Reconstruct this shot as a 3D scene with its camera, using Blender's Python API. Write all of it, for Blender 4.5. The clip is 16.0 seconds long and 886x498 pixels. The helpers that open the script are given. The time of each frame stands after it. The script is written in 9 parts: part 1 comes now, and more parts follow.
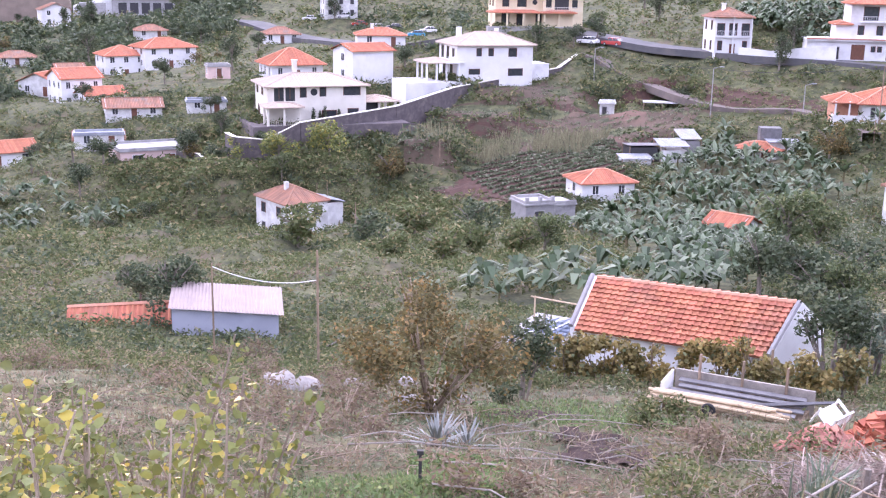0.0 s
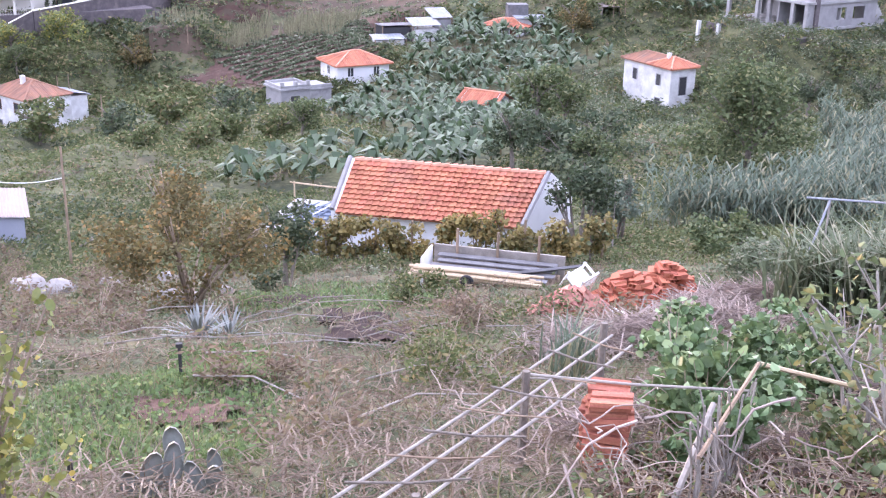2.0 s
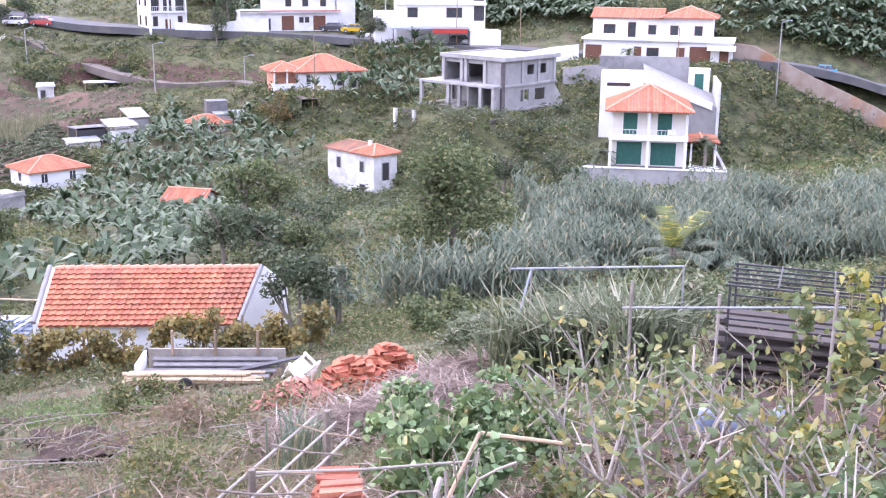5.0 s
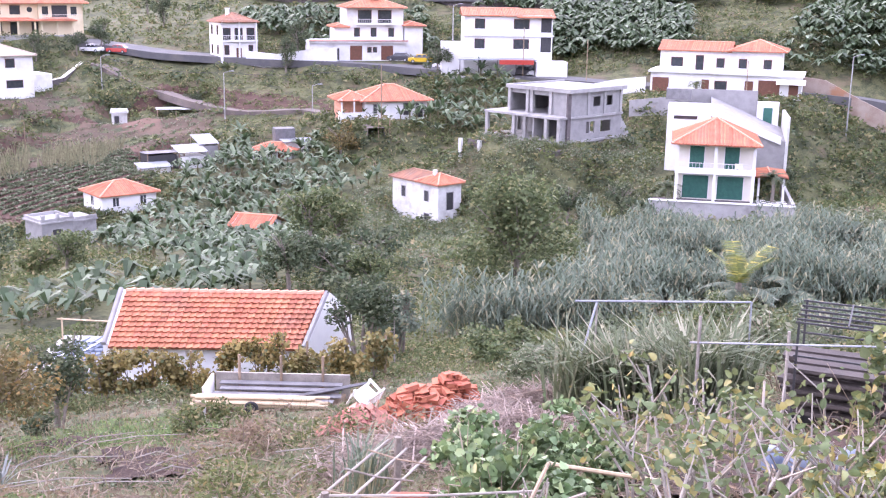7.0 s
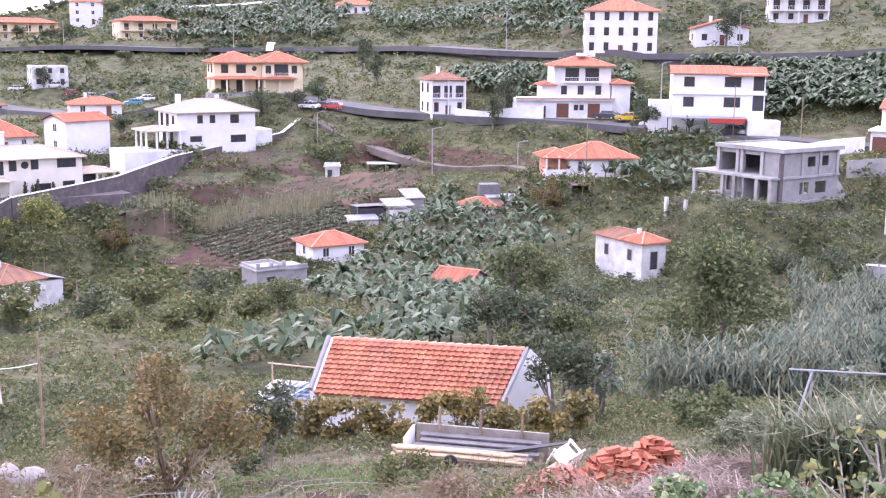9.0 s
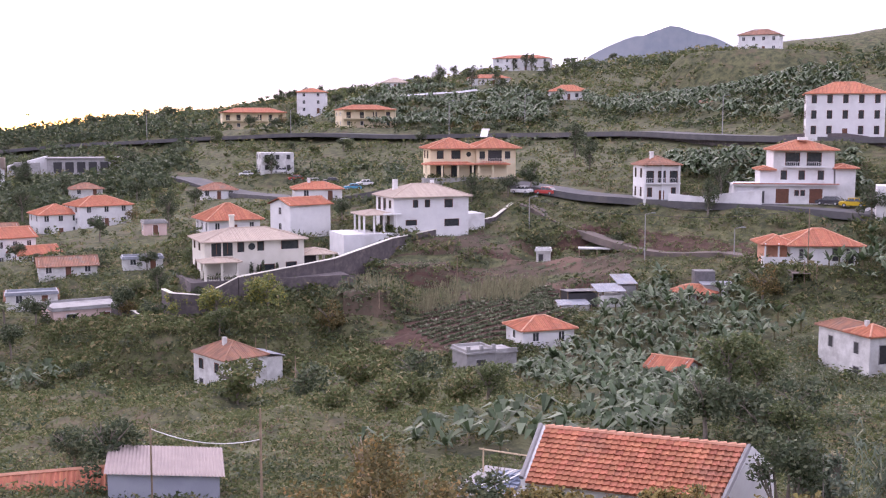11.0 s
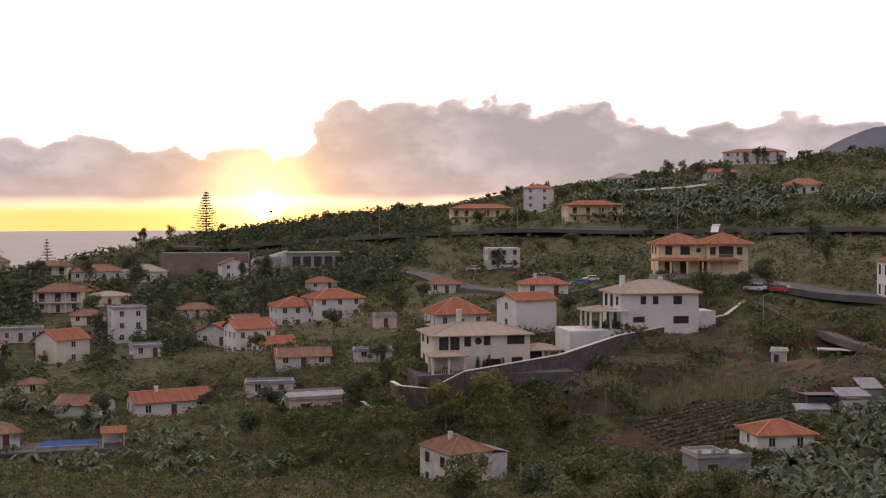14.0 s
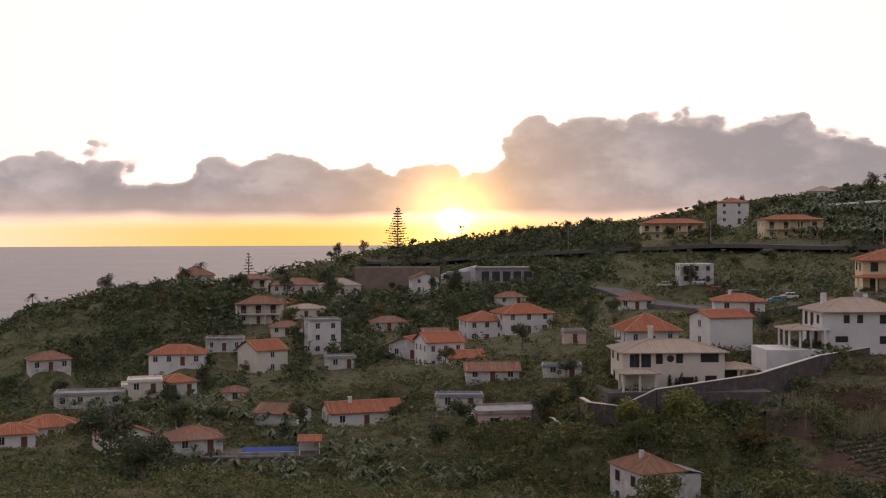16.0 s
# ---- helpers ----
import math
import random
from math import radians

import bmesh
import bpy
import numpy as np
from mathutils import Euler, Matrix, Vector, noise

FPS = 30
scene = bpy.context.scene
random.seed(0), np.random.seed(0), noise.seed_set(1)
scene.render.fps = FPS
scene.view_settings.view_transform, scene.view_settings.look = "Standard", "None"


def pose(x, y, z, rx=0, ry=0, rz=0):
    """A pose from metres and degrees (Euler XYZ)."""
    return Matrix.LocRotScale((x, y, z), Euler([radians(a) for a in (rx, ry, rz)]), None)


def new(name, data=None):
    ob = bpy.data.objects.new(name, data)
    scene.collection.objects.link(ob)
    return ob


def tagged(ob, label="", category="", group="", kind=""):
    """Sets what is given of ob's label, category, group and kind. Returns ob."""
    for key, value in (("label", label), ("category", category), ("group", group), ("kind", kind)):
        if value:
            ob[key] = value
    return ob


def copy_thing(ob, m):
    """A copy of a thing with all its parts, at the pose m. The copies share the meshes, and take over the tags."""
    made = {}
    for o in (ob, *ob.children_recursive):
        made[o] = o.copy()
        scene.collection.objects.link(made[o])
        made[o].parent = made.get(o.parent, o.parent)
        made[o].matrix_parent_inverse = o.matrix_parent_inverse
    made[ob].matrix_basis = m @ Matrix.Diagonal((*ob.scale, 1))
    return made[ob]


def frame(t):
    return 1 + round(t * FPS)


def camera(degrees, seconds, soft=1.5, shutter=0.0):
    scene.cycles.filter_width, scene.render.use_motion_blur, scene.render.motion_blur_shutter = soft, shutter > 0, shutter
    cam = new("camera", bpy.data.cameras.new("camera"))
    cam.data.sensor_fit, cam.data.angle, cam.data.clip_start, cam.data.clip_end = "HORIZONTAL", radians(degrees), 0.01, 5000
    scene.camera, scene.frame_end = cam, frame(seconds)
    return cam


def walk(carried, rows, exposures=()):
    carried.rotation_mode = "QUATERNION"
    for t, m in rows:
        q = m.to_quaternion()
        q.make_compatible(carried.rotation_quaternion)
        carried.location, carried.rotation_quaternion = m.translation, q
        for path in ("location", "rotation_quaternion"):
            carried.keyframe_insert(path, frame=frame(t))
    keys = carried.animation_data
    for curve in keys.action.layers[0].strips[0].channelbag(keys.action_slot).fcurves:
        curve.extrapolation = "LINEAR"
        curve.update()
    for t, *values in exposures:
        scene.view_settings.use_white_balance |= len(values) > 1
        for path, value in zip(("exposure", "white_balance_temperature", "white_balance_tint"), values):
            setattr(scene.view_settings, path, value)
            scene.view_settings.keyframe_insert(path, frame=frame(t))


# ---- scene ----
cam = camera(43.24, 16.0, 1.2)
EYE = 40.0
# t, x, y, z, yaw, pitch, roll
ROWS = [
    (0.00, 0.033, -0.051, 0.003, 0.00, -14.00, 1.03),
    (0.50, 0.069, -0.038, -0.010, -3.94, -15.86, 0.74),
    (1.00, 0.093, -0.041, -0.014, -7.06, -17.60, 0.83),
    (1.50, 0.124, -0.041, -0.021, -9.23, -18.53, 0.81),
    (2.00, 0.168, -0.025, -0.043, -12.75, -19.65, 1.31),
    (2.50, 0.206, 0.000, -0.058, -16.97, -20.20, 1.02),
    (3.00, 0.217, 0.016, -0.067, -19.60, -20.13, 1.45),
    (3.50, 0.249, 0.038, -0.078, -22.05, -18.91, 1.05),
    (4.00, 0.278, 0.060, -0.092, -24.75, -17.14, 0.56),
    (4.20, 0.283, 0.059, -0.092, -25.57, -16.58, 0.50),
    (5.25, 0.185, -0.035, -0.048, -27.92, -14.45, 0.60),
    (6.30, 0.087, -0.129, -0.005, -26.54, -13.78, 0.70),
    (6.50, 0.076, -0.123, -0.011, -25.90, -13.78, 0.73),
    (7.00, 0.066, -0.114, -0.009, -24.46, -13.32, 0.94),
    (7.50, 0.043, -0.115, 0.002, -22.45, -12.56, 1.23),
    (8.00, 0.030, -0.078, -0.001, -19.36, -11.94, 1.26),
    (8.50, 0.008, -0.051, -0.001, -16.18, -11.34, 0.92),
    (9.00, -0.004, -0.035, -0.005, -13.94, -10.57, 0.57),
    (9.50, -0.035, 0.029, -0.011, -11.06, -9.60, 0.78),
    (9.70, -0.052, 0.048, -0.010, -9.70, -9.09, 0.68),
    (10.85, -0.178, 0.256, 0.047, -3.67, -6.57, 0.10),
    (12.00, -0.304, 0.464, 0.105, 0.35, -4.75, -0.48),
    (12.50, -0.375, 0.550, 0.132, 1.99, -4.11, -0.56),
    (13.00, -0.447, 0.634, 0.158, 4.53, -3.46, -0.52),
    (13.50, -0.496, 0.704, 0.178, 6.72, -2.47, -0.34),
    (14.00, -0.522, 0.756, 0.202, 8.35, -1.47, -0.16),
    (14.50, -0.586, 0.816, 0.202, 10.52, -1.02, -0.19),
    (15.00, -0.674, 0.862, 0.191, 12.99, -0.88, -0.22),
    (15.50, -0.724, 0.868, 0.170, 15.90, -0.73, -0.31),
    (16.00, -0.767, 0.862, 0.142, 17.97, -0.66, -0.15),
]
EXPOSURES = [(0.0, 2.35, 6000, 34), (2.5, 2.47, 5850, 27), (4.2, 2.55, 5950, 28), (7.0, 2.66, 6150, 34), (9.0, 2.42, 6200, 36), (9.7, 2.2, 6150, 36), (12.0, 1.1, 7100, 34), (13.0, 0.65, 7600, 31), (14.0, 0.2, 7900, 28), (16.0, -0.12, 7900, 26)]
walk(cam, [(t, pose(x, y, EYE + z, 90 + p, 0, w) @ pose(0, 0, 0, 0, 0, r)) for t, x, y, z, w, p, r in ROWS], EXPOSURES)

# ---- light: a sun on the horizon behind the ridge, bright evening sky with a bank of cloud ----
SUN_AZ, SUN_EL = 17.4, 0.95          # degrees left of +y, degrees up
SUN_WAY = Vector((-math.sin(radians(SUN_AZ)) * math.cos(radians(SUN_EL)), math.cos(radians(SUN_AZ)) * math.cos(radians(SUN_EL)), math.sin(radians(SUN_EL))))


class Tree:
    """A small helper to write node trees."""

    def __init__(self, tree):
        self.t = tree
        tree.nodes.clear()

    def node(self, kind, **sets):
        n = self.t.nodes.new(kind)
        for k, v in sets.items():
            if k == "operation":
                n.operation = v
            elif k == "data_type":
                n.data_type = v
            elif k == "blend_type":
                n.blend_type = v
        return n

    def put(self, a, b):
        self.t.links.new(a, b)

    def math(self, op, a, b=None, c=None, clamp=False):
        n = self.node("ShaderNodeMath", operation=op)
        n.use_clamp = clamp
        for i, v in enumerate((a, b, c)):
            if v is None:
                continue
            if isinstance(v, (int, float)):
                n.inputs[i].default_value = v
            else:
                self.put(v, n.inputs[i])
        return n.outputs[0]

    def mix(self, fac, a, b, kind="MIX"):
        n = self.node("ShaderNodeMix", data_type="RGBA", blend_type=kind)
        for i, v in ((0, fac), (6, a), (7, b)):
            if isinstance(v, (int, float)):
                n.inputs[i].default_value = v
            elif isinstance(v, tuple):
                n.inputs[i].default_value = (*v, 1)
            else:
                self.put(v, n.inputs[i])
        return n.outputs[2]

    def noise(self, vec, scale, detail=3.0, rough=0.55):
        n = self.node("ShaderNodeTexNoise")
        n.inputs["Scale"].default_value, n.inputs["Detail"].default_value, n.inputs["Roughness"].default_value = scale, detail, rough
        if vec is not None:
            self.put(vec, n.inputs["Vector"])
        return n.outputs["Fac"]

    def step(self, v, lo, hi):
        n = self.node("ShaderNodeMapRange")
        n.interpolation_type = "SMOOTHSTEP"
        n.inputs[1].default_value, n.inputs[2].default_value = lo, hi
        self.put(v, n.inputs[0])
        return n.outputs[0]


def make_world():
    world = bpy.data.worlds.new("evening_sky")
    world.use_nodes = True
    scene.world = world
    T = Tree(world.node_tree)
    out, bg = T.node("ShaderNodeOutputWorld"), T.node("ShaderNodeBackground")
    sky = T.node("ShaderNodeTexSky")
    sky.sky_type, sky.sun_disc = "NISHITA", False
    sky.sun_elevation, sky.sun_rotation = radians(SUN_EL + 2.0), radians(-SUN_AZ)
    sky.altitude, sky.air_density, sky.dust_density, sky.ozone_density = 150, 1.0, 1.2, 1.0
    way = T.node("ShaderNodeTexCoord").outputs["Generated"]
    sep = T.node("ShaderNodeSeparateXYZ")
    T.put(way, sep.inputs[0])
    x, y, z = sep.outputs
    az = T.math("ARCTAN2", x, y)
    comb = T.node("ShaderNodeCombineXYZ")
    T.put(T.math("MULTIPLY", az, 9.0), comb.inputs[0])
    T.put(T.math("MULTIPLY", z, 16.0), comb.inputs[1])
    wob = T.noise(comb.outputs[0], 5.0, 3.0, 0.6)
    turn = T.node("ShaderNodeCombineXYZ")
    T.put(T.math("ADD", T.math("MULTIPLY", az, 9.0), T.math("MULTIPLY", wob, 0.22)), turn.inputs[0])
    T.put(T.math("ADD", T.math("MULTIPLY", z, 13.0), T.math("MULTIPLY", wob, 0.16)), turn.inputs[1])

    def heads(scale):
        """Rounded cloud heads: 1 in the middle of each, 0 between them."""
        n = T.node("ShaderNodeTexVoronoi")
        n.feature = "SMOOTH_F1"
        n.inputs["Scale"].default_value, n.inputs["Smoothness"].default_value = scale, 0.35
        T.put(turn.outputs[0], n.inputs["Vector"])
        return T.math("SUBTRACT", 1.0, n.outputs["Distance"], None, True)

    large, mid, fine = heads(1.3), heads(3.2), heads(8.0)
    wide = T.noise(comb.outputs[0], 0.9, 2.0, 0.5)
    # the top of the cloud bank: a tall mass ahead with a steep right end, lower heaps out over the sea
    hump = T.math("MULTIPLY", T.step(az, -0.285, -0.215), T.step(az, 0.012, -0.02))
    right = T.step(az, -0.02, 0.0)
    top = T.math("ADD", T.math("MULTIPLY", hump, 0.044), 0.064)
    top = T.math("ADD", top, T.math("MULTIPLY", right, 0.024))
    calm = T.math("SUBTRACT", 1.0, T.math("MULTIPLY", T.math("MAXIMUM", hump, right), 0.62))
    top = T.math("ADD", top, T.math("MULTIPLY", T.math("MULTIPLY", T.math("SUBTRACT", large, 0.50), 0.040), calm))
    top = T.math("ADD", top, T.math("MULTIPLY", T.math("SUBTRACT", mid, 0.5), 0.024))
    top = T.math("ADD", top, T.math("MULTIPLY", T.math("SUBTRACT", fine, 0.5), 0.009))
    top = T.math("ADD", top, T.math("MULTIPLY", T.math("MULTIPLY", T.math("SUBTRACT", wide, 0.5), 0.05), calm))
    under = T.math("SUBTRACT", top, z)
    body = T.step(under, 0.0, 0.004)
    base = T.math("ADD", 0.014, T.math("MULTIPLY", T.math("SUBTRACT", wide, 0.5), 0.016))
    foot = T.step(T.math("SUBTRACT", z, base), -0.003, 0.010)
    front = T.step(T.math("ABSOLUTE", az), 1.5, 0.9)
    mask = T.math("MULTIPLY", T.math("MULTIPLY", body, foot), front)
    # the clear sky, whitened by thin high haze, and the glow round the sun
    dot = T.node("ShaderNodeVectorMath", operation="DOT_PRODUCT")
    T.put(way, dot.inputs[0])
    dot.inputs[1].default_value = SUN_WAY
    near = T.math("MAXIMUM", dot.outputs["Value"], 0.0)
    halo = T.math("POWER", near, 160.0)
    core = T.math("POWER", near, 1500.0)
    disc = T.math("POWER", near, 30000.0)
    glow = T.math("POWER", T.math("ADD", 0.5, T.math("MULTIPLY", dot.outputs["Value"], 0.5)), 3.0)
    haze = T.mix(0.88, sky.outputs[0], T.mix(glow, (5.6, 6.1, 7.4), (14.0, 13.8, 14.2)))
    low = T.step(z, 0.030, 0.004)
    warm = T.mix(T.math("MULTIPLY", low, T.step(T.math("ABSOLUTE", T.math("ADD", az, 0.30)), 0.7, 0.15)), haze, (12.0, 7.4, 2.4))
    lit = T.mix(T.math("MULTIPLY", halo, 0.35), warm, (9.0, 6.0, 2.5), "ADD")
    lit = T.mix(core, lit, (30.0, 17.0, 4.0), "ADD")
    lit = T.mix(disc, lit, (260.0, 180.0, 80.0), "ADD")
    # lilac grey cloud, paler on its heads, rosy towards its foot, gold by the sun
    fold = T.step(T.math("ADD", T.math("MULTIPLY", large, 0.45), T.math("ADD", T.math("MULTIPLY", mid, 0.3), T.math("MULTIPLY", wob, 0.45))), 0.45, 0.95)
    cloud = T.mix(fold, (2.6, 2.85, 3.3), (4.9, 5.15, 5.6))
    cloud = T.mix(T.math("MULTIPLY", T.step(z, 0.05, 0.012), 0.6), cloud, (5.2, 4.2, 3.9))
    cloud = T.mix(T.math("MULTIPLY", halo, 0.5), cloud, (9.0, 6.2, 3.4))
    rim = T.step(under, 0.010, 0.0)
    cloud = T.mix(T.math("MULTIPLY", rim, 0.5), cloud, (7.6, 7.7, 7.6))
    final = T.mix(T.math("MULTIPLY", mask, 0.93), lit, cloud)
    final = T.mix(T.math("MULTIPLY", core, T.math("MULTIPLY", mask, 0.7)), final, (26.0, 15.0, 4.0), "ADD")
    T.put(final, bg.inputs["Color"])
    bg.inputs["Strength"].default_value = 0.1
    T.put(bg.outputs[0], out.inputs[0])


make_world()
sun = new("sun", bpy.data.lights.new("sun", "SUN"))
sun.data.energy, sun.data.angle, sun.data.color = 1.2, radians(2.0), (1.0, 0.62, 0.34)
sun.matrix_world = Matrix.Translation((-60, 150, 120)) @ SUN_WAY.to_track_quat("Z", "Y").to_matrix().to_4x4()

# ---- materials ----
def surface(name, a, b, scale=3.0, rough=0.8, bump=0.15, vary=0.0, stain=None, metal=0.0, fine=40.0, leaf=False, third=None, spec=0.3):
    """Two colours mixed by noise at two scales; vary: how much each piece or leaf differs; stain: a third, patchy colour."""
    m = bpy.data.materials.new(name)
    m.use_nodes = True
    T = Tree(m.node_tree)
    out, bsdf = T.node("ShaderNodeOutputMaterial"), T.node("ShaderNodeBsdfPrincipled")
    pos = T.node("ShaderNodeNewGeometry")
    where = pos.outputs["Position"]
    big, small = T.noise(where, scale, 4.0), T.noise(where, fine, 3.0)
    fac = T.step(T.math("ADD", T.math("MULTIPLY", big, 0.65), T.math("MULTIPLY", small, 0.35)), 0.36, 0.64)
    col = T.mix(fac, a, b)
    if stain:
        patch = T.step(T.noise(where, scale * 0.37, 5.0, 0.65), 0.52, 0.68)
        col = T.mix(T.math("MULTIPLY", patch, 0.75), col, stain)
    if vary:
        isl = pos.outputs["Random Per Island"]
        ob = T.node("ShaderNodeObjectInfo").outputs["Random"]
        r = T.math("FRACT", T.math("ADD", isl, ob))
        if third:
            col = T.mix(T.step(r, 0.72, 0.95), col, third)
        hsv = T.node("ShaderNodeHueSaturation")
        T.put(col, hsv.inputs["Color"])
        T.put(T.math("ADD", 1.0 - vary, T.math("MULTIPLY", r, 2.0 * vary)), hsv.inputs["Value"])
        T.put(T.math("ADD", 0.5 - 0.03 * vary, T.math("MULTIPLY", T.math("FRACT", T.math("MULTIPLY", r, 7.3)), 0.06 * vary)), hsv.inputs["Hue"])
        col = hsv.outputs[0]
    T.put(col, bsdf.inputs["Base Color"])
    T.put(T.math("ADD", rough - 0.1, T.math("MULTIPLY", small, 0.2)), bsdf.inputs["Roughness"])
    bsdf.inputs["Metallic"].default_value = metal
    bsdf.inputs["Specular IOR Level"].default_value = spec
    if bump:
        bp = T.node("ShaderNodeBump")
        bp.inputs["Strength"].default_value, bp.inputs["Distance"].default_value = bump, 0.05
        T.put(T.math("ADD", big, T.math("MULTIPLY", small, 0.5)), bp.inputs["Height"])
        T.put(bp.outputs[0], bsdf.inputs["Normal"])
    if leaf:
        tr, mx = T.node("ShaderNodeBsdfTranslucent"), T.node("ShaderNodeMixShader")
        T.put(col, tr.inputs["Color"])
        mx.inputs[0].default_value = 0.3
        T.put(bsdf.outputs[0], mx.inputs[1])
        T.put(tr.outputs[0], mx.inputs[2])
        T.put(mx.outputs[0], out.inputs[0])
    else:
        T.put(bsdf.outputs[0], out.inputs[0])
    return m


WHITE = surface("white_plaster", (0.70, 0.70, 0.69), (0.63, 0.63, 0.625), 0.6, 0.85, 0.05, stain=(0.52, 0.51, 0.50))
OLD_WHITE = surface("weathered_white_plaster", (0.64, 0.64, 0.62), (0.46, 0.46, 0.44), 0.9, 0.9, 0.12, stain=(0.36, 0.35, 0.33))
CREAM = surface("cream_plaster", (0.68, 0.65, 0.57), (0.61, 0.58, 0.50), 0.6, 0.85, 0.05)
YELLOW = surface("yellow_plaster", (0.72, 0.62, 0.43), (0.64, 0.55, 0.37), 0.6, 0.85, 0.05)
PINK = surface("pink_plaster", (0.66, 0.50, 0.45), (0.57, 0.43, 0.39), 0.6, 0.85, 0.08, stain=(0.45, 0.38, 0.35))
CONCRETE = surface("raw_concrete", (0.35, 0.345, 0.335), (0.27, 0.265, 0.26), 0.8, 0.9, 0.25, stain=(0.17, 0.165, 0.16))
GREY_BLOCK = surface("grey_blockwork", (0.29, 0.285, 0.28), (0.23, 0.225, 0.225), 1.2, 0.9, 0.25)
TILE = surface("orange_roof_tile", (0.44, 0.175, 0.10), (0.35, 0.125, 0.072), 1.5, 0.85, 0.25, vary=0.22, stain=(0.29, 0.135, 0.09))
OLD_TILE = surface("old_brown_roof_tile", (0.34, 0.17, 0.11), (0.24, 0.14, 0.10), 0.9, 0.85, 0.3, vary=0.2, stain=(0.22, 0.19, 0.16))
PALE_TILE = surface("pale_sand_roof_tile", (0.46, 0.38, 0.31), (0.40, 0.33, 0.27), 1.2, 0.8, 0.2, vary=0.1)
RIDGE = surface("pale_ridge_tile", (0.60, 0.32, 0.22), (0.50, 0.24, 0.15), 2.0, 0.8, 0.2)
STONE = surface("dark_basalt_wall", (0.135, 0.115, 0.115), (0.085, 0.075, 0.078), 1.4, 0.9, 0.5, stain=(0.19, 0.16, 0.15))
GLASS = surface("dark_window_glass", (0.03, 0.035, 0.04), (0.05, 0.055, 0.06), 2.0, 0.15, 0.0, spec=0.6)
GREEN_SHUTTER = surface("dark_green_shutter", (0.025, 0.10, 0.08), (0.035, 0.13, 0.10), 3.0, 0.6, 0.05)
BROWN_DOOR = surface("brown_painted_door", (0.16, 0.07, 0.045), (0.12, 0.055, 0.035), 3.0, 0.6, 0.1)
RED_PAINT = surface("red_paint", (0.45, 0.06, 0.04), (0.36, 0.05, 0.035), 3.0, 0.55, 0.05)
SHEET = surface("pale_sheet_metal", (0.30, 0.32, 0.35), (0.22, 0.24, 0.27), 0.9, 0.55, 0.1, metal=0.2, stain=(0.25, 0.22, 0.20))
# dark steel, and the painted shade of recesses and open bays
DARK = surface("dark_steel", (0.035, 0.035, 0.04), (0.05, 0.05, 0.05), 3.0, 0.6, 0.1)
ASPHALT = surface("asphalt", (0.085, 0.085, 0.09), (0.11, 0.108, 0.11), 0.5, 0.9, 0.2, stain=(0.14, 0.13, 0.12))
EARTH = surface("red_brown_soil", (0.088, 0.048, 0.036), (0.052, 0.030, 0.023), 1.8, 0.95, 0.8, fine=14.0, stain=(0.115, 0.075, 0.055))
GRASS_GROUND = surface("grassy_ground", (0.115, 0.118, 0.055), (0.034, 0.042, 0.020), 0.55, 0.95, 1.0, fine=4.0, stain=(0.125, 0.095, 0.062))
WOOD = surface("weathered_wood", (0.30, 0.22, 0.15), (0.20, 0.15, 0.105), 3.0, 0.85, 0.3, vary=0.15)
BARK = surface("grey_bark", (0.22, 0.19, 0.16), (0.14, 0.12, 0.10), 6.0, 0.9, 0.4)
TWIG = surface("dry_twigs", (0.32, 0.26, 0.20), (0.20, 0.155, 0.115), 1.0, 0.9, 0.1, vary=0.3)
POLE = surface("pale_peeled_pole", (0.50, 0.40, 0.27), (0.40, 0.31, 0.20), 5.0, 0.8, 0.2, vary=0.1)
CANE_POLE = surface("grey_dry_cane", (0.33, 0.30, 0.26), (0.22, 0.20, 0.175), 4.0, 0.8, 0.2, vary=0.2)
BLUE = surface("blue_tarpaulin", (0.03, 0.085, 0.30), (0.022, 0.06, 0.22), 2.0, 0.85, 0.1, spec=0.15)
TARP = surface("grey_tarpaulin", (0.17, 0.168, 0.17), (0.115, 0.112, 0.115), 2.0, 0.6, 0.3)
PLASTIC = surface("white_plastic", (0.78, 0.78, 0.76), (0.72, 0.72, 0.70), 3.0, 0.45, 0.02)
BLUE_SACK = surface("blue_grey_plastic", (0.20, 0.24, 0.31), (0.145, 0.18, 0.245), 3.0, 0.5, 0.2)
RUBBER = surface("black_rubber", (0.02, 0.02, 0.022), (0.03, 0.03, 0.03), 6.0, 0.8, 0.2)
SEA = surface("sea_water", (0.075, 0.085, 0.10), (0.10, 0.11, 0.125), 0.004, 0.42, 0.5, fine=0.05, spec=0.4)
# pale grey-blue: the haze of distance is put into this colour
HAZY_HILL = surface("far_hillside", (0.20, 0.23, 0.26), (0.26, 0.28, 0.30), 0.01, 0.95, 0.3, fine=0.1)
LEAF = surface("green_leaves", (0.105, 0.135, 0.055), (0.08, 0.11, 0.045), 0.5, 0.6, 0, vary=0.35, leaf=True, third=(0.16, 0.165, 0.075))
DARK_LEAF = surface("dark_green_leaves", (0.075, 0.10, 0.05), (0.055, 0.08, 0.042), 0.5, 0.6, 0, vary=0.35, leaf=True, third=(0.12, 0.135, 0.075))
SCRUB = surface("scrub_leaves", (0.115, 0.14, 0.052), (0.085, 0.11, 0.042), 0.06, 0.7, 0, vary=0.35, leaf=True, third=(0.20, 0.17, 0.085), fine=1.0)
DRY = surface("dry_grass_and_scrub", (0.25, 0.195, 0.135), (0.165, 0.125, 0.088), 0.2, 0.85, 0, vary=0.35, leaf=True, third=(0.12, 0.12, 0.05))
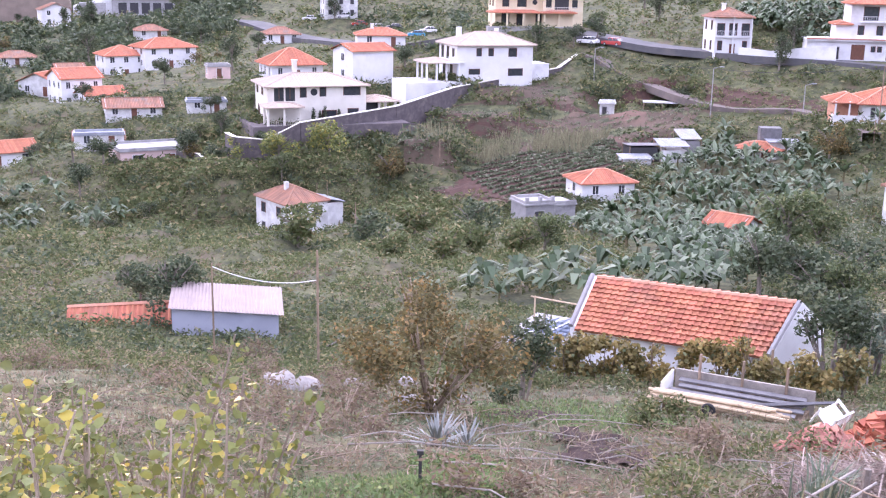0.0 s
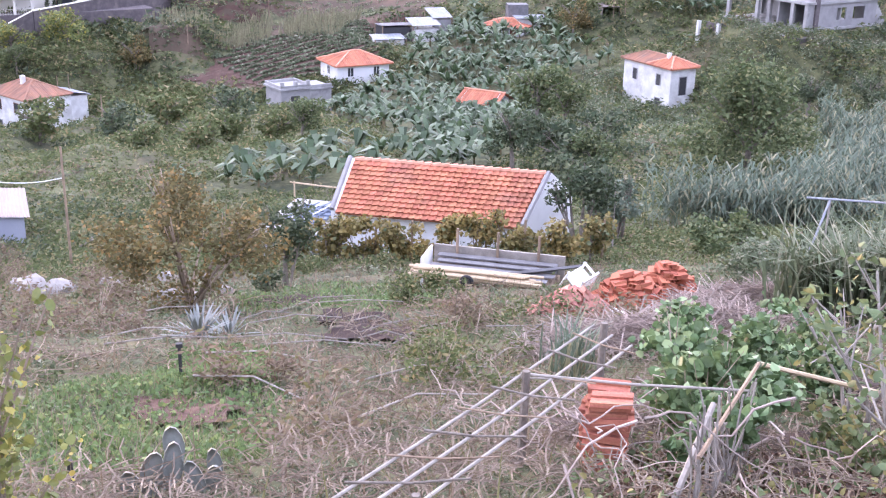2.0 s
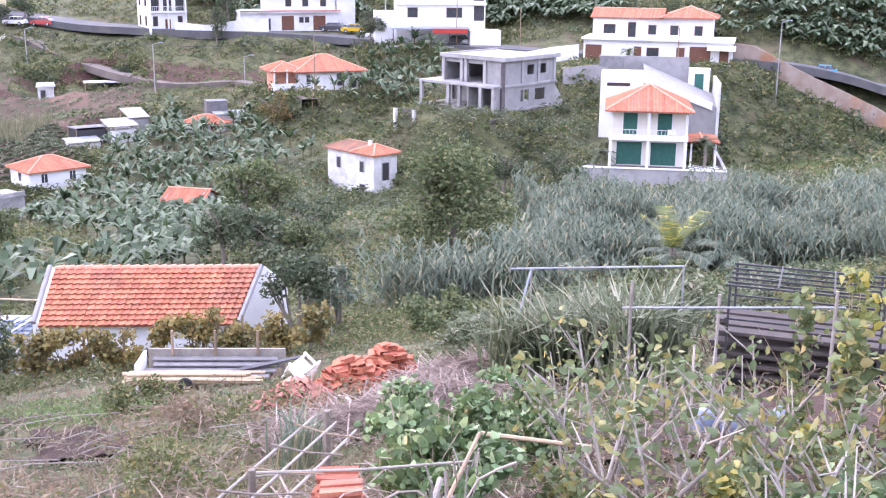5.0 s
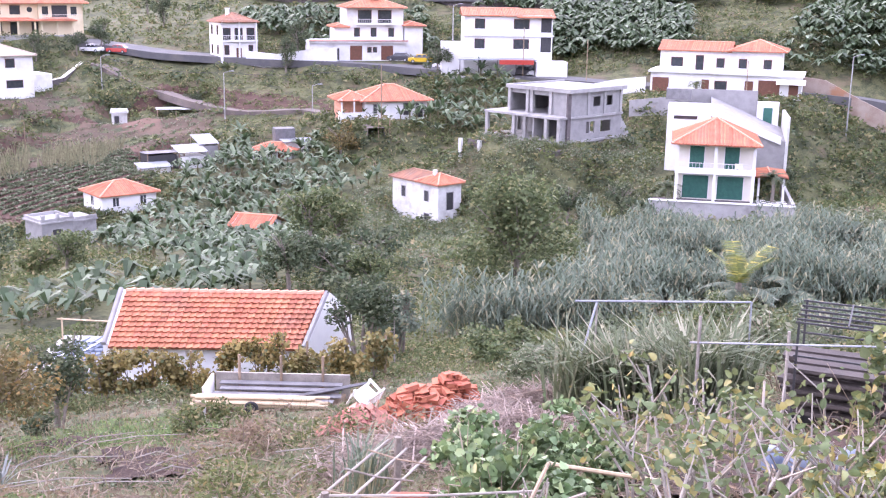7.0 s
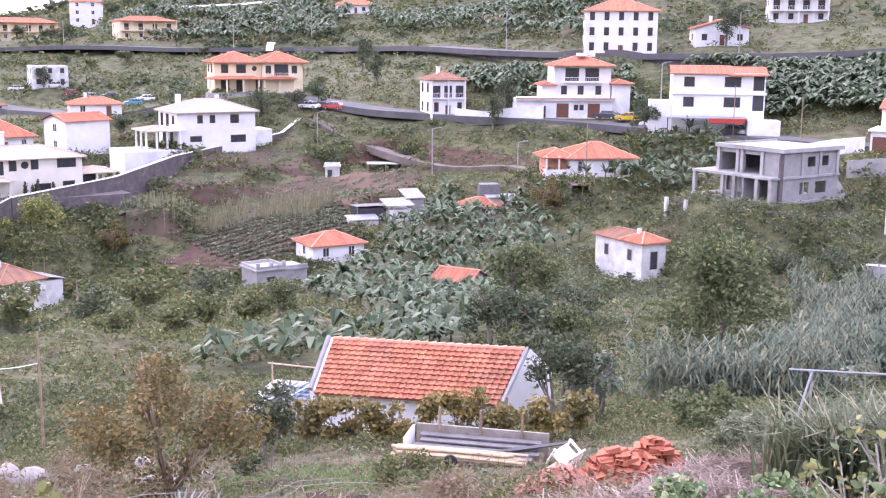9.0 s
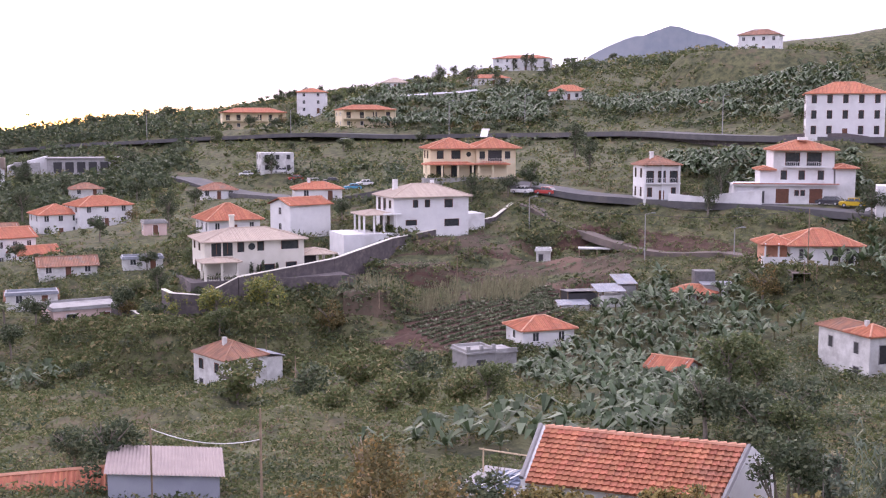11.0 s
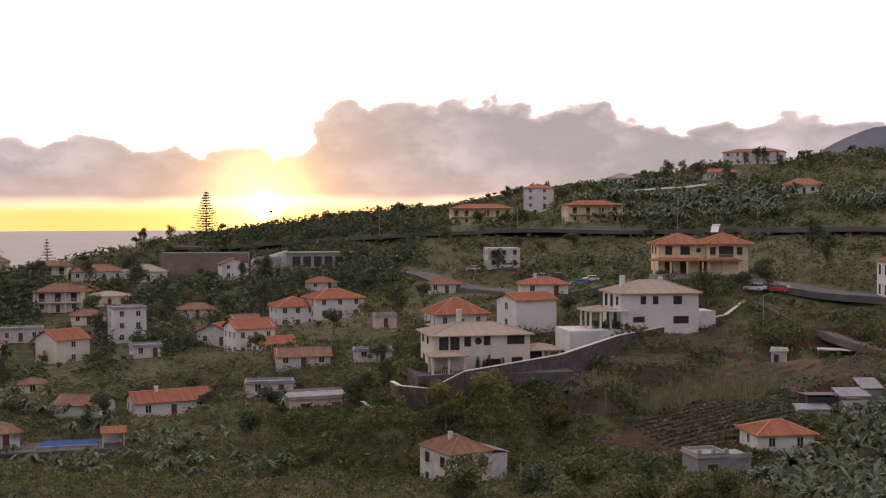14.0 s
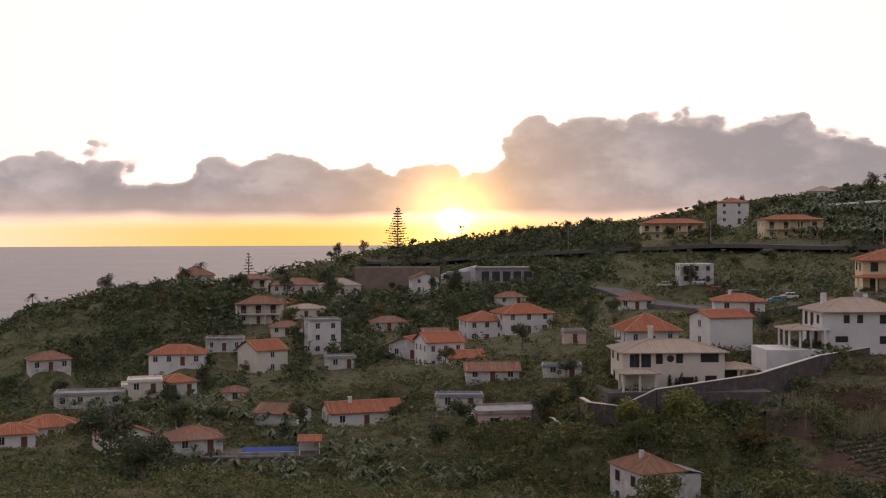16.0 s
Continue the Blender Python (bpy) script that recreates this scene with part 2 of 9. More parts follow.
DRY_GREEN = surface("olive_grass", (0.155, 0.17, 0.072), (0.115, 0.135, 0.052), 0.08, 0.8, 0, vary=0.35, leaf=True, third=(0.25, 0.20, 0.12), fine=0.8)
LITTER = surface("brown_leaf_litter", (0.19, 0.12, 0.08), (0.12, 0.075, 0.052), 0.8, 0.85, 0, vary=0.4, third=(0.28, 0.21, 0.14))
WEED = surface("grey_green_weeds", (0.16, 0.19, 0.115), (0.11, 0.14, 0.075), 0.7, 0.7, 0, vary=0.35, leaf=True, third=(0.24, 0.24, 0.17))
OLIVE = surface("olive_brown_leaves", (0.15, 0.125, 0.05), (0.11, 0.10, 0.04), 0.8, 0.7, 0, vary=0.35, leaf=True, third=(0.20, 0.13, 0.05))
YOUNG = surface("yellow_green_leaves", (0.19, 0.215, 0.065), (0.14, 0.17, 0.055), 0.8, 0.55, 0, vary=0.35, leaf=True, third=(0.30, 0.26, 0.06))
VINE = surface("autumn_vine_leaves", (0.33, 0.245, 0.085), (0.20, 0.17, 0.065), 0.5, 0.65, 0, vary=0.35, leaf=True, third=(0.09, 0.105, 0.05))
FIG = surface("fig_leaves", (0.15, 0.19, 0.08), (0.11, 0.155, 0.07), 0.8, 0.55, 0, vary=0.35, leaf=True, third=(0.21, 0.185, 0.07))
BEAN = surface("bean_leaves", (0.13, 0.20, 0.085), (0.075, 0.125, 0.05), 1.2, 0.5, 0, vary=0.4, leaf=True, third=(0.22, 0.29, 0.15))
BANANA = surface("banana_leaves", (0.088, 0.13, 0.062), (0.06, 0.095, 0.045), 0.3, 0.5, 0, vary=0.35, leaf=True, third=(0.15, 0.185, 0.115), spec=0.4)
CANE = surface("blue_green_cane_leaves", (0.15, 0.19, 0.135), (0.115, 0.155, 0.105), 0.2, 0.6, 0, vary=0.35, leaf=True, third=(0.22, 0.21, 0.13))
GREEN_GRASS = surface("fresh_grass", (0.145, 0.215, 0.085), (0.10, 0.155, 0.055), 0.5, 0.7, 0, vary=0.35, leaf=True, third=(0.16, 0.20, 0.07))
AGAVE = surface("blue_grey_agave", (0.24, 0.255, 0.235), (0.18, 0.20, 0.18), 2.0, 0.6, 0.1)
PAINT = {c: surface(c + "_car_paint", v, tuple(0.85 * k for k in v), 2.0, 0.3, 0, spec=0.6) for c, v in (("white", (0.75, 0.75, 0.75)), ("yellow", (0.72, 0.48, 0.03)), ("blue", (0.05, 0.30, 0.50)), ("red", (0.45, 0.05, 0.04)), ("dark", (0.04, 0.04, 0.05)), ("silver", (0.45, 0.46, 0.48)))}

# ---- building blocks ----
class Geo:
    """Gathers the corners and faces of one mesh."""

    def __init__(self):
        self.v, self.f = [], []

    def face(self, *pts):
        n = len(self.v)
        self.v.extend(tuple(p) for p in pts)
        self.f.append(tuple(range(n, n + len(pts))))
        return self

    def box(self, x0, y0, z0, x1, y1, z1):
        n = len(self.v)
        self.v += [(x0, y0, z0), (x1, y0, z0), (x1, y1, z0), (x0, y1, z0), (x0, y0, z1), (x1, y0, z1), (x1, y1, z1), (x0, y1, z1)]
        self.f += [tuple(n + i for i in q) for q in ((3, 2, 1, 0), (4, 5, 6, 7), (0, 1, 5, 4), (1, 2, 6, 5), (2, 3, 7, 6), (3, 0, 4, 7))]
        return self

    def prism(self, ring, z0, z1):
        """An upright block on a ring of (x, y), counter-clockwise."""
        n, k = len(self.v), len(ring)
        self.v += [(x, y, z0) for x, y in ring] + [(x, y, z1) for x, y in ring]
        self.f += [tuple(n + i for i in reversed(range(k))), tuple(n + k + i for i in range(k))]
        self.f += [(n + i, n + (i + 1) % k, n + k + (i + 1) % k, n + k + i) for i in range(k)]
        return self

    def tube(self, pts, r0, r1=None, sides=6):
        r1 = r0 if r1 is None else r1
        pts = [Vector(p) for p in pts]
        start = len(self.v)
        for i, p in enumerate(pts):
            t = (pts[min(i + 1, len(pts) - 1)] - pts[max(i - 1, 0)]).normalized()
            a = t.orthogonal().normalized() if abs(t.z) > 0.9 else t.cross(Vector((0, 0, 1))).normalized()
            b = t.cross(a)
            r = r0 + (r1 - r0) * i / max(1, len(pts) - 1)
            for k in range(sides):
                w = 2 * math.pi * k / sides
                self.v.append(tuple(p + r * (math.cos(w) * a + math.sin(w) * b)))
        for i in range(len(pts) - 1):
            for k in range(sides):
                q, s = start + i * sides, (k + 1) % sides
                self.f.append((q + k, q + s, q + sides + s, q + sides + k))
        self.f.append(tuple(start + k for k in reversed(range(sides))))
        self.f.append(tuple(len(self.v) - sides + k for k in range(sides)))
        return self

    def mesh(self, name, mat):
        me = bpy.data.meshes.new(name)
        me.from_pydata(self.v, [], self.f)
        me.materials.append(mat)
        return me

    def part(self, name, mat, parent=None, label="", smooth=False):
        return piece(name, self.mesh(name, mat), parent, label, smooth=smooth)


def piece(name, me, parent=None, label="", m=None, smooth=False):
    ob = new(name, me)
    ob.parent = parent
    if m is not None:
        ob.matrix_basis = m
    if label:
        ob["label"] = label
    if smooth:
        me.polygons.foreach_set("use_smooth", [True] * len(me.polygons))
    return ob


def thing(name, label, category, m, group="", kind=""):
    ob = new(name)
    ob.matrix_basis = m
    return tagged(ob, label, category, group, kind)


def quads(name, verts, mat):
    """A mesh of loose quads from an array of n x 4 x 3."""
    n = len(verts)
    me = bpy.data.meshes.new(name)
    if verts.shape[1] == 6:     # a leaf folded along its middle: two joined quads
        me.vertices.add(6 * n)
        me.vertices.foreach_set("co", np.ascontiguousarray(verts, np.float32).ravel())
        me.loops.add(8 * n)
        me.loops.foreach_set("vertex_index", (np.arange(n)[:, None] * 6 + np.array([0, 1, 2, 3, 0, 3, 4, 5])).ravel().astype(np.int32))
        me.polygons.add(2 * n)
        me.polygons.foreach_set("loop_start", np.arange(0, 8 * n, 4, dtype=np.int32))
        me.update(calc_edges=True)
        me.materials.append(mat)
        return me
    if verts.shape[1] == 3:
        me.vertices.add(3 * n)
        me.vertices.foreach_set("co", np.ascontiguousarray(verts, np.float32).ravel())
        me.loops.add(3 * n)
        me.loops.foreach_set("vertex_index", np.arange(3 * n, dtype=np.int32))
        me.polygons.add(n)
        me.polygons.foreach_set("loop_start", np.arange(0, 3 * n, 3, dtype=np.int32))
        me.update(calc_edges=True)
        me.materials.append(mat)
        return me
    me.vertices.add(4 * n)
    me.vertices.foreach_set("co", np.ascontiguousarray(verts, np.float32).ravel())
    me.loops.add(4 * n)
    me.loops.foreach_set("vertex_index", np.arange(4 * n, dtype=np.int32))
    me.polygons.add(n)
    me.polygons.foreach_set("loop_start", np.arange(0, 4 * n, 4, dtype=np.int32))
    me.update(calc_edges=True)
    me.materials.append(mat)
    return me


# ---- the lie of the land ----
KY = np.array([0, 10, 25, 45, 75, 110, 140, 175, 215, 300, 400, 520.0])
FALL = np.array([38.2, 34.45, 29.82, 23.75, 19.2, 12.8, 7.8, 12.4, 22.7, 27.1, 44.2, 58.3])      # height along the middle line
CROSS = np.array([-3.7, -3.6, -3.2, -1.9, 0.3, -0.1, 10.3, 11.6, 13.5, 14.3, 9.7, 9.0])       # rise to the right, per 100 m
BOWL = np.array([-0.5, -0.1, 0.6, 1.2, 0.6, 0.0, 6.6, 5.6, 0.7, 7.5, -6.4, 1.0])
CREST_AZ = np.array([-60, -41, -38, -34, -29, -22, -14.5, -8.3, -2.5, 3.4, 12])
CREST = np.array([-0.12, -0.098, -0.066, -0.052, -0.041, -0.016, -0.003, 0.009, 0.026, 0.040, 0.09])
PLOTS = []      # levelled plots under buildings: x, y, z, reach


BANKS = [(-18, 161, 13.6, 5), (-30, 158, 12.4, 5), (-4, 170, 15.4, 5), (5, 183, 17.6, 5), (14, 193, 19.2, 4), (-45, 178, 10.5, 6)]     # earth banked below the villa wall


def valley(x, y):
    x, y = np.asarray(x, float), np.asarray(y, float)
    v, u = np.clip(y, 0, 520), np.clip(x, -240, 240) / 100
    z = np.interp(v, KY, FALL) + np.interp(v, KY, CROSS) * u + np.interp(v, KY, BOWL) * u * u
    z = z - 0.17 * np.minimum(y, 0)
    # beyond the crest, and out to the left, the slope falls to the sea
    crest = 545 + 0.25 * np.clip(x, -300, 200)
    z = z - 0.0016 * np.maximum(y - crest, 0) ** 2
    # the crest line as it runs down to the shore on the left
    r = np.hypot(x, y) + 1e-6
    top = 40 + r * np.interp(np.degrees(np.arctan2(x, y)), CREST_AZ, CREST)
    u = np.clip((r - 200) / 120, 0, 1)
    z = np.where(y > 0, z + u * (np.minimum(z, top) - z), z)
    return np.maximum(z, -30.0)


def ground(x, y):
    x, y = np.asarray(x, float), np.asarray(y, float)
    z = valley(x, y)
    num, den = np.zeros_like(z), np.zeros_like(z)
    for px, py, pz, reach in PLOTS + BANKS:
        dist = np.hypot(x - px, y - py)
        w = np.clip((reach * 1.9 + 3 - dist) / (reach * 0.9 + 3), 0, 1)
        w = w * w * (3 - 2 * w)
        num += w * w * (pz - 0.05 - z)
        den += w
    z = z + num / np.maximum(den, 1.0)
    r = np.hypot(x, y)
    rough = 0.10 * np.sin(x * 1.3 + 2 * np.sin(y * 0.7)) * np.sin(y * 1.1 + np.sin(x * 0.9)) + 0.5 * np.sin(x * 0.13 + 1.7) * np.sin(y * 0.11) * np.clip(r / 80, 0, 1)
    # brambles have grown over the valley floor in rounded mounds
    mound = np.clip(np.sin(x * 0.42 + 1.6 * np.sin(y * 0.21)) * np.sin(y * 0.33 + 1.2 * np.sin(x * 0.27)) - 0.15, 0, 1)
    rough = rough + 1.5 * mound * np.clip((r - 62) / 15, 0, 1) * np.clip((150 - r) / 15, 0, 1) * np.clip((20 - x) / 10, 0, 1)
    return z + rough * np.clip(1 - den, 0, 1)


def gz(x, y):
    return float(ground(np.array([x]), np.array([y]))[0])


# ---- houses ----
WINDOWS = {}


def opening(parent, face, u, z, w, h, kind, dims):
    """A window, door or shutter on one face of a wall; u: metres from the face's left end."""
    wd, dp = dims
    m = {"front": pose(u, 0, z), "right": pose(wd, u, z, 0, 0, 90), "left": pose(0, dp - u, z, 0, 0, -90), "back": pose(wd - u, dp, z, 0, 0, 180)}[face]
    key = (round(w, 2), round(h, 2), kind)
    if key not in WINDOWS:
        t = 0.09
        fr = Geo()
        fr.box(-w / 2 - t, -0.06, 0, -w / 2, 0.04, h).box(w / 2, -0.06, 0, w / 2 + t, 0.04, h).box(-w / 2 - t, -0.06, h, w / 2 + t, 0.04, h + t)
        if kind == "window":
            fr.box(-w / 2 - t - 0.05, -0.12, -t, w / 2 + t + 0.05, 0.04, 0).box(-0.03, -0.045, 0, 0.03, 0.03, h)
        pane = Geo().box(-w / 2, -0.022, 0, w / 2, 0.03, h)
        if kind == "green":
            for k in range(int(h / 0.16)):
                pane.box(-w / 2 + 0.05, -0.04, 0.06 + k * 0.16, w / 2 - 0.05, -0.02, 0.14 + k * 0.16)
        mats = {"window": (WHITE, GLASS), "brown": (BROWN_DOOR, GLASS), "door": (WHITE, BROWN_DOOR), "dark": (CONCRETE, DARK), "green": (WHITE, GREEN_SHUTTER), "red": (WHITE, RED_PAINT)}[kind]
        WINDOWS[key] = fr.mesh("frame", mats[0]), pane.mesh("pane", mats[1])
    fr, pn = WINDOWS[key]
    name = "door" if h > 1.8 and kind != "window" else "window"
    ob = piece(name, fr, parent, "", m)
    piece("shutter" if kind == "green" else "door_leaf" if kind in ("door", "red") else "pane", pn, ob)
    return ob


def slope(g, p0, p1, q0, q1, rib=0.26, lift=0.07):
    """Rows of tile ribs up one roof slope, from the eave p0-p1 to the ridge q0-q1."""
    p0, p1, q0, q1 = (Vector(p) for p in (p0, p1, q0, q1))
    along = (p1 - p0)
    length = along.length
    if length < 0.3:
        return
    along.normalize()
    a, b = (q0 - p0).dot(along), (p1 - q1).dot(along)
    up = (q0 - p0) - a * along
    full = up.length
    up.normalize()
    out = along.cross(up).normalized()
    if out.z < 0:
        out = -out
    n = max(2, int(length / rib))
    for i in range(n):
        u = (i + 0.5) * length / n
        k = min(1.0, u / a if a > 0.01 else 1.0, (length - u) / b if b > 0.01 else 1.0)
        if k * full < 0.25:
            continue
        s, e, h = p0 + along * u, p0 + along * u + up * (full * k), rib * 0.32
        c = len(g.v)
        for base in (s, e):
            g.v += [tuple(base - along * h), tuple(base + out * lift), tuple(base + along * h)]
        g.f += [(c, c + 1, c + 4, c + 3), (c + 1, c + 2, c + 5, c + 4), (c, c + 2, c + 1)]


def roof_on(parent, x0, y0, x1, y1, z, kind, cover, pitch=0.42, over=0.45, rib=0.26, label=""):
    """A hip or gable roof over the rectangle, its eave at z."""
    ax, bx, ay, by = x0 - over, x1 + over, y0 - over, y1 + over
    w, d = bx - ax, by - ay
    z0 = z - over * pitch
    g, cap = Geo(), Geo()
    c = [(ax, ay, z0), (bx, ay, z0), (bx, by, z0), (ax, by, z0)]
    if kind == "hip":
        half = min(w, d) / 2
        top = z0 + half * pitch
        r0, r1 = ((ax + half, ay + d / 2, top), (bx - half, ay + d / 2, top)) if w >= d else ((ax + w / 2, ay + half, top), (ax + w / 2, by - half, top))
        if w >= d:
            faces = [(c[0], c[1], r1, r0), (c[1], c[2], r1, r1), (c[2], c[3], r0, r1), (c[3], c[0], r0, r0)]
        else:
            faces = [(c[0], c[1], r0, r0), (c[1], c[2], r1, r0), (c[2], c[3], r1, r1), (c[3], c[0], r0, r1)]
        edges = [(c[0], r0), (c[1], r1 if w >= d else r0), (c[2], r1), (c[3], r0 if w >= d else r1), (r0, r1)]
    elif kind == "gable":       # ridge runs along x
        top = z0 + d / 2 * pitch
        r0, r1 = (ax, ay + d / 2, top), (bx, ay + d / 2, top)
        faces, edges = [(c[0], c[1], r1, r0), (c[2], c[3], r0, r1)], [(r0, r1)]
    else:                       # "cross": the ridge runs along y
        top = z0 + w / 2 * pitch
        r0, r1 = (ax + w / 2, ay, top), (ax + w / 2, by, top)
        faces, edges = [(c[1], c[2], r1, r0), (c[3], c[0], r0, r1)], [(r0, r1)]
    for f in faces:
        pts = [f[0], f[1], f[2]] + ([f[3]] if f[3] != f[2] else [])
        g.face(*pts)
        g.face(*[(p[0], p[1], p[2] - 0.12) for p in reversed(pts)])
        g.face(f[0], (f[0][0], f[0][1], f[0][2] - 0.12), (f[1][0], f[1][1], f[1][2] - 0.12), f[1])
        slope(g, f[0], f[1], f[3], f[2], rib)
    for a, b in edges:
        if (Vector(a) - Vector(b)).length > 0.2:
            cap.tube([(a[0], a[1], a[2] + 0.03), (b[0], b[1], b[2] + 0.03)], 0.12, 0.12, 5)
    ob = g.part("roof", cover, parent, label)
    cap.part("ridge", RIDGE if cover is TILE else cover, ob)
    return top


def house(name, label, x, y, z, rot, w, d, floors=1, roof="hip", wall=WHITE, cover=TILE, front=2, side=1, h=2.8, pitch=0.42, over=0.45,
          deep=2.5, kind="window", door="door", chimney=False, balcony=0.0, winw=0.95, winh=1.25, group="houses on the hillside", reach=None):
    """A house whose front wall's foot is centred on (x, y, z); it faces local -y."""
    ob = thing(name, label, "house", pose(x, y, z, 0, 0, rot) @ pose(-w / 2, 0, 0), group)
    mid = Vector((x, y, 0)) + Matrix.Rotation(radians(rot), 3, "Z") @ Vector((0, d / 2, 0))
    PLOTS.append((mid.x, mid.y, z, (reach or 0.5 * max(w, d))))
    top = floors * h
    g = Geo().box(0, 0, -deep, w, d, top)
    if roof == "gable":
        rise = (d / 2) * pitch
        for u, s in ((0.0, 0.22), (w - 0.22, 0.22)):
            n = len(g.v)
            g.v += [(u, 0, top), (u, d, top), (u, d / 2, top + rise), (u + s, 0, top), (u + s, d, top), (u + s, d / 2, top + rise)]
            g.f += [(n, n + 2, n + 1), (n + 3, n + 4, n + 5), (n, n + 3, n + 5, n + 2), (n + 1, n + 2, n + 5, n + 4)]
    elif roof == "cross":
        rise = (w / 2) * pitch
        for u in (0.0, d - 0.22):
            n = len(g.v)
            g.v += [(0, u, top), (w, u, top), (w / 2, u, top + rise), (0, u + 0.22, top), (w, u + 0.22, top), (w / 2, u + 0.22, top + rise)]
            g.f += [(n, n + 1, n + 2), (n + 3, n + 5, n + 4), (n, n + 2, n + 5, n + 3), (n + 1, n + 4, n + 5, n + 2)]
    g.part("wall", wall, ob)
    if roof == "flat":
        s = Geo().box(-0.25, -0.25, top, w + 0.25, d + 0.25, top + 0.2)
        for a in ((-0.1, -0.1, w + 0.1, 0.12), (-0.1, d - 0.12, w + 0.1, d + 0.1), (-0.1, 0.12, 0.12, d - 0.12), (w - 0.12, 0.12, w + 0.1, d - 0.12)):
            s.box(a[0], a[1], top + 0.2, a[2], a[3], top + 0.55)
        s.part("roof", cover, ob)
        peak = top + 0.2
    elif roof != "none":
        peak = roof_on(ob, 0, 0, w, d, top, roof, cover, pitch, over)
    else:
        peak = top
    for k in range(floors):
        base = k * h + 0.95
        for i in range(front):
            u = (i + 0.5) * w / front
            if k == 0 and door and i == front // 2:
                opening(ob, "front", u, 0.05, 1.0, 2.05, door, (w, d))
            elif balcony and k > 0:
                opening(ob, "front", u, k * h + 0.1, 1.3, 2.05, "brown" if kind == "window" else kind, (w, d))
            else:
                opening(ob, "front", u, base, winw, winh, kind, (w, d))
        for i in range(side):
            for f in ("left", "right"):
                opening(ob, f, (i + 0.5) * d / side, base, winw, winh, kind, (w, d))
    if chimney:
        Geo().box(w * 0.3, d * 0.4, top, w * 0.3 + 0.6, d * 0.4 + 0.6, peak + 0.7).box(w * 0.3 - 0.08, d * 0.4 - 0.08, peak + 0.7, w * 0.3 + 0.68, d * 0.4 + 0.68, peak + 0.82).part("chimney", wall, ob)
    if balcony:
        for k in range(1, floors):
            b = Geo().box(-0.1, -balcony, k * h - 0.18, w + 0.1, 0, k * h)
            b.part("balcony", wall, ob)
            rail(ob, 0, -balcony + 0.06, w, k * h, wall)
        n = max(2, int(w / 3.2)) + 1
        for i in range(n):
            u = 0.15 + i * (w - 0.3) / (n - 1)
            Geo().box(u - 0.13, -balcony + 0.02, -0.5, u + 0.13, -balcony + 0.28, top).part("column", wall, ob)
        roof_on(ob, 0, -balcony, w, 0.3, top - 0.02, "gable", cover, 0.12, 0.25)
    return ob


def rail(parent, x0, y, x1, z, mat, h=0.95):
    g = Geo().box(x0, y - 0.03, z + h - 0.06, x1, y + 0.03, z + h).box(x0, y - 0.02, z + 0.08, x1, y + 0.02, z + 0.13)
    for i in range(max(2, int((x1 - x0) / 0.35))):
        u = x0 + (i + 0.5) * 0.35
        if u < x1:
            g.box(u - 0.02, y - 0.02, z, u + 0.02, y + 0.02, z + h - 0.06)
    g.part("railing", mat, parent)


CAR = {}


def car(x, y, rot, paint, label, length=4.2):
    """A parked car: shaped body, glass cabin, four wheels with rims."""
    ob = thing("car", label, "car", pose(x, y, gz(x, y) + 0.09, 0, 0, rot), "parked cars")
    if paint not in CAR:
        L, W = length, 1.7
        prof = [(0, 0.35), (0, 0.75), (0.15, 0.85), (1.05, 0.95), (3.95, 0.95), (4.15, 0.85), (4.2, 0.4), (4.1, 0.28), (0.1, 0.28)]
        top = [(0.95, 0.95), (1.55, 1.42), (3.2, 1.46), (3.95, 0.95)]
        body, glass = Geo(), Geo()
        for g, ring, ins in ((body, prof, 0.0), (glass, top, 0.12)):
            k, n = len(ring), len(g.v)
            g.v += [(a - L / 2, -W / 2 + (ins if b > 1 else 0.02), b) for a, b in ring] + [(a - L / 2, W / 2 - (ins if b > 1 else 0.02), b) for a, b in ring]
            g.f += [tuple(n + i for i in range(k)), tuple(n + k + i for i in reversed(range(k)))]
            g.f += [(n + (i + 1) % k, n + i, n + k + i, n + k + (i + 1) % k) for i in range(k)]
        roof = Geo().box(1.5 - L / 2, -W / 2 + 0.12, 1.43, 3.25 - L / 2, W / 2 - 0.12, 1.49)
        for u in (1.5, 2.4, 3.2):
            roof.box(u - 0.05 - L / 2, -W / 2 + 0.06, 0.95, u + 0.05 - L / 2, -W / 2 + 0.13, 1.45).box(u - 0.05 - L / 2, W / 2 - 0.13, 0.95, u + 0.05 - L / 2, W / 2 - 0.06, 1.45)
        wheel = Geo().tube([(0, -0.1, 0), (0, 0.1, 0)], 0.31, 0.31, 12)
        rim = Geo().tube([(0, -0.115, 0), (0, 0.115, 0)], 0.19, 0.19, 8)
        lamp = Geo().box(-0.03, -0.17, -0.07, 0.03, 0.17, 0.07)
        CAR[paint] = body.mesh("body", PAINT[paint]), glass.mesh("glazing", GLASS), roof.mesh("car_roof", PAINT[paint]), wheel.mesh("wheel", RUBBER), rim.mesh("rim", PAINT["silver"]), lamp.mesh("headlight", PLASTIC)
    b, g, r, w, rm, lm = CAR[paint]
    piece("body", b, ob), piece("glazing", g, ob), piece("car_roof", r, ob)
    for a in (-1.32, 1.3):
        for s in (-0.78, 0.78):
            piece("rim", rm, piece("wheel", w, ob, m=pose(a, s, 0.31)))
    for s in (-0.55, 0.55):
        piece("headlight", lm, ob, m=pose(-2.08, s, 0.7))
    return ob


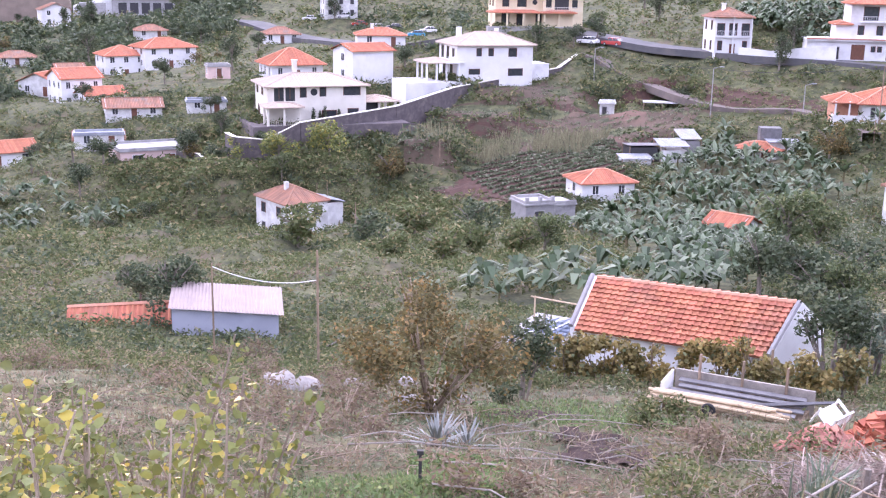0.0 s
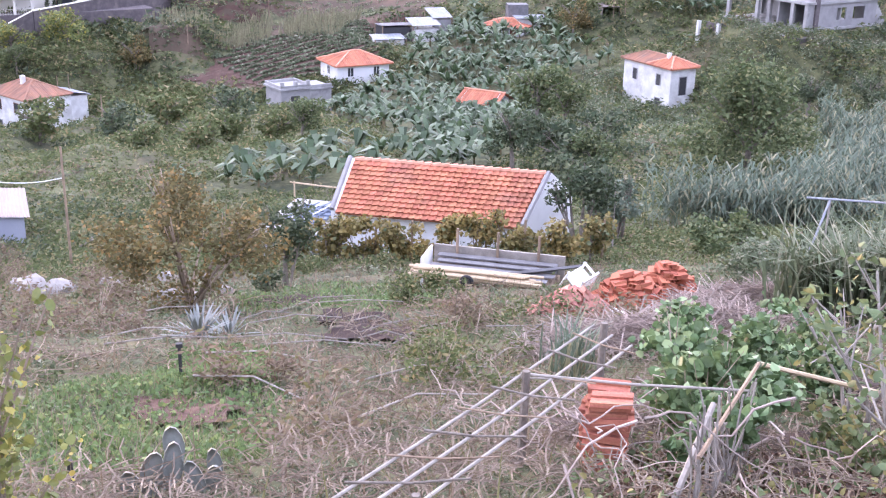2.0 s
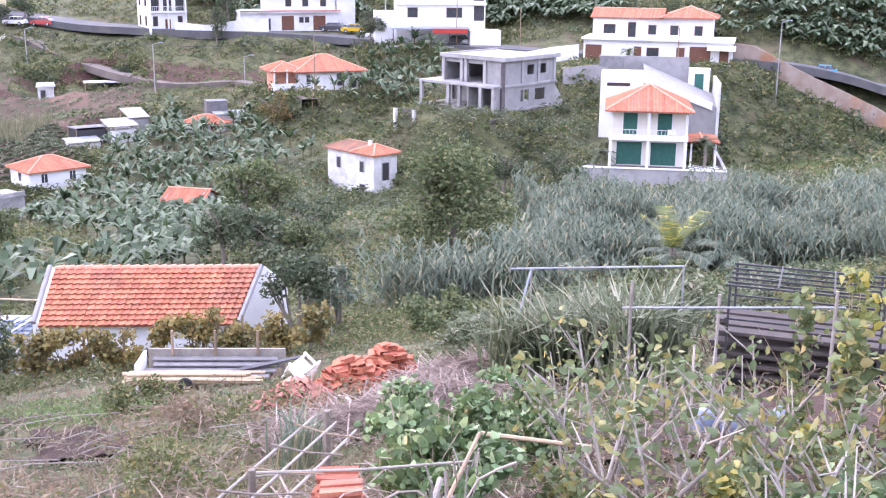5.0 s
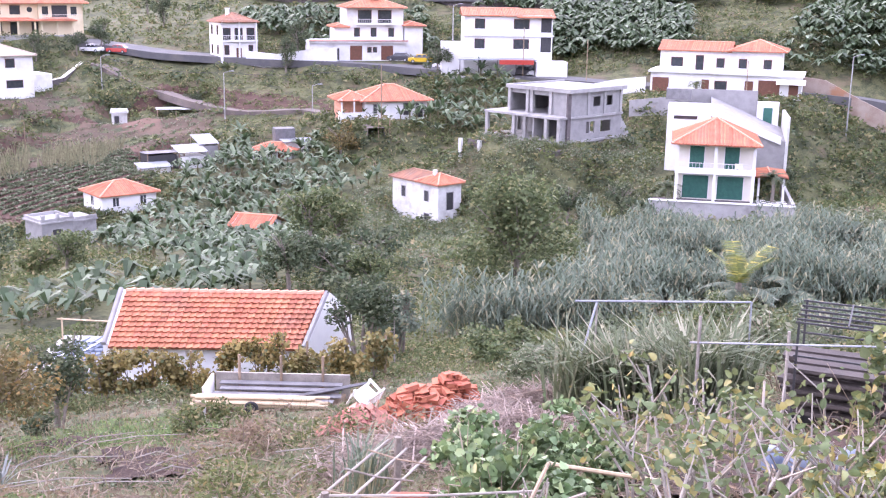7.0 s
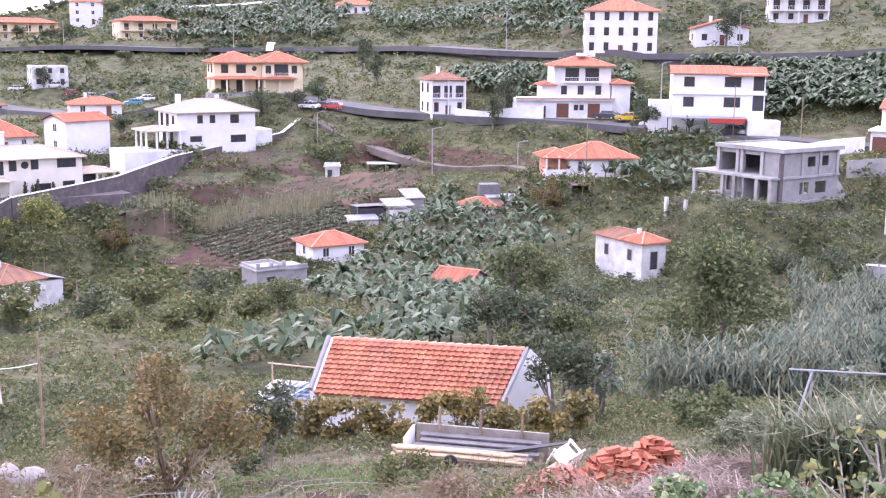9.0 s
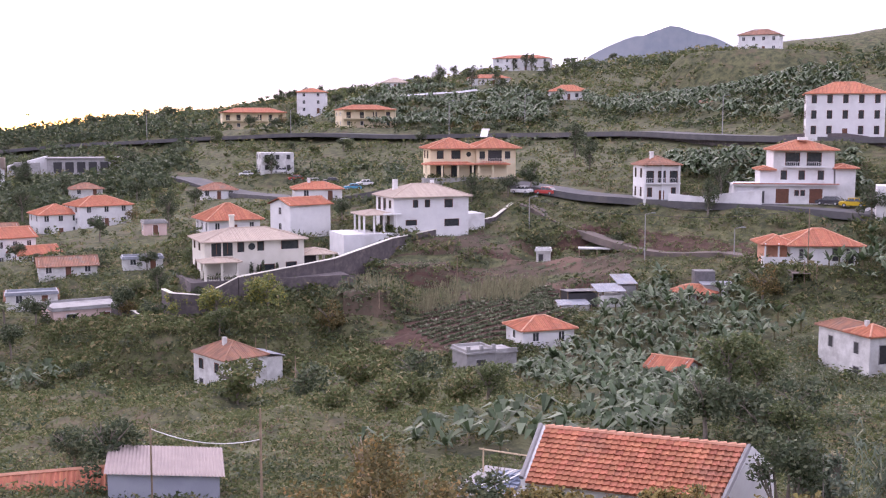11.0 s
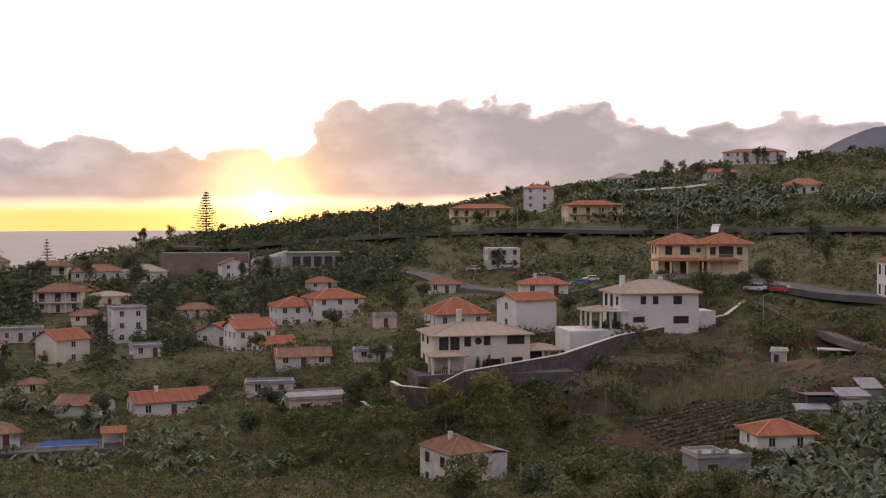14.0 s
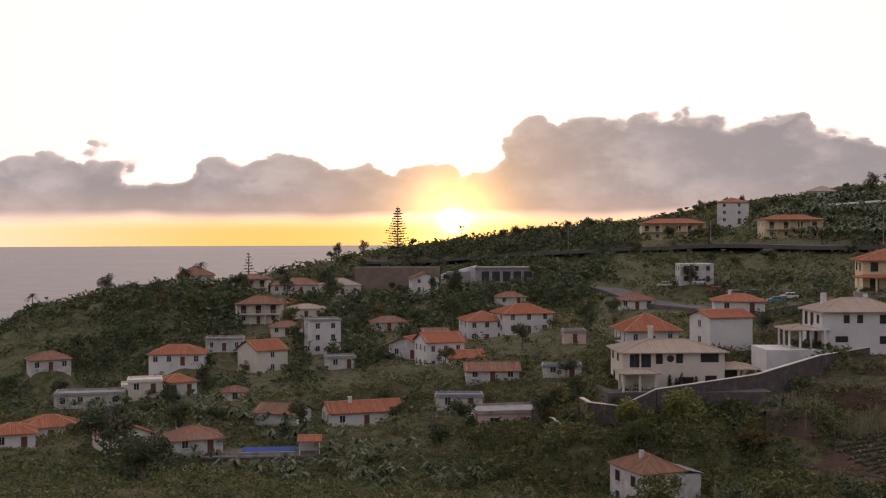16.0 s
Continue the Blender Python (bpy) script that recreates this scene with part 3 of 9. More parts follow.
def wall_run(name, label, pts, h, thick, mat, deep=1.5, cap=None, level=None, kind="structure"):
    """A free-standing wall along pts of (x, y[, top])."""
    g, c = Geo(), Geo()
    for a, b in zip(pts, pts[1:]):
        A, B = Vector(a[:2]), Vector(b[:2])
        n = max(1, int((B - A).length / 4))
        side = (B - A).normalized().orthogonal() * thick / 2
        for i in range(n):
            p, q = A.lerp(B, i / n), A.lerp(B, (i + 1) / n)
            zp, zq = gz(*p), gz(*q)
            tp = a[2] + (b[2] - a[2]) * i / n if len(a) > 2 else zp + h
            tq = a[2] + (b[2] - a[2]) * (i + 1) / n if len(a) > 2 else zq + h
            for geo, lo_p, lo_q, hi_p, hi_q, s in ((g, zp - deep, zq - deep, tp, tq, side), (c, tp, tq, tp + 0.1, tq + 0.1, side * 1.3)):
                k = len(geo.v)
                geo.v += [(*(p - s), lo_p), (*(q - s), lo_q), (*(q + s), lo_q), (*(p + s), lo_p), (*(p - s), hi_p), (*(q - s), hi_q), (*(q + s), hi_q), (*(p + s), hi_p)]
                geo.f += [tuple(k + i2 for i2 in f) for f in ((3, 2, 1, 0), (4, 5, 6, 7), (0, 1, 5, 4), (1, 2, 6, 5), (2, 3, 7, 6), (3, 0, 4, 7))]
    ob = g.part(name, mat)
    tagged(ob, label, "wall", "", kind)
    if cap:
        c.part("coping", cap, ob)
    return ob

# ---- houses down and across the valley ----
house("house", "small cream house with a red gable roof and white verges", -104.2, 156.3, 5.5, 52, 7.5, 8, 1, "cross", CREAM, front=1, side=2)
house("stone_cottage", "low stone house with a brown tiled hip roof", -92.7, 157.6, 5.7, 40, 8, 7, 1, "hip", OLD_WHITE, OLD_TILE, front=2, h=2.4)
house("cottage", "white cottage with a brown gable roof", -91.1, 181.7, 6.1, -1, 8.5, 6, 1, "gable", WHITE, OLD_TILE, front=0, side=0, h=2.5, door="")
house("house", "long white bungalow with an orange gable roof on a terrace", -76.1, 188.3, 5.8, 36, 13.5, 7, 1, "gable", WHITE, TILE, front=3, side=2, deep=4, chimney=True)
house("house", "pink plastered house with a flat concrete roof", -46.4, 177.3, 8.4, 29, 11, 8, 1, "flat", PINK, CONCRETE, front=2, side=1, winw=1.6)
house("tiled_shed", "low shed with an old tiled roof", -59.1, 189.6, 8.9, 17, 8, 5, 1, "gable", OLD_WHITE, OLD_TILE, front=1, h=2.2)
house("house", "small white house with a red hip roof", -123.8, 204.3, 7.4, 51, 6.5, 6, 1, "hip", WHITE, TILE, front=2, side=2)
house("outhouse", "little cream outhouse with a tiled roof", -109.5, 200.7, 6.6, 29, 4.5, 4, 1, "hip", CREAM, OLD_TILE, front=1, h=2.6, door="")
house("house", "unroofed cream house with a flat top", -124.7, 192.1, 9.1, 33, 6.4, 6, 1, "flat", CREAM, CREAM, front=2, h=2.4)
house("house", "white bungalow with a red roof and a wide porch", -135.5, 221.2, 11.1, 23, 12, 8, 1, "hip", WHITE, TILE, front=4, side=2)
house("house", "long low white house with a flat roof", -136.1, 244.3, 12.1, 24, 9, 6, 1, "flat", OLD_WHITE, CONCRETE, front=3, winw=0.8)
house("house", "tall cream house with a blank gable wall", -116.6, 231.5, 8.8, 57, 8, 9, 2, "gable", CREAM, TILE, front=1, side=0, door="")
house("house", "narrow white house with roof terraces", -109.9, 246.1, 11.8, 36, 7.5, 7, 3, "flat", WHITE, CONCRETE, front=2, side=1, h=2.7)
house("house", "cream house with a low hip roof", -131.2, 281.1, 17.6, 25, 10, 8, 1, "hip", CREAM, PALE_TILE, front=3, pitch=0.25)
house("house", "two-storey house with a columned verandah and red roof", -142.8, 275.3, 16.3, 21, 12, 9, 2, "hip", CREAM, OLD_TILE, front=3, side=2, balcony=1.6)
house("house", "two-storey cream house with balconies", -172.9, 327.8, 20.8, 20, 11.5, 9, 2, "hip", CREAM, OLD_TILE, front=3, side=2, balcony=1.4, pitch=0.3)
house("house", "long house with a dark red tiled roof", -159.9, 334.3, 21.5, 26, 16, 9, 1, "hip", OLD_WHITE, OLD_TILE, front=4, side=2, h=3)
house("house", "white house with a grey hip roof", -137.9, 322.3, 21.9, 35, 11.5, 9, 1, "hip", WHITE, PALE_TILE, front=3, side=2, h=3.2, deep=3)
house("house", "house in shade with a tall pyramid roof", -203.4, 345.3, 23.4, 30, 13, 12, 1, "hip", OLD_WHITE, OLD_TILE, front=3, h=3.4, pitch=0.5)
house("house", "flat-roofed stone building among trees", -207.3, 319.1, 19.2, 33, 16, 9, 1, "flat", STONE, CONCRETE, front=3, h=4.5, door="")
house("house", "house with a gable front and orange roof", -85.6, 234.4, 12.9, -10, 8, 7, 1, "cross", OLD_WHITE, TILE, front=2, side=1, h=3.2)
house("house", "three-storey white house with a tiled gable", -73.8, 227.7, 11.5, 38, 8.5, 8, 2, "gable", WHITE, TILE, front=3, side=3, h=3.1, winw=0.8)
house("house", "lower wing with an orange roof and balcony", -67.9, 224.3, 12.0, 37, 8.3, 6, 1, "gable", WHITE, TILE, front=2, side=1)
house("house", "white house with an orange hip roof and terrace", -73.6, 259.6, 14.5, 31, 9.5, 9, 2, "hip", WHITE, TILE, front=3, side=2, h=2.7)
house("house", "wide white house with two orange roofs", -63.9, 262.3, 16.5, 36, 12.5, 9, 2, "hip", WHITE, TILE, front=3, side=2, h=2.6)
house("house", "white chapel-like house with a gable", -117.0, 341.0, 21.5, 29, 8.5, 7, 2, "cross", WHITE, OLD_TILE, front=2, h=2.6)
house("cottage", "white cottage with a large orange pyramid roof", -28.1, 213.1, 19.2, 24, 10, 9, 1, "hip", WHITE, TILE, front=3, side=3, h=3.4, pitch=0.55, over=0.7, deep=4, winw=0.8, winh=1.5)
house("house", "two-storey white house with an orange gable roof and blank side", -13.2, 204.5, 20.0, 36, 8.6, 7, 2, "gable", WHITE, TILE, front=0, side=1, h=2.9, door="", pitch=0.3)
house("house", "small white house with a low hip roof", -41.6, 287.3, 21.2, 16, 9, 7, 1, "hip", WHITE, OLD_TILE, front=3, h=2.6)
house("house", "half-ruined grey two-storey house", -28.7, 309.3, 26.9, 15, 9, 8, 2, "none", OLD_WHITE, front=3, side=2, kind="dark", door="")
house("house", "white house with a flat roof terrace and red roof part", -13.5, 235.0, 24.3, 8, 10, 7, 1, "hip", WHITE, TILE, front=2, h=2.6, pitch=0.35, chimney=True)
house("house", "long yellow villa with balconies and orange roof", -47.9, 426.2, 38.4, 12, 23.5, 11, 2, "hip", YELLOW, TILE, front=6, side=2, h=3.2, balcony=1.8, pitch=0.3, reach=17)
house("house", "white three-storey house with a red roof", -27.5, 440.0, 44.5, -2, 11, 10, 3, "hip", WHITE, TILE, front=2, side=2, h=2.8, pitch=0.3)
house("house", "yellow villa with a bay and orange roof", -4.6, 380.8, 39.1, 15, 18.3, 10, 2, "hip", YELLOW, TILE, front=4, side=2, h=3.1, balcony=1.8, pitch=0.3, reach=15)
house("house", "pale house with a hip roof on the hill crest", 5.6, 480.6, 55.2, -1, 10.5, 9, 1, "hip", WHITE, PALE_TILE, front=3, h=3)
house("house", "long white house with an orange roof on the hill", 45.2, 478.4, 57.0, -10, 18, 10, 1, "hip", WHITE, TILE, front=4, h=3, pitch=0.3)
house("house", "white two-storey house on the crest", 63.8, 516.2, 65.0, -15, 26, 12, 2, "hip", WHITE, TILE, front=6, side=2, h=2.8, pitch=0.25)
house("house", "narrow white house with brown hip roof and balcony", 49.9, 198.4, 26.3, 4, 6.6, 6.6, 2, "hip", WHITE, OLD_TILE, front=3, side=2, h=3.4, kind="brown", winw=0.7, winh=1.6, chimney=True, balcony=0.5)
house("apartment_house", "three-storey white apartment house with orange roof", 92.7, 221.4, 37.3, -19, 15, 11, 3, "hip", WHITE, TILE, front=5, side=2, h=3.1, kind="brown", winw=0.85, winh=1.6, pitch=0.4)
house("house", "white house with arched gable and chimney", 113.6, 217.1, 39.6, -18, 11, 9, 1, "cross", WHITE, TILE, front=3, h=3.6, kind="brown", chimney=True, pitch=0.3)
house("house", "white house with an orange roof and balcony on the slope", 139.5, 231.1, 44.5, -25, 13, 9, 2, "hip", WHITE, TILE, front=4, side=2, h=3, kind="brown", balcony=1.3)
house("house", "white house with an orange hip roof among banana plants", 65.7, 394.5, 48.9, -5, 14, 10, 1, "hip", WHITE, TILE, front=5, side=2, h=3.2, kind="brown")
house("cottage", "orange-roofed cottage on the far slope", 84.9, 380.6, 45.6, -3, 10, 9, 1, "hip", OLD_WHITE, TILE, front=3, h=3.2)
house("house", "small white house with a bright orange hip roof", 21.8, 145.5, 10.7, 15, 7.4, 6, 1, "hip", WHITE, TILE, front=2, side=1, h=2.6, pitch=0.4, deep=3, door="", winw=0.8, winh=1.1)
house("tool_shed", "white shed with a patched orange tile roof", 30.3, 118.0, 11.9, -40, 4.2, 4, 1, "gable", OLD_WHITE, TILE, front=1, side=0, h=2, winw=1.0, winh=0.9, door="", deep=3)
house("outhouse", "white outhouse with an orange roof among bananas", 43.8, 157.0, 14.0, -36, 6.4, 5, 1, "hip", OLD_WHITE, TILE, front=2, h=2.3, pitch=0.3, deep=3)
house("house", "low house with a red roof and cream walls", -127.5, 166.9, 4.0, 42, 9, 7, 1, "hip", CREAM, TILE, front=3, side=1)
house("house", "white house at the slope's edge with an orange roof", -124.9, 153.7, 5.1, 39, 7, 6, 1, "hip", WHITE, TILE, front=2)
house("house", "long low white house with a flat roof terrace", -133.2, 185.9, 6.9, 30, 13, 6, 1, "flat", OLD_WHITE, CONCRETE, front=4, h=2.5)
house("house", "small red-roofed house behind trees", -166.5, 218.1, 9.2, 45, 9, 7, 1, "hip", OLD_WHITE, OLD_TILE, front=3)
house("house", "low white farm building on the far slope", 94.0, 316.3, 43.9, -12, 10, 6, 1, "gable", OLD_WHITE, OLD_TILE, front=3, h=2.4)
house("house", "tall white house high on the hill", 134.1, 397.6, 65.9, -29, 14, 9, 2, "hip", WHITE, OLD_TILE, front=4, side=2, h=3.2, reach=26)

for hx, hy, hz, hr, hw, hd, hf, hroof, hwall, hcov, hn, hh, hlab in (
        (-102.4, 269.3, 15.8, 25, 9, 6, 1, "hip", OLD_WHITE, OLD_TILE, 3, 2.4, "low cottage with a brown hip roof among trees"),
        (-56.6, 203.1, 12.7, 20, 10, 6, 1, "gable", OLD_WHITE, OLD_TILE, 3, 2.3, "low house with a long weathered brown roof"),
        (-58.2, 186.9, 9.8, 18, 8, 4, 1, "flat", OLD_WHITE, SHEET, 2, 2.2, "flat shed roofed with pale sheets"),
        (-43.4, 203.6, 14.0, 16, 7, 4, 1, "flat", OLD_WHITE, SHEET, 2, 1.9, "low white outbuilding with a sheet roof"),
        (-139.0, 212.0, 5.1, 35, 7, 6, 1, "flat", CREAM, CREAM, 2, 2.4, "low cream house with a flat roof"),
        (-97.0, 226.0, 11.2, 34, 6, 5, 1, "flat", OLD_WHITE, CONCRETE, 2, 2.3, "small grey flat-roofed outbuilding"),
        (-83.1, 249.6, 15.1, 28, 6, 5, 1, "gable", OLD_WHITE, OLD_TILE, 1, 2.3, "small cottage with an old tile roof"),
        (-46.5, 231.0, 17.6, 20, 4.5, 4, 1, "flat", PINK, CONCRETE, 1, 2.4, "little pink outhouse with a flat roof"),
        (-127.6, 261.7, 14.6, 30, 8, 6, 1, "hip", CREAM, OLD_TILE, 3, 2.4, "cream cottage with a shaded porch"),
        (-148.0, 300.0, 17.5, 26, 9, 7, 1, "gable", OLD_WHITE, TILE, 3, 2.5, "low house with an orange gable roof"),
        (-78.0, 300.0, 21.0, 22, 8, 6, 1, "hip", OLD_WHITE, OLD_TILE, 2, 2.4, "small brown-roofed house on the slope")):
    house("house", hlab, hx, hy, hz, hr, hw, hd, hf, hroof, hwall, hcov, front=hn, h=hh, reach=4)

# ---- the villas and larger buildings ----
def cream_villa():
    """Two-storey cream villa with pale tile roofs, a columned porch, round window and a dark retaining wall."""
    ob = house("villa", "cream two-storey villa with pale tiled roofs and columned porch", -19.7, 172.5, 16.9, 20, 15.5, 10, 2, "hip", CREAM, PALE_TILE, front=0, side=0, h=2.85, pitch=0.28, over=0.6, door="", deep=4, reach=9)
    D = (15.5, 10)
    for u, z, w, h in ((2.6, 3.6, 1.6, 1.7), (8.6, 3.9, 0.9, 1.4), (13.2, 4.0, 2.6, 1.3), (9.6, 0.4, 2.2, 1.3), (13.4, 0.3, 1.6, 1.6), (5.5, 3.8, 0.9, 1.5)):
        opening(ob, "front", u, z, w, h, "brown", D)
    ring = Geo().tube([(7.2, -0.05, 4.6), (7.2, 0.03, 4.6)], 0.55, 0.55, 14)
    ring.part("round_window", GLASS, ob, "round window")
    for z, u in ((3.9, 2), (3.9, 6), (0.6, 3)):
        opening(ob, "left", u, z, 1.1, 1.5, "brown", D)
    roof_on(ob, -0.9, -3.4, 4.6, 0.3, 2.85, "hip", PALE_TILE, 0.24, 0.3, label="porch roof of pale tiles")
    roof_on(ob, 15.3, 1.0, 21.0, 7.0, 2.9, "hip", PALE_TILE, 0.22, 0.3, label="carport roof of pale tiles")
    for u, v in ((-0.6, -3.1), (1.9, -3.1), (4.3, -3.1), (-0.6, -0.4), (20.7, 1.3), (20.7, 6.7), (18.0, 1.3)):
        Geo().box(u - 0.17, v - 0.17, -1.5, u + 0.17, v + 0.17, 2.85).part("column", CREAM, ob)
    Geo().box(-3.0, -4.0, -4, 21.5, 8.0, 0.0).part("terrace", STONE, ob, "dark stone terrace")
    # this block is coloured near black for the shade under the roof
    Geo().box(15.6, 2.0, 0.02, 18.0, 6.8, 2.7).part("carport_store", DARK, ob, "store coloured dark for the shade under the carport roof")
    # a flat dark panel stands in for the shaded depth behind the pilasters
    Geo().box(0.9, -0.03, 3.3, 4.3, 0.05, 5.3).part("loggia", GLASS, ob, "flat dark panel for a shaded recess with glass doors")
    for u in (0.85, 2.6, 4.35):
        Geo().box(u - 0.12, -0.14, 3.0, u + 0.12, 0.0, 5.6).part("pilaster", CREAM, ob)
    Geo().box(5.0, 5.0, 6.0, 5.7, 5.7, 9.0).box(4.9, 4.9, 9.0, 5.8, 5.8, 9.15).part("chimney", CREAM, ob)
    rail(ob, -0.6, -3.3, 4.4, 0.0, CREAM, 0.8)


def white_villa():
    ob = house("villa", "white two-storey villa with a pale hip roof and terraces", 8.5, 196.0, 21.8, 18, 14, 10, 2, "hip", WHITE, PALE_TILE, front=0, side=0, h=3.0, pitch=0.36, over=0.6, door="", deep=5, reach=8)
    D = (14, 10)
    for u, z, w, h in ((4.0, 3.9, 0.8, 1.3), (6.2, 3.9, 0.8, 1.3), (10.2, 3.8, 1.4, 1.4), (3.2, 0.8, 1.9, 0.9), (10.8, 0.5, 2.6, 1.2)):
        opening(ob, "front", u, z, w, h, "brown", D)
    for u, z, w, h in ((2, 3.2, 1.2, 2.1), (5, 3.2, 1.2, 2.1), (8, 3.7, 1.0, 1.4), (3, 0.2, 1.3, 2.1), (7, 0.2, 1.3, 2.1)):
        opening(ob, "left", u, z, w, h, "brown", D)
    roof_on(ob, -5.5, 0.3, -0.1, 6.5, 2.9, "hip", PALE_TILE, 0.22, 0.3, label="porch roof of pale tiles")
    for u, v in ((-5.2, 0.6), (-3.4, 0.6), (-1.6, 0.6), (-5.2, 6.2), (-5.2, 3.4), (0.15, -1.0)):
        Geo().box(u - 0.15, v - 0.15, -1, u + 0.15, v + 0.15, 2.85).part("column", WHITE, ob)
    rail(ob, -2.0, -0.9, 1.2, 3.0, WHITE)
    Geo().box(-2.0, -1.0, 2.8, 1.2, 0.0, 3.0).part("balcony", WHITE, ob)
    Geo().box(-9.5, -1.5, -4.0, -0.2, 7.5, -0.3).part("terrace", WHITE, ob, "white terrace base")
    Geo().box(14.0, 2.0, -3, 18.0, 8.0, 2.4).part("garage", WHITE, ob)
    Geo().box(2.0, 6.0, 6.0, 2.8, 6.8, 8.6).part("chimney", WHITE, ob)
    Geo().box(9.0, 5.6, 6.0, 9.6, 6.2, 8.4).part("chimney", WHITE, ob)
    s = Geo()
    for i in range(9):
        s.box(-0.2 + i * 0.0, -1.6 - 0.3 * i, -3.8, 1.4, -1.3 - 0.3 * i, -0.3 - 0.3 * i)
    s.part("steps", WHITE, ob)


def yellow_villa():
    ob = house("villa", "long yellow two-storey villa with orange roofs and a porch", 18.2, 225.3, 29.6, 6, 17.5, 10, 2, "none", YELLOW, TILE, front=0, side=0, h=3.0, pitch=0.34, over=0.6, door="", deep=4, reach=9)
    D = (17.5, 10)
    roof_on(ob, -0.2, -0.3, 9.4, 10, 6.0, "hip", TILE, 0.38, 0.6)
    roof_on(ob, 9.0, -1.2, 17.7, 10, 6.1, "hip", TILE, 0.40, 0.6)
    Geo().box(9.2, -0.9, -2, 16.9, 0.05, 6.0).part("bay", YELLOW, ob, "projecting yellow bay")
    for u in (10.4, 15.6):
        Geo().box(u - 0.55, -0.96, 3.6, u + 0.55, -0.88, 5.2).part("window", GLASS, ob)
    Geo().box(11.6, -0.95, 3.1, 14.4, -0.88, 5.4).part("balcony_door", DARK, ob)
    rail(ob, 9.2, -2.7, 16.9, 3.0, CREAM, 0.8)
    for u in (2.0, 5.2):
        opening(ob, "front", u, 3.7, 1.7 if u > 4 else 1.2, 1.6, "brown", D)
    for u in (2.0, 5.0, 8.8, 12.2, 15.0):
        opening(ob, "front", u, 0.1, 1.4, 2.2, "brown", D)
    Geo().tube([(7.8, -0.05, 4.6), (7.8, 0.03, 4.6)], 0.5, 0.5, 14).part("round_window", GLASS, ob)
    roof_on(ob, -1.5, -2.6, 8.6, 0.2, 2.75, "hip", TILE, 0.25, 0.25, label="porch roof of orange tiles")
    roof_on(ob, 8.9, -2.9, 15.5, 0.2, 2.75, "hip", TILE, 0.25, 0.25, label="porch roof of orange tiles")
    for u in (-1.2, 2.0, 5.2, 8.2, 9.4, 12.3, 15.2):
        Geo().box(u - 0.16, -2.6, -2, u + 0.16, -2.28, 2.7).part("column", YELLOW, ob)
    for u in (16.5,):
        Geo().box(u - 0.4, -0.35, 0, u + 0.4, 0, 5.5).part("pilaster", CREAM, ob)
    for s, v in ((0, 2.5), (0, 6.5)):
        opening(ob, "left", v, 3.7, 1.2, 1.5, "brown", D)
    p = Geo()
    p.face((10.5, 2.0, 8.1), (12.0, 2.0, 8.1), (12.6, 3.6, 9.4), (11.1, 3.6, 9.4)).face((11.1, 3.6, 9.38), (12.6, 3.6, 9.38), (12.0, 2.0, 8.08), (10.5, 2.0, 8.08))
    p.tube([(11.2, 3.8, 9.5), (12.8, 3.8, 9.5)], 0.22, 0.22, 8)
    p.part("solar_heater", PLASTIC, ob, "white solar water heater")
    Geo().box(-1.8, -3.2, -3, 16.5, 0, -0.02).part("terrace", CONCRETE, ob)


def old_house():
    """An abandoned white house on two levels with a patched roof."""
    ob = house("house", "abandoned two-level white house with stained walls and a patched roof", -17.6, 141.5, 7.7, 38, 6.2, 8.0, 1, "none", OLD_WHITE, OLD_TILE, front=2, side=2, h=3.0, deep=2.5, kind="brown", door="", reach=6)
    PLOTS[-1] = (*PLOTS[-1][:2], 6.0, 5.0)
    Geo().box(-0.02, -0.02, -2.9, 6.2, 8.0, -0.1).part("lower_wall", OLD_WHITE, ob)
    roof_on(ob, 0, 0, 6.2, 8.0, 3.0, "hip", OLD_TILE, 0.5, 0.25)
    ext = Geo().box(6.2, 1.0, -1.5, 9.2, 6.0, 2.2)
    ext.part("annex_wall", OLD_WHITE, ob)
    Geo().face((6.1, 0.7, 3.0), (9.6, 0.7, 2.2), (9.6, 6.3, 2.2), (6.1, 6.3, 3.0)).face((6.1, 6.3, 2.9), (9.6, 6.3, 2.1), (9.6, 0.7, 2.1), (6.1, 0.7, 2.9)).part("annex_roof", SHEET, ob, "grey sheet roof of the annex")
    opening(ob, "left", 2.0, -2.0, 0.9, 1.6, "dark", (6.2, 8.0))
    opening(ob, "left", 5.0, -2.0, 0.9, 1.6, "dark", (6.2, 8.0))
    Geo().box(2.0, 3.6, 3.0, 2.5, 4.1, 5.1).part("chimney", OLD_WHITE, ob)
    for u in (7.0, 8.6):
        Geo().tube([(u, 4.0, 2.0), (u, 4.0, 4.4)], 0.05, 0.05, 5).part("antenna_pole", WOOD, ob)


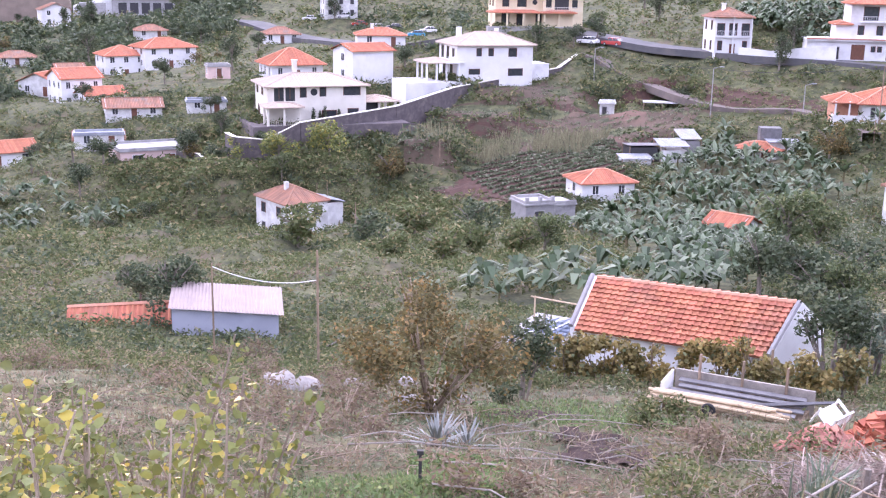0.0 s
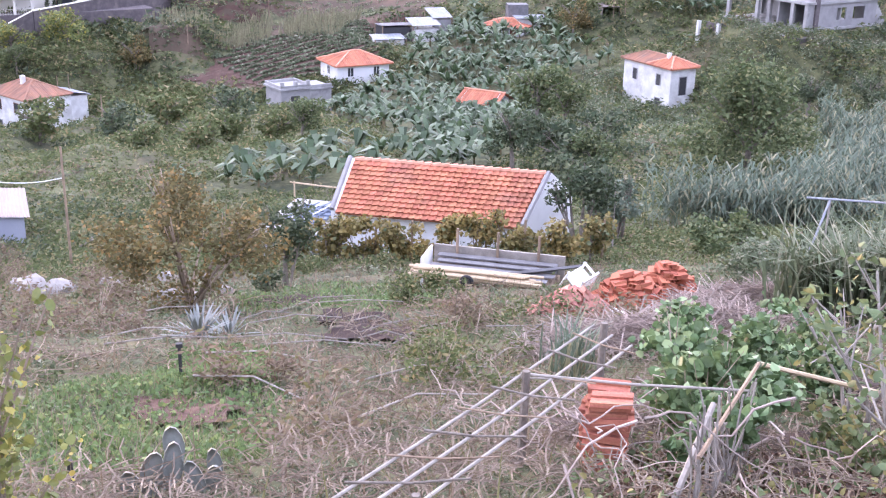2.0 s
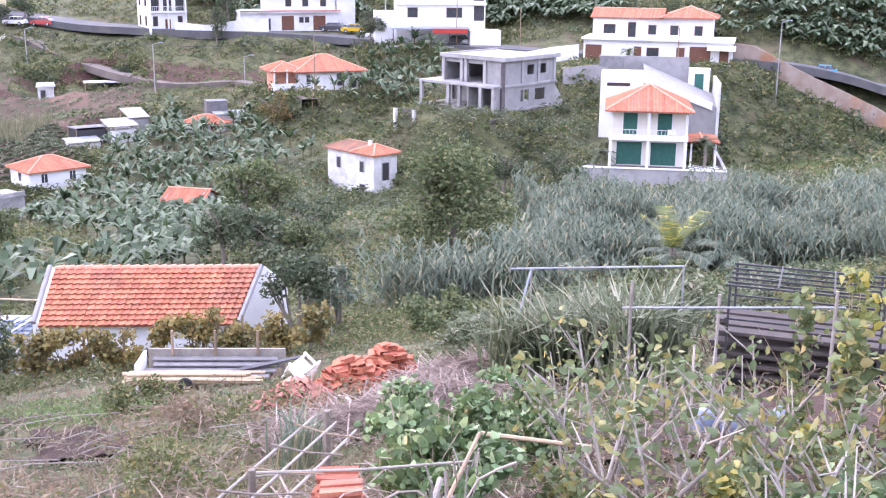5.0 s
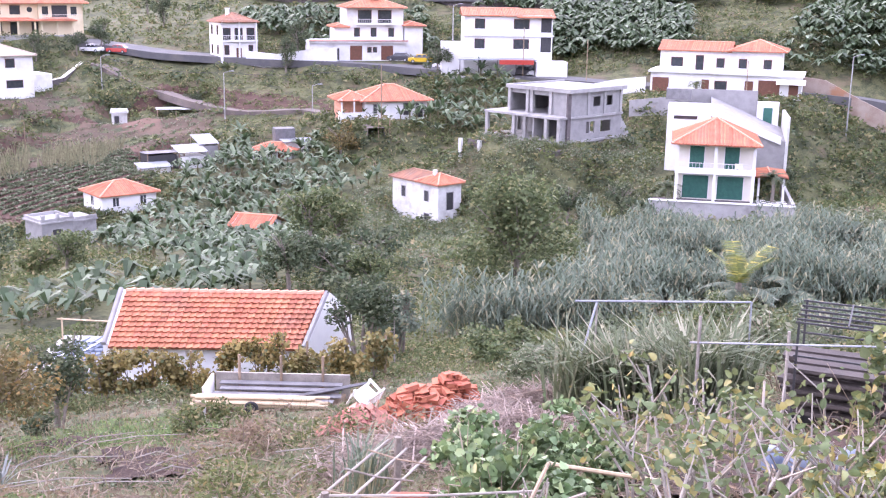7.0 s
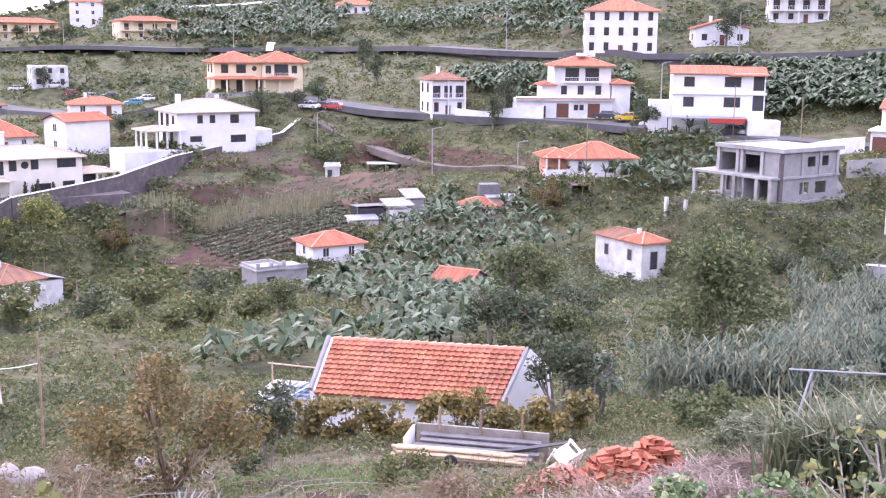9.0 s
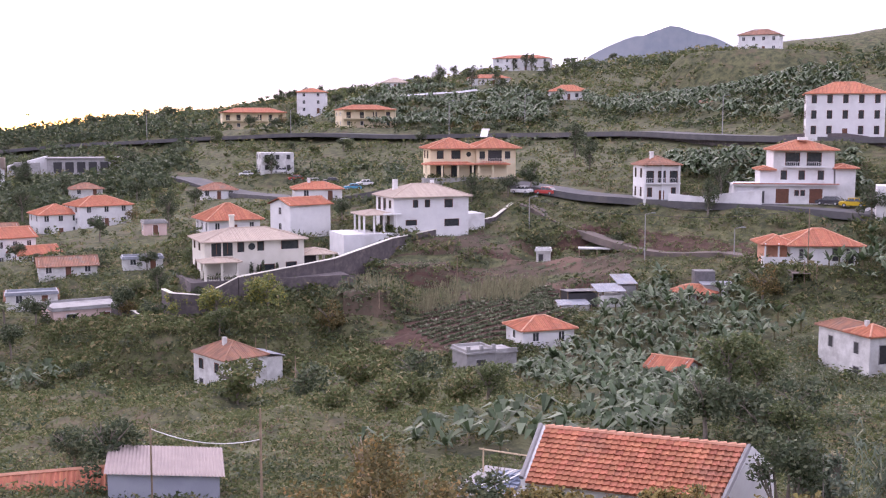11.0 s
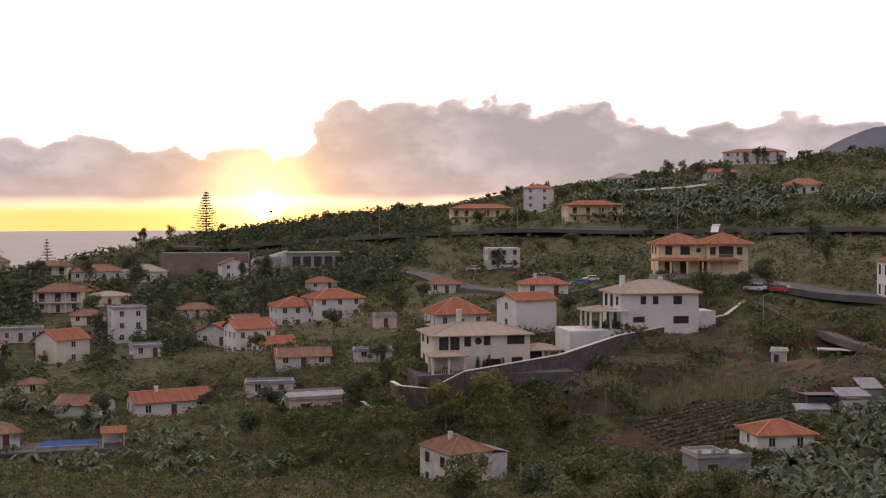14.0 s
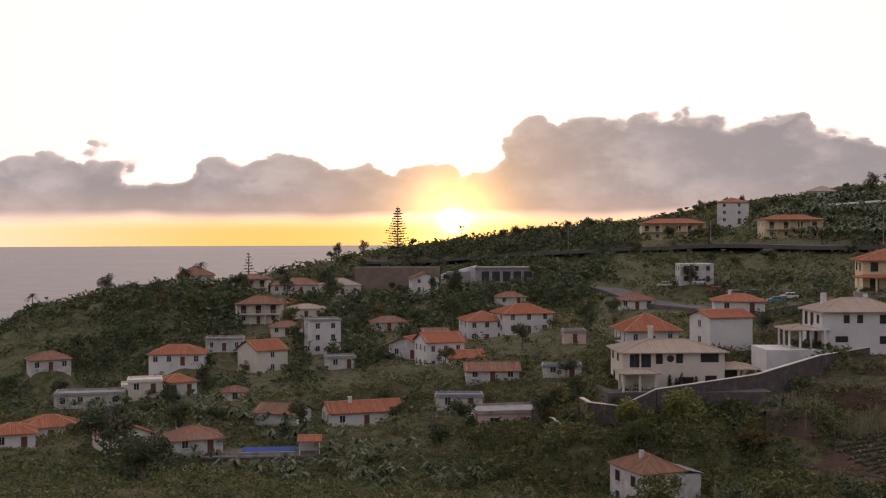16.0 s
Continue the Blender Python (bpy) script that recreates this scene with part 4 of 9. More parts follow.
def red_roof_bungalow():
    ob = house("bungalow", "white bungalow with orange hip roofs and a red recessed porch", 61.5, 152.3, 20.6, -6, 9.4, 8, 1, "none", WHITE, TILE, front=0, side=0, h=3.1, door="", deep=4, reach=8)
    D = (9.4, 8)
    opening(ob, "front", 6.2, 0.6, 0.8, 1.7, "dark", D)
    opening(ob, "front", 8.2, 0.2, 1.0, 2.1, "dark", D)
    opening(ob, "front", 1.5, 0.9, 0.5, 1.3, "dark", D)
    roof_on(ob, 0, 0, 9.4, 8, 3.1, "hip", TILE, 0.42, 0.8)
    roof_on(ob, -3.4, 0.6, 0.5, 6.0, 3.1, "hip", TILE, 0.42, 0.7)
    Geo().box(-3.2, 1.8, -3, 0, 6.0, 3.0).part("porch_wall", RIDGE, ob, "brick-red porch wall")
    Geo().box(-3.6, 0.0, -3.0, 0, 1.8, 0.1).box(-3.6, 0.0, 0.1, 0, 0.12, 1.1).box(-3.6, 0.12, 0.1, -3.48, 1.8, 1.1).part("porch", WHITE, ob)
    for u in (-3.45, -1.6):
        Geo().box(u - 0.1, 0.0, 1.1, u + 0.1, 0.2, 3.0).part("column", WHITE, ob)


def concrete_shell():
    """An unfinished two-storey house of raw concrete frames and grey blocks, its corner towards the valley."""
    ob = thing("unfinished_house", "unfinished two-storey house of raw concrete frames and grey blockwork", "house", pose(68.7, 115.0, 21.9, 0, 0, -70), "houses on the hillside")
    PLOTS.append((71, 121, 21.6, 9))
    # x runs along the front from the far end (-10) to the corner (0), y along the side
    for z, a in ((-0.3, (-12.2, -1.9, 0.1, 10.4)), (2.65, (-12.2, -1.9, 0.1, 10.4)), (5.75, (-10.0, -0.4, 0.4, 10.6))):
        Geo().box(a[0], a[1], z, a[2], a[3], z + 0.28).part("slab", CONCRETE, ob)
    for u, v in ((-11.9, -1.6), (-7.4, -1.6), (-5.6, -1.6), (-2.2, -1.6), (-0.2, -1.6), (-11.9, 4.0)):
        Geo().box(u - 0.22, v - 0.2, -2.5, u + 0.22, v + 0.2, 2.65).part("pillar", CONCRETE, ob)
    for u, v in ((-9.6, 0.0), (-6.6, 0.0), (-5.9, 0.0), (-2.9, 0.0), (-0.2, 0.0), (-0.2, 3.6), (-0.2, 6.8), (-0.2, 10.0)):
        Geo().box(u - 0.22, v - 0.22, 2.93, u + 0.22, v + 0.22, 5.75).part("pillar", CONCRETE, ob)
    up = Geo().box(-9.8, 9.9, 2.93, -0.2, 10.1, 5.75).box(-9.8, 0.2, 2.93, -9.6, 9.9, 5.75)
    up.box(-2.9, 0.0, 2.93, -0.4, 0.18, 5.75).box(-9.4, 0.0, 5.2, -2.9, 0.18, 5.75).box(-6.6, 0.0, 2.93, -5.9, 0.18, 5.2)
    up.part("block_wall", GREY_BLOCK, ob)
    side = Geo().box(-0.3, 0.2, 2.93, -0.12, 4.6, 5.75).box(-0.3, 4.6, 2.93, -0.12, 10.0, 3.9).box(-0.3, 4.6, 5.1, -0.12, 10.0, 5.75).box(-0.3, 6.0, 3.9, -0.12, 7.0, 5.1).box(-0.3, 8.4, 3.9, -0.12, 9.9, 5.1)
    side.part("block_wall", GREY_BLOCK, ob)
    lo = Geo().box(-0.3, -1.4, -2.5, -0.12, 3.4, 2.65).box(-0.3, 3.4, -2.5, -0.12, 10.3, 0.7).box(-0.3, 3.4, 2.1, -0.12, 10.3, 2.65).box(-0.3, 5.0, 0.7, -0.12, 6.2, 2.1).box(-0.3, 8.2, 0.7, -0.12, 10.3, 2.1)
    lo.box(-12.0, 4.2, -0.05, -0.3, 4.4, 2.65).box(-4.4, -1.6, -0.05, -4.2, 4.2, 2.65)
    lo.part("block_wall", GREY_BLOCK, ob)
    # narrow dark column up the corner, over both storeys
    Geo().box(-0.12, -0.5, 0.0, 0.14, 0.1, 5.7).part("drainpipe_chase", STONE, ob, "dark narrow column at the corner")
    Geo().box(-10.0, -0.4, 6.03, 0.4, -0.1, 6.22).box(0.1, -0.1, 6.03, 0.4, 10.6, 6.22).box(-10.0, -0.1, 6.03, -9.7, 10.6, 6.22).part("parapet", CONCRETE, ob)
    for i in range(5):
        Geo().box(-13.6 + 3.0 * i, -5.0 + 0.25 * i, -3.6, -13.2 + 3.0 * i, -4.6 + 0.25 * i, -0.6).part("terrace_post", OLD_WHITE, ob)
    Geo().box(-13.0, -4.0, -3.5, 1.5, -1.9, -0.7).part("rubble_terrace", STONE, ob, "dry stone terrace under the slab")
    for i in range(10):
        Geo().box(-3.4, 10.7 + 0.28 * i, -1.5, -1.2, 10.98 + 0.28 * i, 3.0 - 0.3 * i).part("stair_step", CONCRETE, ob)


def green_door_villa():
    """Two-storey villa: two bays with dark green shutters on each floor, balcony, hip roof, patterned terrace."""
    ob = house("villa", "white two-storey villa with dark green shutters and an orange hip roof", 70.3, 89.2, 19.4, -36, 7.6, 7.0, 2, "none", CREAM, TILE, front=0, side=0, h=3.0, door="", deep=4, reach=7)
    PLOTS[-1] = (PLOTS[-1][0] + 2.4, PLOTS[-1][1] + 3.3, 17.2, 5.0)
    D = (7.6, 7.0)
    for u in (2.0, 5.4):
        opening(ob, "front", u, 0.1, 2.5, 2.3, "green", D)
        opening(ob, "front", u, 3.05, 1.4, 2.3, "green", D)
    roof_on(ob, 0, -1.1, 7.6, 7.0, 6.0, "hip", TILE, 0.50, 0.55, 0.30)
    Geo().box(-0.1, -1.3, 2.75, 7.7, 0, 3.0).box(-0.1, -1.3, 3.0, 7.7, -1.2, 3.35).part("balcony", WHITE, ob)
    rail(ob, 0, -1.25, 7.6, 3.0, WHITE, 0.85)
    for u in (0.1, 3.8, 7.5):
        Geo().box(u - 0.14, -1.25, 0, u + 0.14, -0.97, 5.9).part("column", WHITE, ob)
    opening(ob, "right", 3.0, 3.8, 1.1, 1.4, "window", D)
    chair = Geo().box(5.7, -0.9, 3.35, 6.5, -0.4, 3.42).box(5.7, -0.45, 3.42, 6.5, -0.4, 3.8)
    for u in (5.73, 6.42):
        chair.box(u, -0.9, 3.0, u + 0.05, -0.85, 3.35).box(u, -0.45, 3.0, u + 0.05, -0.4, 3.35)
    chair.part("bench", PLASTIC, ob, "white plastic bench on the balcony")
    Geo().box(-2.4, -2.8, -3.5, 11.5, -2.5, 0.15).box(11.2, -2.5, -3.5, 11.5, 9, 0.4).part("terrace_wall", CONCRETE, ob, "grey rendered retaining wall")
    Geo().box(-2.5, -2.9, 0.15, 11.6, -2.42, 0.25).part("coping", WHITE, ob)
    Geo().box(-2.4, -2.5, -3.0, 11.2, 0, 0.0).part("terrace", STONE, ob)
    pat = Geo()
    for i in range(6):
        for j in range(7):
            if (i + j) % 2:
                pat.box(8.0 + i * 0.5, -2.3 + j * 0.5, 0.0, 8.5 + i * 0.5, -1.8 + j * 0.5, 0.012)
    pat.part("paving", PLASTIC, ob, "white and dark zigzag paving")
    roof_on(ob, 7.9, 0.5, 10.8, 5.5, 2.5, "cross", TILE, 0.10, 0.2, label="lean-to roof of orange tiles")
    for u, v in ((8.2, 0.6), (10.6, 0.6)):
        Geo().box(u - 0.1, v - 0.1, 0, u + 0.1, v + 0.1, 2.4).part("post", WHITE, ob)


def ramp_annex():
    """White garage with a sloping drive down beside it."""
    ob = thing("garage_annex", "white annex with a sloping concrete drive and side wall", "building", pose(75.4, 98.6, 22.5, 0, 0, -37), "")
    PLOTS.append((78, 103, 21.2, 6))
    Geo().box(-3.6, 0, -2, 1.0, 6.0, 4.9).part("wall", WHITE, ob)
    Geo().box(-2.9, -0.05, 3.7, -0.4, 0.05, 4.05).part("window", GLASS, ob)
    n = Geo()
    n.v += [(1, 0.2, 4.1), (8.5, 0.2, 1.3), (8.5, 0.2, 2.1), (1, 0.2, 4.9), (1, 0.5, 4.1), (8.5, 0.5, 1.3), (8.5, 0.5, 2.1), (1, 0.5, 4.9)]
    n.f += [(0, 1, 2, 3), (7, 6, 5, 4), (3, 2, 6, 7), (1, 5, 6, 2), (0, 3, 7, 4)]
    n.part("side_wall", WHITE, ob)
    r = Geo()
    r.v += [(1, 0.5, 4.6), (9, 0.5, 1.6), (9, 9, 2.2), (1, 9, 5.4), (1, 0.5, -2), (9, 0.5, -2), (9, 9, -2), (1, 9, -2)]
    r.f += [(0, 1, 2, 3), (0, 4, 5, 1), (1, 5, 6, 2), (2, 6, 7, 3)]
    r.part("drive", GREY_BLOCK, ob, "grey concrete drive")
    Geo().box(9.0, 0.4, -2, 9.3, 9.0, 4.2).part("boundary_wall", OLD_WHITE, ob)
    Geo().box(-4.0, 6.0, 5.2, -1.2, 7.5, 6.4).part("tank_cover", TARP, ob, "dark covered water tank")
    Geo().box(6.2, 8.4, 2.0, 8.6, 9.6, 5.0).part("gate_house", WHITE, ob)
    Geo().box(6.9, 8.34, 2.4, 7.9, 8.41, 4.4).part("gate", GREEN_SHUTTER, ob)
    Geo().box(-3, 9.0, 3, 6.2, 9.3, 6.2).part("back_wall", GREY_BLOCK, ob)


def bar_building():
    ob = house("restaurant_building", "long white two-storey building with orange roofs and brown doors", 105.0, 132.5, 24.8, -43, 21.5, 8, 1, "none", WHITE, TILE, front=0, side=0, h=3.2, door="", deep=3, reach=11, group="buildings on the street")
    D = (21.5, 8)
    for u, kd, w, h in ((1.5, "door", 2.4, 2.3), (8.0, "door", 1.1, 2.2), (10.2, "brown", 1.6, 2.0), (14.2, "door", 1.2, 2.2), (17.0, "door", 3.0, 2.4), (20.4, "door", 1.3, 2.0)):
        opening(ob, "front", u, 0.05, w, h, kd, D)
    Geo().box(-0.3, -0.5, 3.1, 21.8, 8.2, 3.4).part("terrace_slab", WHITE, ob)
    Geo().box(1.0, 2.0, 3.4, 18.5, 9.0, 6.4).part("upper_wall", WHITE, ob)
    for u in (3.5, 6.8, 9.8, 13.0, 16.5):
        opening(ob, "front", u, 3.9 if u != 6.8 else 3.45, 1.6 if u < 5 else 1.0, 1.3 if u != 6.8 else 2.1, "brown", (21.5, 8)).matrix_basis = pose(u, 2.0, 3.9 if u != 6.8 else 3.45)
    roof_on(ob, 1.0, 2.0, 11.0, 9.0, 6.4, "gable", TILE, 0.3, 0.4)
    roof_on(ob, 11.2, 1.6, 18.8, 9.2, 6.6, "hip", TILE, 0.36, 0.4)
    aw = Geo()
    aw.face((18.0, -0.05, 2.7), (22.0, -0.05, 2.7), (22.0, -1.6, 2.1), (18.0, -1.6, 2.1)).face((18.0, -1.6, 2.07), (22.0, -1.6, 2.07), (22.0, -0.05, 2.67), (18.0, -0.05, 2.67))
    aw.part("awning", PLASTIC, ob, "white canvas awning")


def terrace_house():
    """White three-storey house above a garage base with brown doors."""
    ob = house("house", "white three-storey house with set-back floors, arched windows and orange roofs", 71.0, 188.5, 26.6, -10, 13.0, 8, 1, "none", WHITE, TILE, front=0, side=0, h=3.2, door="", deep=3, reach=9)
    D = (13, 8)
    for u, w, h, kd in ((4.0, 2.2, 2.5, "door"), (6.4, 0.6, 0.9, "brown"), (7.4, 0.6, 0.9, "brown"), (9.6, 2.2, 2.5, "door"), (0.6, 0.7, 2.0, "dark")):
        opening(ob, "front", u, 0.1 if h > 1 else 1.4, w, h, kd, D)
    Geo().box(-4.2, 0.0, -3, -0.02, 6, 3.1).part("garage_wing", WHITE, ob)
    Geo().box(-4.4, -0.6, 3.1, 13.3, 8, 3.4).part("balcony", WHITE, ob)
    Geo().box(-4.4, -0.75, 3.4, 13.3, -0.35, 3.55).part("eave", TILE, ob, "orange tiled eave over the garages")
    Geo().box(2.6, 1.4, 3.4, 12.8, 9, 9.4).part("upper_wall", WHITE, ob)
    for u in (4.4, 7.4, 10.6):
        opening(ob, "front", u, 4.1, 0.9, 1.5, "brown", D).matrix_basis = pose(u, 1.4, 4.1)
    for u in (5.8, 9.4):
        opening(ob, "front", u, 6.5, 2.3, 2.2, "brown", D).matrix_basis = pose(u, 1.4, 6.5)
    Geo().box(4.2, 0.4, 6.2, 11.4, 1.4, 6.4).part("upper_balcony", WHITE, ob)
    rail(ob, 4.2, 0.5, 11.4, 6.4, WHITE, 0.8)
    roof_on(ob, 2.6, 0.6, 12.8, 9, 9.4, "hip", TILE, 0.34, 0.5)
    roof_on(ob, 0.2, 1.0, 2.8, 7, 5.9, "hip", TILE, 0.3, 0.3)
    Geo().box(0.4, 1.4, 3.4, 2.6, 7, 5.9).part("side_wing", WHITE, ob)
    roof_on(ob, 12.8, 0.5, 16.5, 7, 6.2, "hip", TILE, 0.3, 0.3)
    Geo().box(13.0, 1.0, -2, 16.3, 7, 6.2).part("side_wing", WHITE, ob)
    Geo().box(7.0, 3.0, 10.9, 8.6, 4.4, 11.4).part("solar_heater", PLASTIC, ob)


def cafe_house():
    ob = house("house", "white two-storey house with an orange gable roof above a cafe terrace", 86.0, 164.5, 28.9, -22, 14.5, 8, 2, "none", WHITE, TILE, front=0, side=0, h=3.2, door="", deep=4, reach=9, group="buildings on the street")
    D = (14.5, 8)
    PLOTS[-1] = (*PLOTS[-1][:2], 25.6, 9)
    for z in (1.0, 4.2):
        for u, w in ((2.6, 1.5), (9.4, 2.4)):
            opening(ob, "front", u, z, w, 1.5, "brown", D)
        # thin dark sheet on the wall, painted as the shade of a recess
        Geo().box(12.6, -0.02, z - 0.5, 14.3, 0.06, z + 1.9).part("loggia", DARK, ob)
    Geo().box(0, 0, -5, 14.5, 8, -2.4).part("basement", WHITE, ob)
    Geo().box(-0.2, -0.3, 3.0, 14.7, 0, 3.3).part("string_course", WHITE, ob)
    roof_on(ob, 0, 0, 9, 8, 6.4, "gable", TILE, 0.25, 0.4)
    roof_on(ob, 9, -0.5, 14.5, 8, 6.2, "gable", TILE, 0.25, 0.4)
    Geo().box(-3.5, 1, -4, 0, 7, 1.8).part("side_wing", WHITE, ob)
    Geo().box(-2.0, -5.0, -3.5, 13, -0.3, -3.3).part("cafe_floor", CONCRETE, ob)
    sh = Geo().box(-1.0, -4.6, -0.6, 11.5, -0.4, -0.45)
    sh.part("cafe_roof", SHEET, ob)
    Geo().box(5.5, -5.1, -1.2, 11.0, -4.6, -0.5).part("red_awning", RED_PAINT, ob, "red cafe awning")
    for u in (-0.8, 2.2, 5.2, 8.2, 11.2):
        Geo().box(u - 0.06, -4.6, -3.6, u + 0.06, -4.48, -0.6).part("post", DARK, ob)
    Geo().box(11.5, -4.4, -4.5, 16.5, -0.3, -0.8).part("white_wall", WHITE, ob)


def grey_box_house():
    ob = house("outbuilding", "small grey flat-roofed building with a crenellated parapet", 12.0, 136.2, 9.0, 22, 3.9, 4.2, 1, "flat", GREY_BLOCK, CONCRETE, front=0, side=0, h=2.9, door="", deep=2.5, reach=4, group="sheds in the banana grove")
    PLOTS[-1] = (*PLOTS[-1][:2], 6.9, 4.0)
    opening(ob, "front", 1.9, 0.9, 1.3, 1.2, "dark", (3.9, 4.2))
    for u in (0.1, 1.9, 3.6):
        Geo().box(u - 0.2, -0.3, 3.4, u + 0.2, 0.1, 3.95).part("merlon", CONCRETE, ob)
    Geo().box(3.9, 1.0, -2, 7.5, 5.2, 2.4).part("back_room", CONCRETE, ob)
    Geo().box(3.9, 0.9, 2.4, 7.7, 5.4, 2.6).box(4.2, 1.0, 2.6, 7.6, 1.2, 3.0).part("back_roof", CONCRETE, ob)


def ruined_house():
    """A tall narrow ruin with a sagging roof: orange tiles at the front, grey at the back."""
    ob = house("ruin", "derelict white house with a sagging half-orange tiled roof", 54.0, 116.8, 14.2, 17, 3.6, 8.4, 1, "none", OLD_WHITE, OLD_TILE, front=1, side=2, h=3.3, deep=4, kind="dark", door="dark", reach=4, winw=0.7)
    PLOTS[-1] = (*PLOTS[-1][:2], 12.6, 3.5)
    roof_on(ob, 0, 0, 3.6, 8.4, 3.3, "hip", OLD_TILE, 0.42, 0.35)
    roof_on(ob, 0, 0, 3.6, 3.6, 3.36, "hip", TILE, 0.43, 0.36, label="patch of newer orange tiles")
    opening(ob, "left", 6.4, -1.9, 0.9, 1.4, "dark", (3.6, 8.4))
    Geo().box(1.2, 2.0, 3.6, 1.6, 2.4, 4.55).part("chimney", OLD_WHITE, ob)
    Geo().box(2.4, -2.4, -4.5, 3.9, -0.02, -1.0).part("broken_wall", OLD_WHITE, ob, "broken lower wall")


def sheet_roof_sheds():
    PLOTS.append((32, 162, 13.4, 5))
    ob = thing("sheet_metal_shed", "patchwork shed of grey sheet metal roofs on posts", "shed", pose(31, 160, 13.2, 0, 0, 8), "sheds in the banana grove")
    for k, (x, y, z, w, d, s, m) in enumerate(((-6, -1.5, 1.1, 4.8, 3, 0.12, SHEET), (-4, 1.5, 2.6, 5.6, 4, -0.05, TARP), (0.5, 1.0, 2.5, 4.5, 3.6, 0.2, SHEET), (4.5, 3.5, 3.2, 3.2, 4, 0.25, SHEET))):
        g = Geo()
        n = int(w / 0.2)
        for i in range(n):
            a, b, c = x + i * w / n, x + (i + 0.5) * w / n, x + (i + 1) * w / n
            for p, q, e, f in ((a, b, 0, 0.05), (b, c, 0.05, 0)):
                g.face((p, y, z + e), (q, y, z + f), (q, y + d, z + f + s * d), (p, y + d, z + e + s * d))
        g.part("roof_sheet", m, ob)
        for u, v in ((x + 0.1, y + 0.1), (x + w - 0.1, y + 0.1), (x + 0.1, y + d - 0.1), (x + w - 0.1, y + d - 0.1)):
            Geo().box(u - 0.06, v - 0.06, -2, u + 0.06, v + 0.06, z + (v - y) * s).part("post", WOOD, ob)
    Geo().box(-3.8, 1.7, -2, 0.3, 5.2, 2.3).part("side_board", DARK, ob)
    Geo().box(-5.8, -1.2, -2, -1.5, 1.2, 0.95).part("low_wall", OLD_WHITE, ob)
    Geo().box(4.7, 3.8, -2, 7.5, 7.2, 2.9).part("end_wall", GREY_BLOCK, ob)
    Geo().box(0.8, 1.2, -2, 4.6, 4.2, 1.9).part("front_board", OLD_WHITE, ob)
    ob2 = thing("sheet_metal_shed", "low shed of pale sheets beside an outhouse", "shed", pose(47.5, 157, 15.6, 0, 0, -6), "sheds in the banana grove")
    PLOTS.append((47.5, 158, 15.6, 3))
    Geo().box(-1.5, 0, -1.5, 2.6, 3.5, 1.6).part("wall", OLD_WHITE, ob2)
    Geo().box(-1.8, -0.4, 1.6, 3.0, 3.8, 1.72).part("roof", SHEET, ob2)
    Geo().box(-2.4, 3.0, 0.0, 0.6, 5.4, 3.2).part("covered_tank", TARP, ob2, "dark tarpaulin over a tank")


def big_terrace_building():
    ob = thing("terraced_building", "large unfinished grey building stepped down the slope", "building", pose(-99, 365, 23.5, 0, 0, 14), "")
    PLOTS.append((-97, 372, 24, 20))
    Geo().box(-18, 0, -5, 14, 12, 0.5).box(-8, 3, 0.5, 18, 14, 5.6).box(-18, 2, 0.5, -10, 10, 4.5).part("wall", CONCRETE, ob)
    Geo().box(-50, 6, -8, -21, 12, 6.0).part("retaining_block", surface("brown_render", (0.26, 0.21, 0.17), (0.20, 0.16, 0.13), 0.4, 0.9, 0.2), ob, "high brown retaining wall")
    Geo().box(-8.4, 2.6, 5.6, 18.4, 14.4, 6.0).box(-18.4, -0.4, 0.5, 14.4, 2.6, 0.8).part("roof_slab", GREY_BLOCK, ob)
    for i in range(5):
        # dark panel on the wall face, painted as the shade inside a bay
        Geo().box(-6 + 3.6 * i, 2.92, 1.2, -3.4 + 3.6 * i, 3.02, 4.6).part("opening", DARK, ob)
    wing = Geo()
    wing.v += [(-20, 4, 0), (-8, 4, 0), (-8, 4, 6.5), (-20, 4, 3.5), (-20, 14, 0), (-8, 14, 0), (-8, 14, 6.5), (-20, 14, 3.5)]
    wing.f += [(0, 1, 2, 3), (3, 2, 6, 7), (0, 3, 7, 4), (7, 6, 5, 4)]
    wing.part("sloped_wing", WHITE, ob)


def hill_greenhouses():
    PLOTS.append((24, 436, 47.6, 12))
    for x, y, z, w in ((14, 430, 48.3, 22), (30, 428, 49.3, 13)):
        ob = thing("greenhouse", "long greenhouse with a pale low roof", "greenhouse", pose(x, y, z, 0, 0, 0), "greenhouses on the hill")
        g = Geo()
        for i in range(10):
            a, b = -w / 2 + i * w / 10, -w / 2 + (i + 1) * w / 10
            za, zb = 2.2 + 0.16 * i, 2.2 + 0.16 * (i + 1)
            g.face((a, 0, za), (b, 0, zb), (b, 8, zb + 0.8), (a, 8, za + 0.8)).face((a, 8, za + 0.7), (b, 8, zb + 0.7), (b, 0, zb - 0.1), (a, 0, za - 0.1))
        g.part("roof", SHEET, ob)
        for i in range(6):
            u = -w / 2 + i * w / 5
            Geo().box(u - 0.08, 0.1, -2, u + 0.08, 0.26, 2.3 + 0.32 * i).part("post", WOOD, ob)


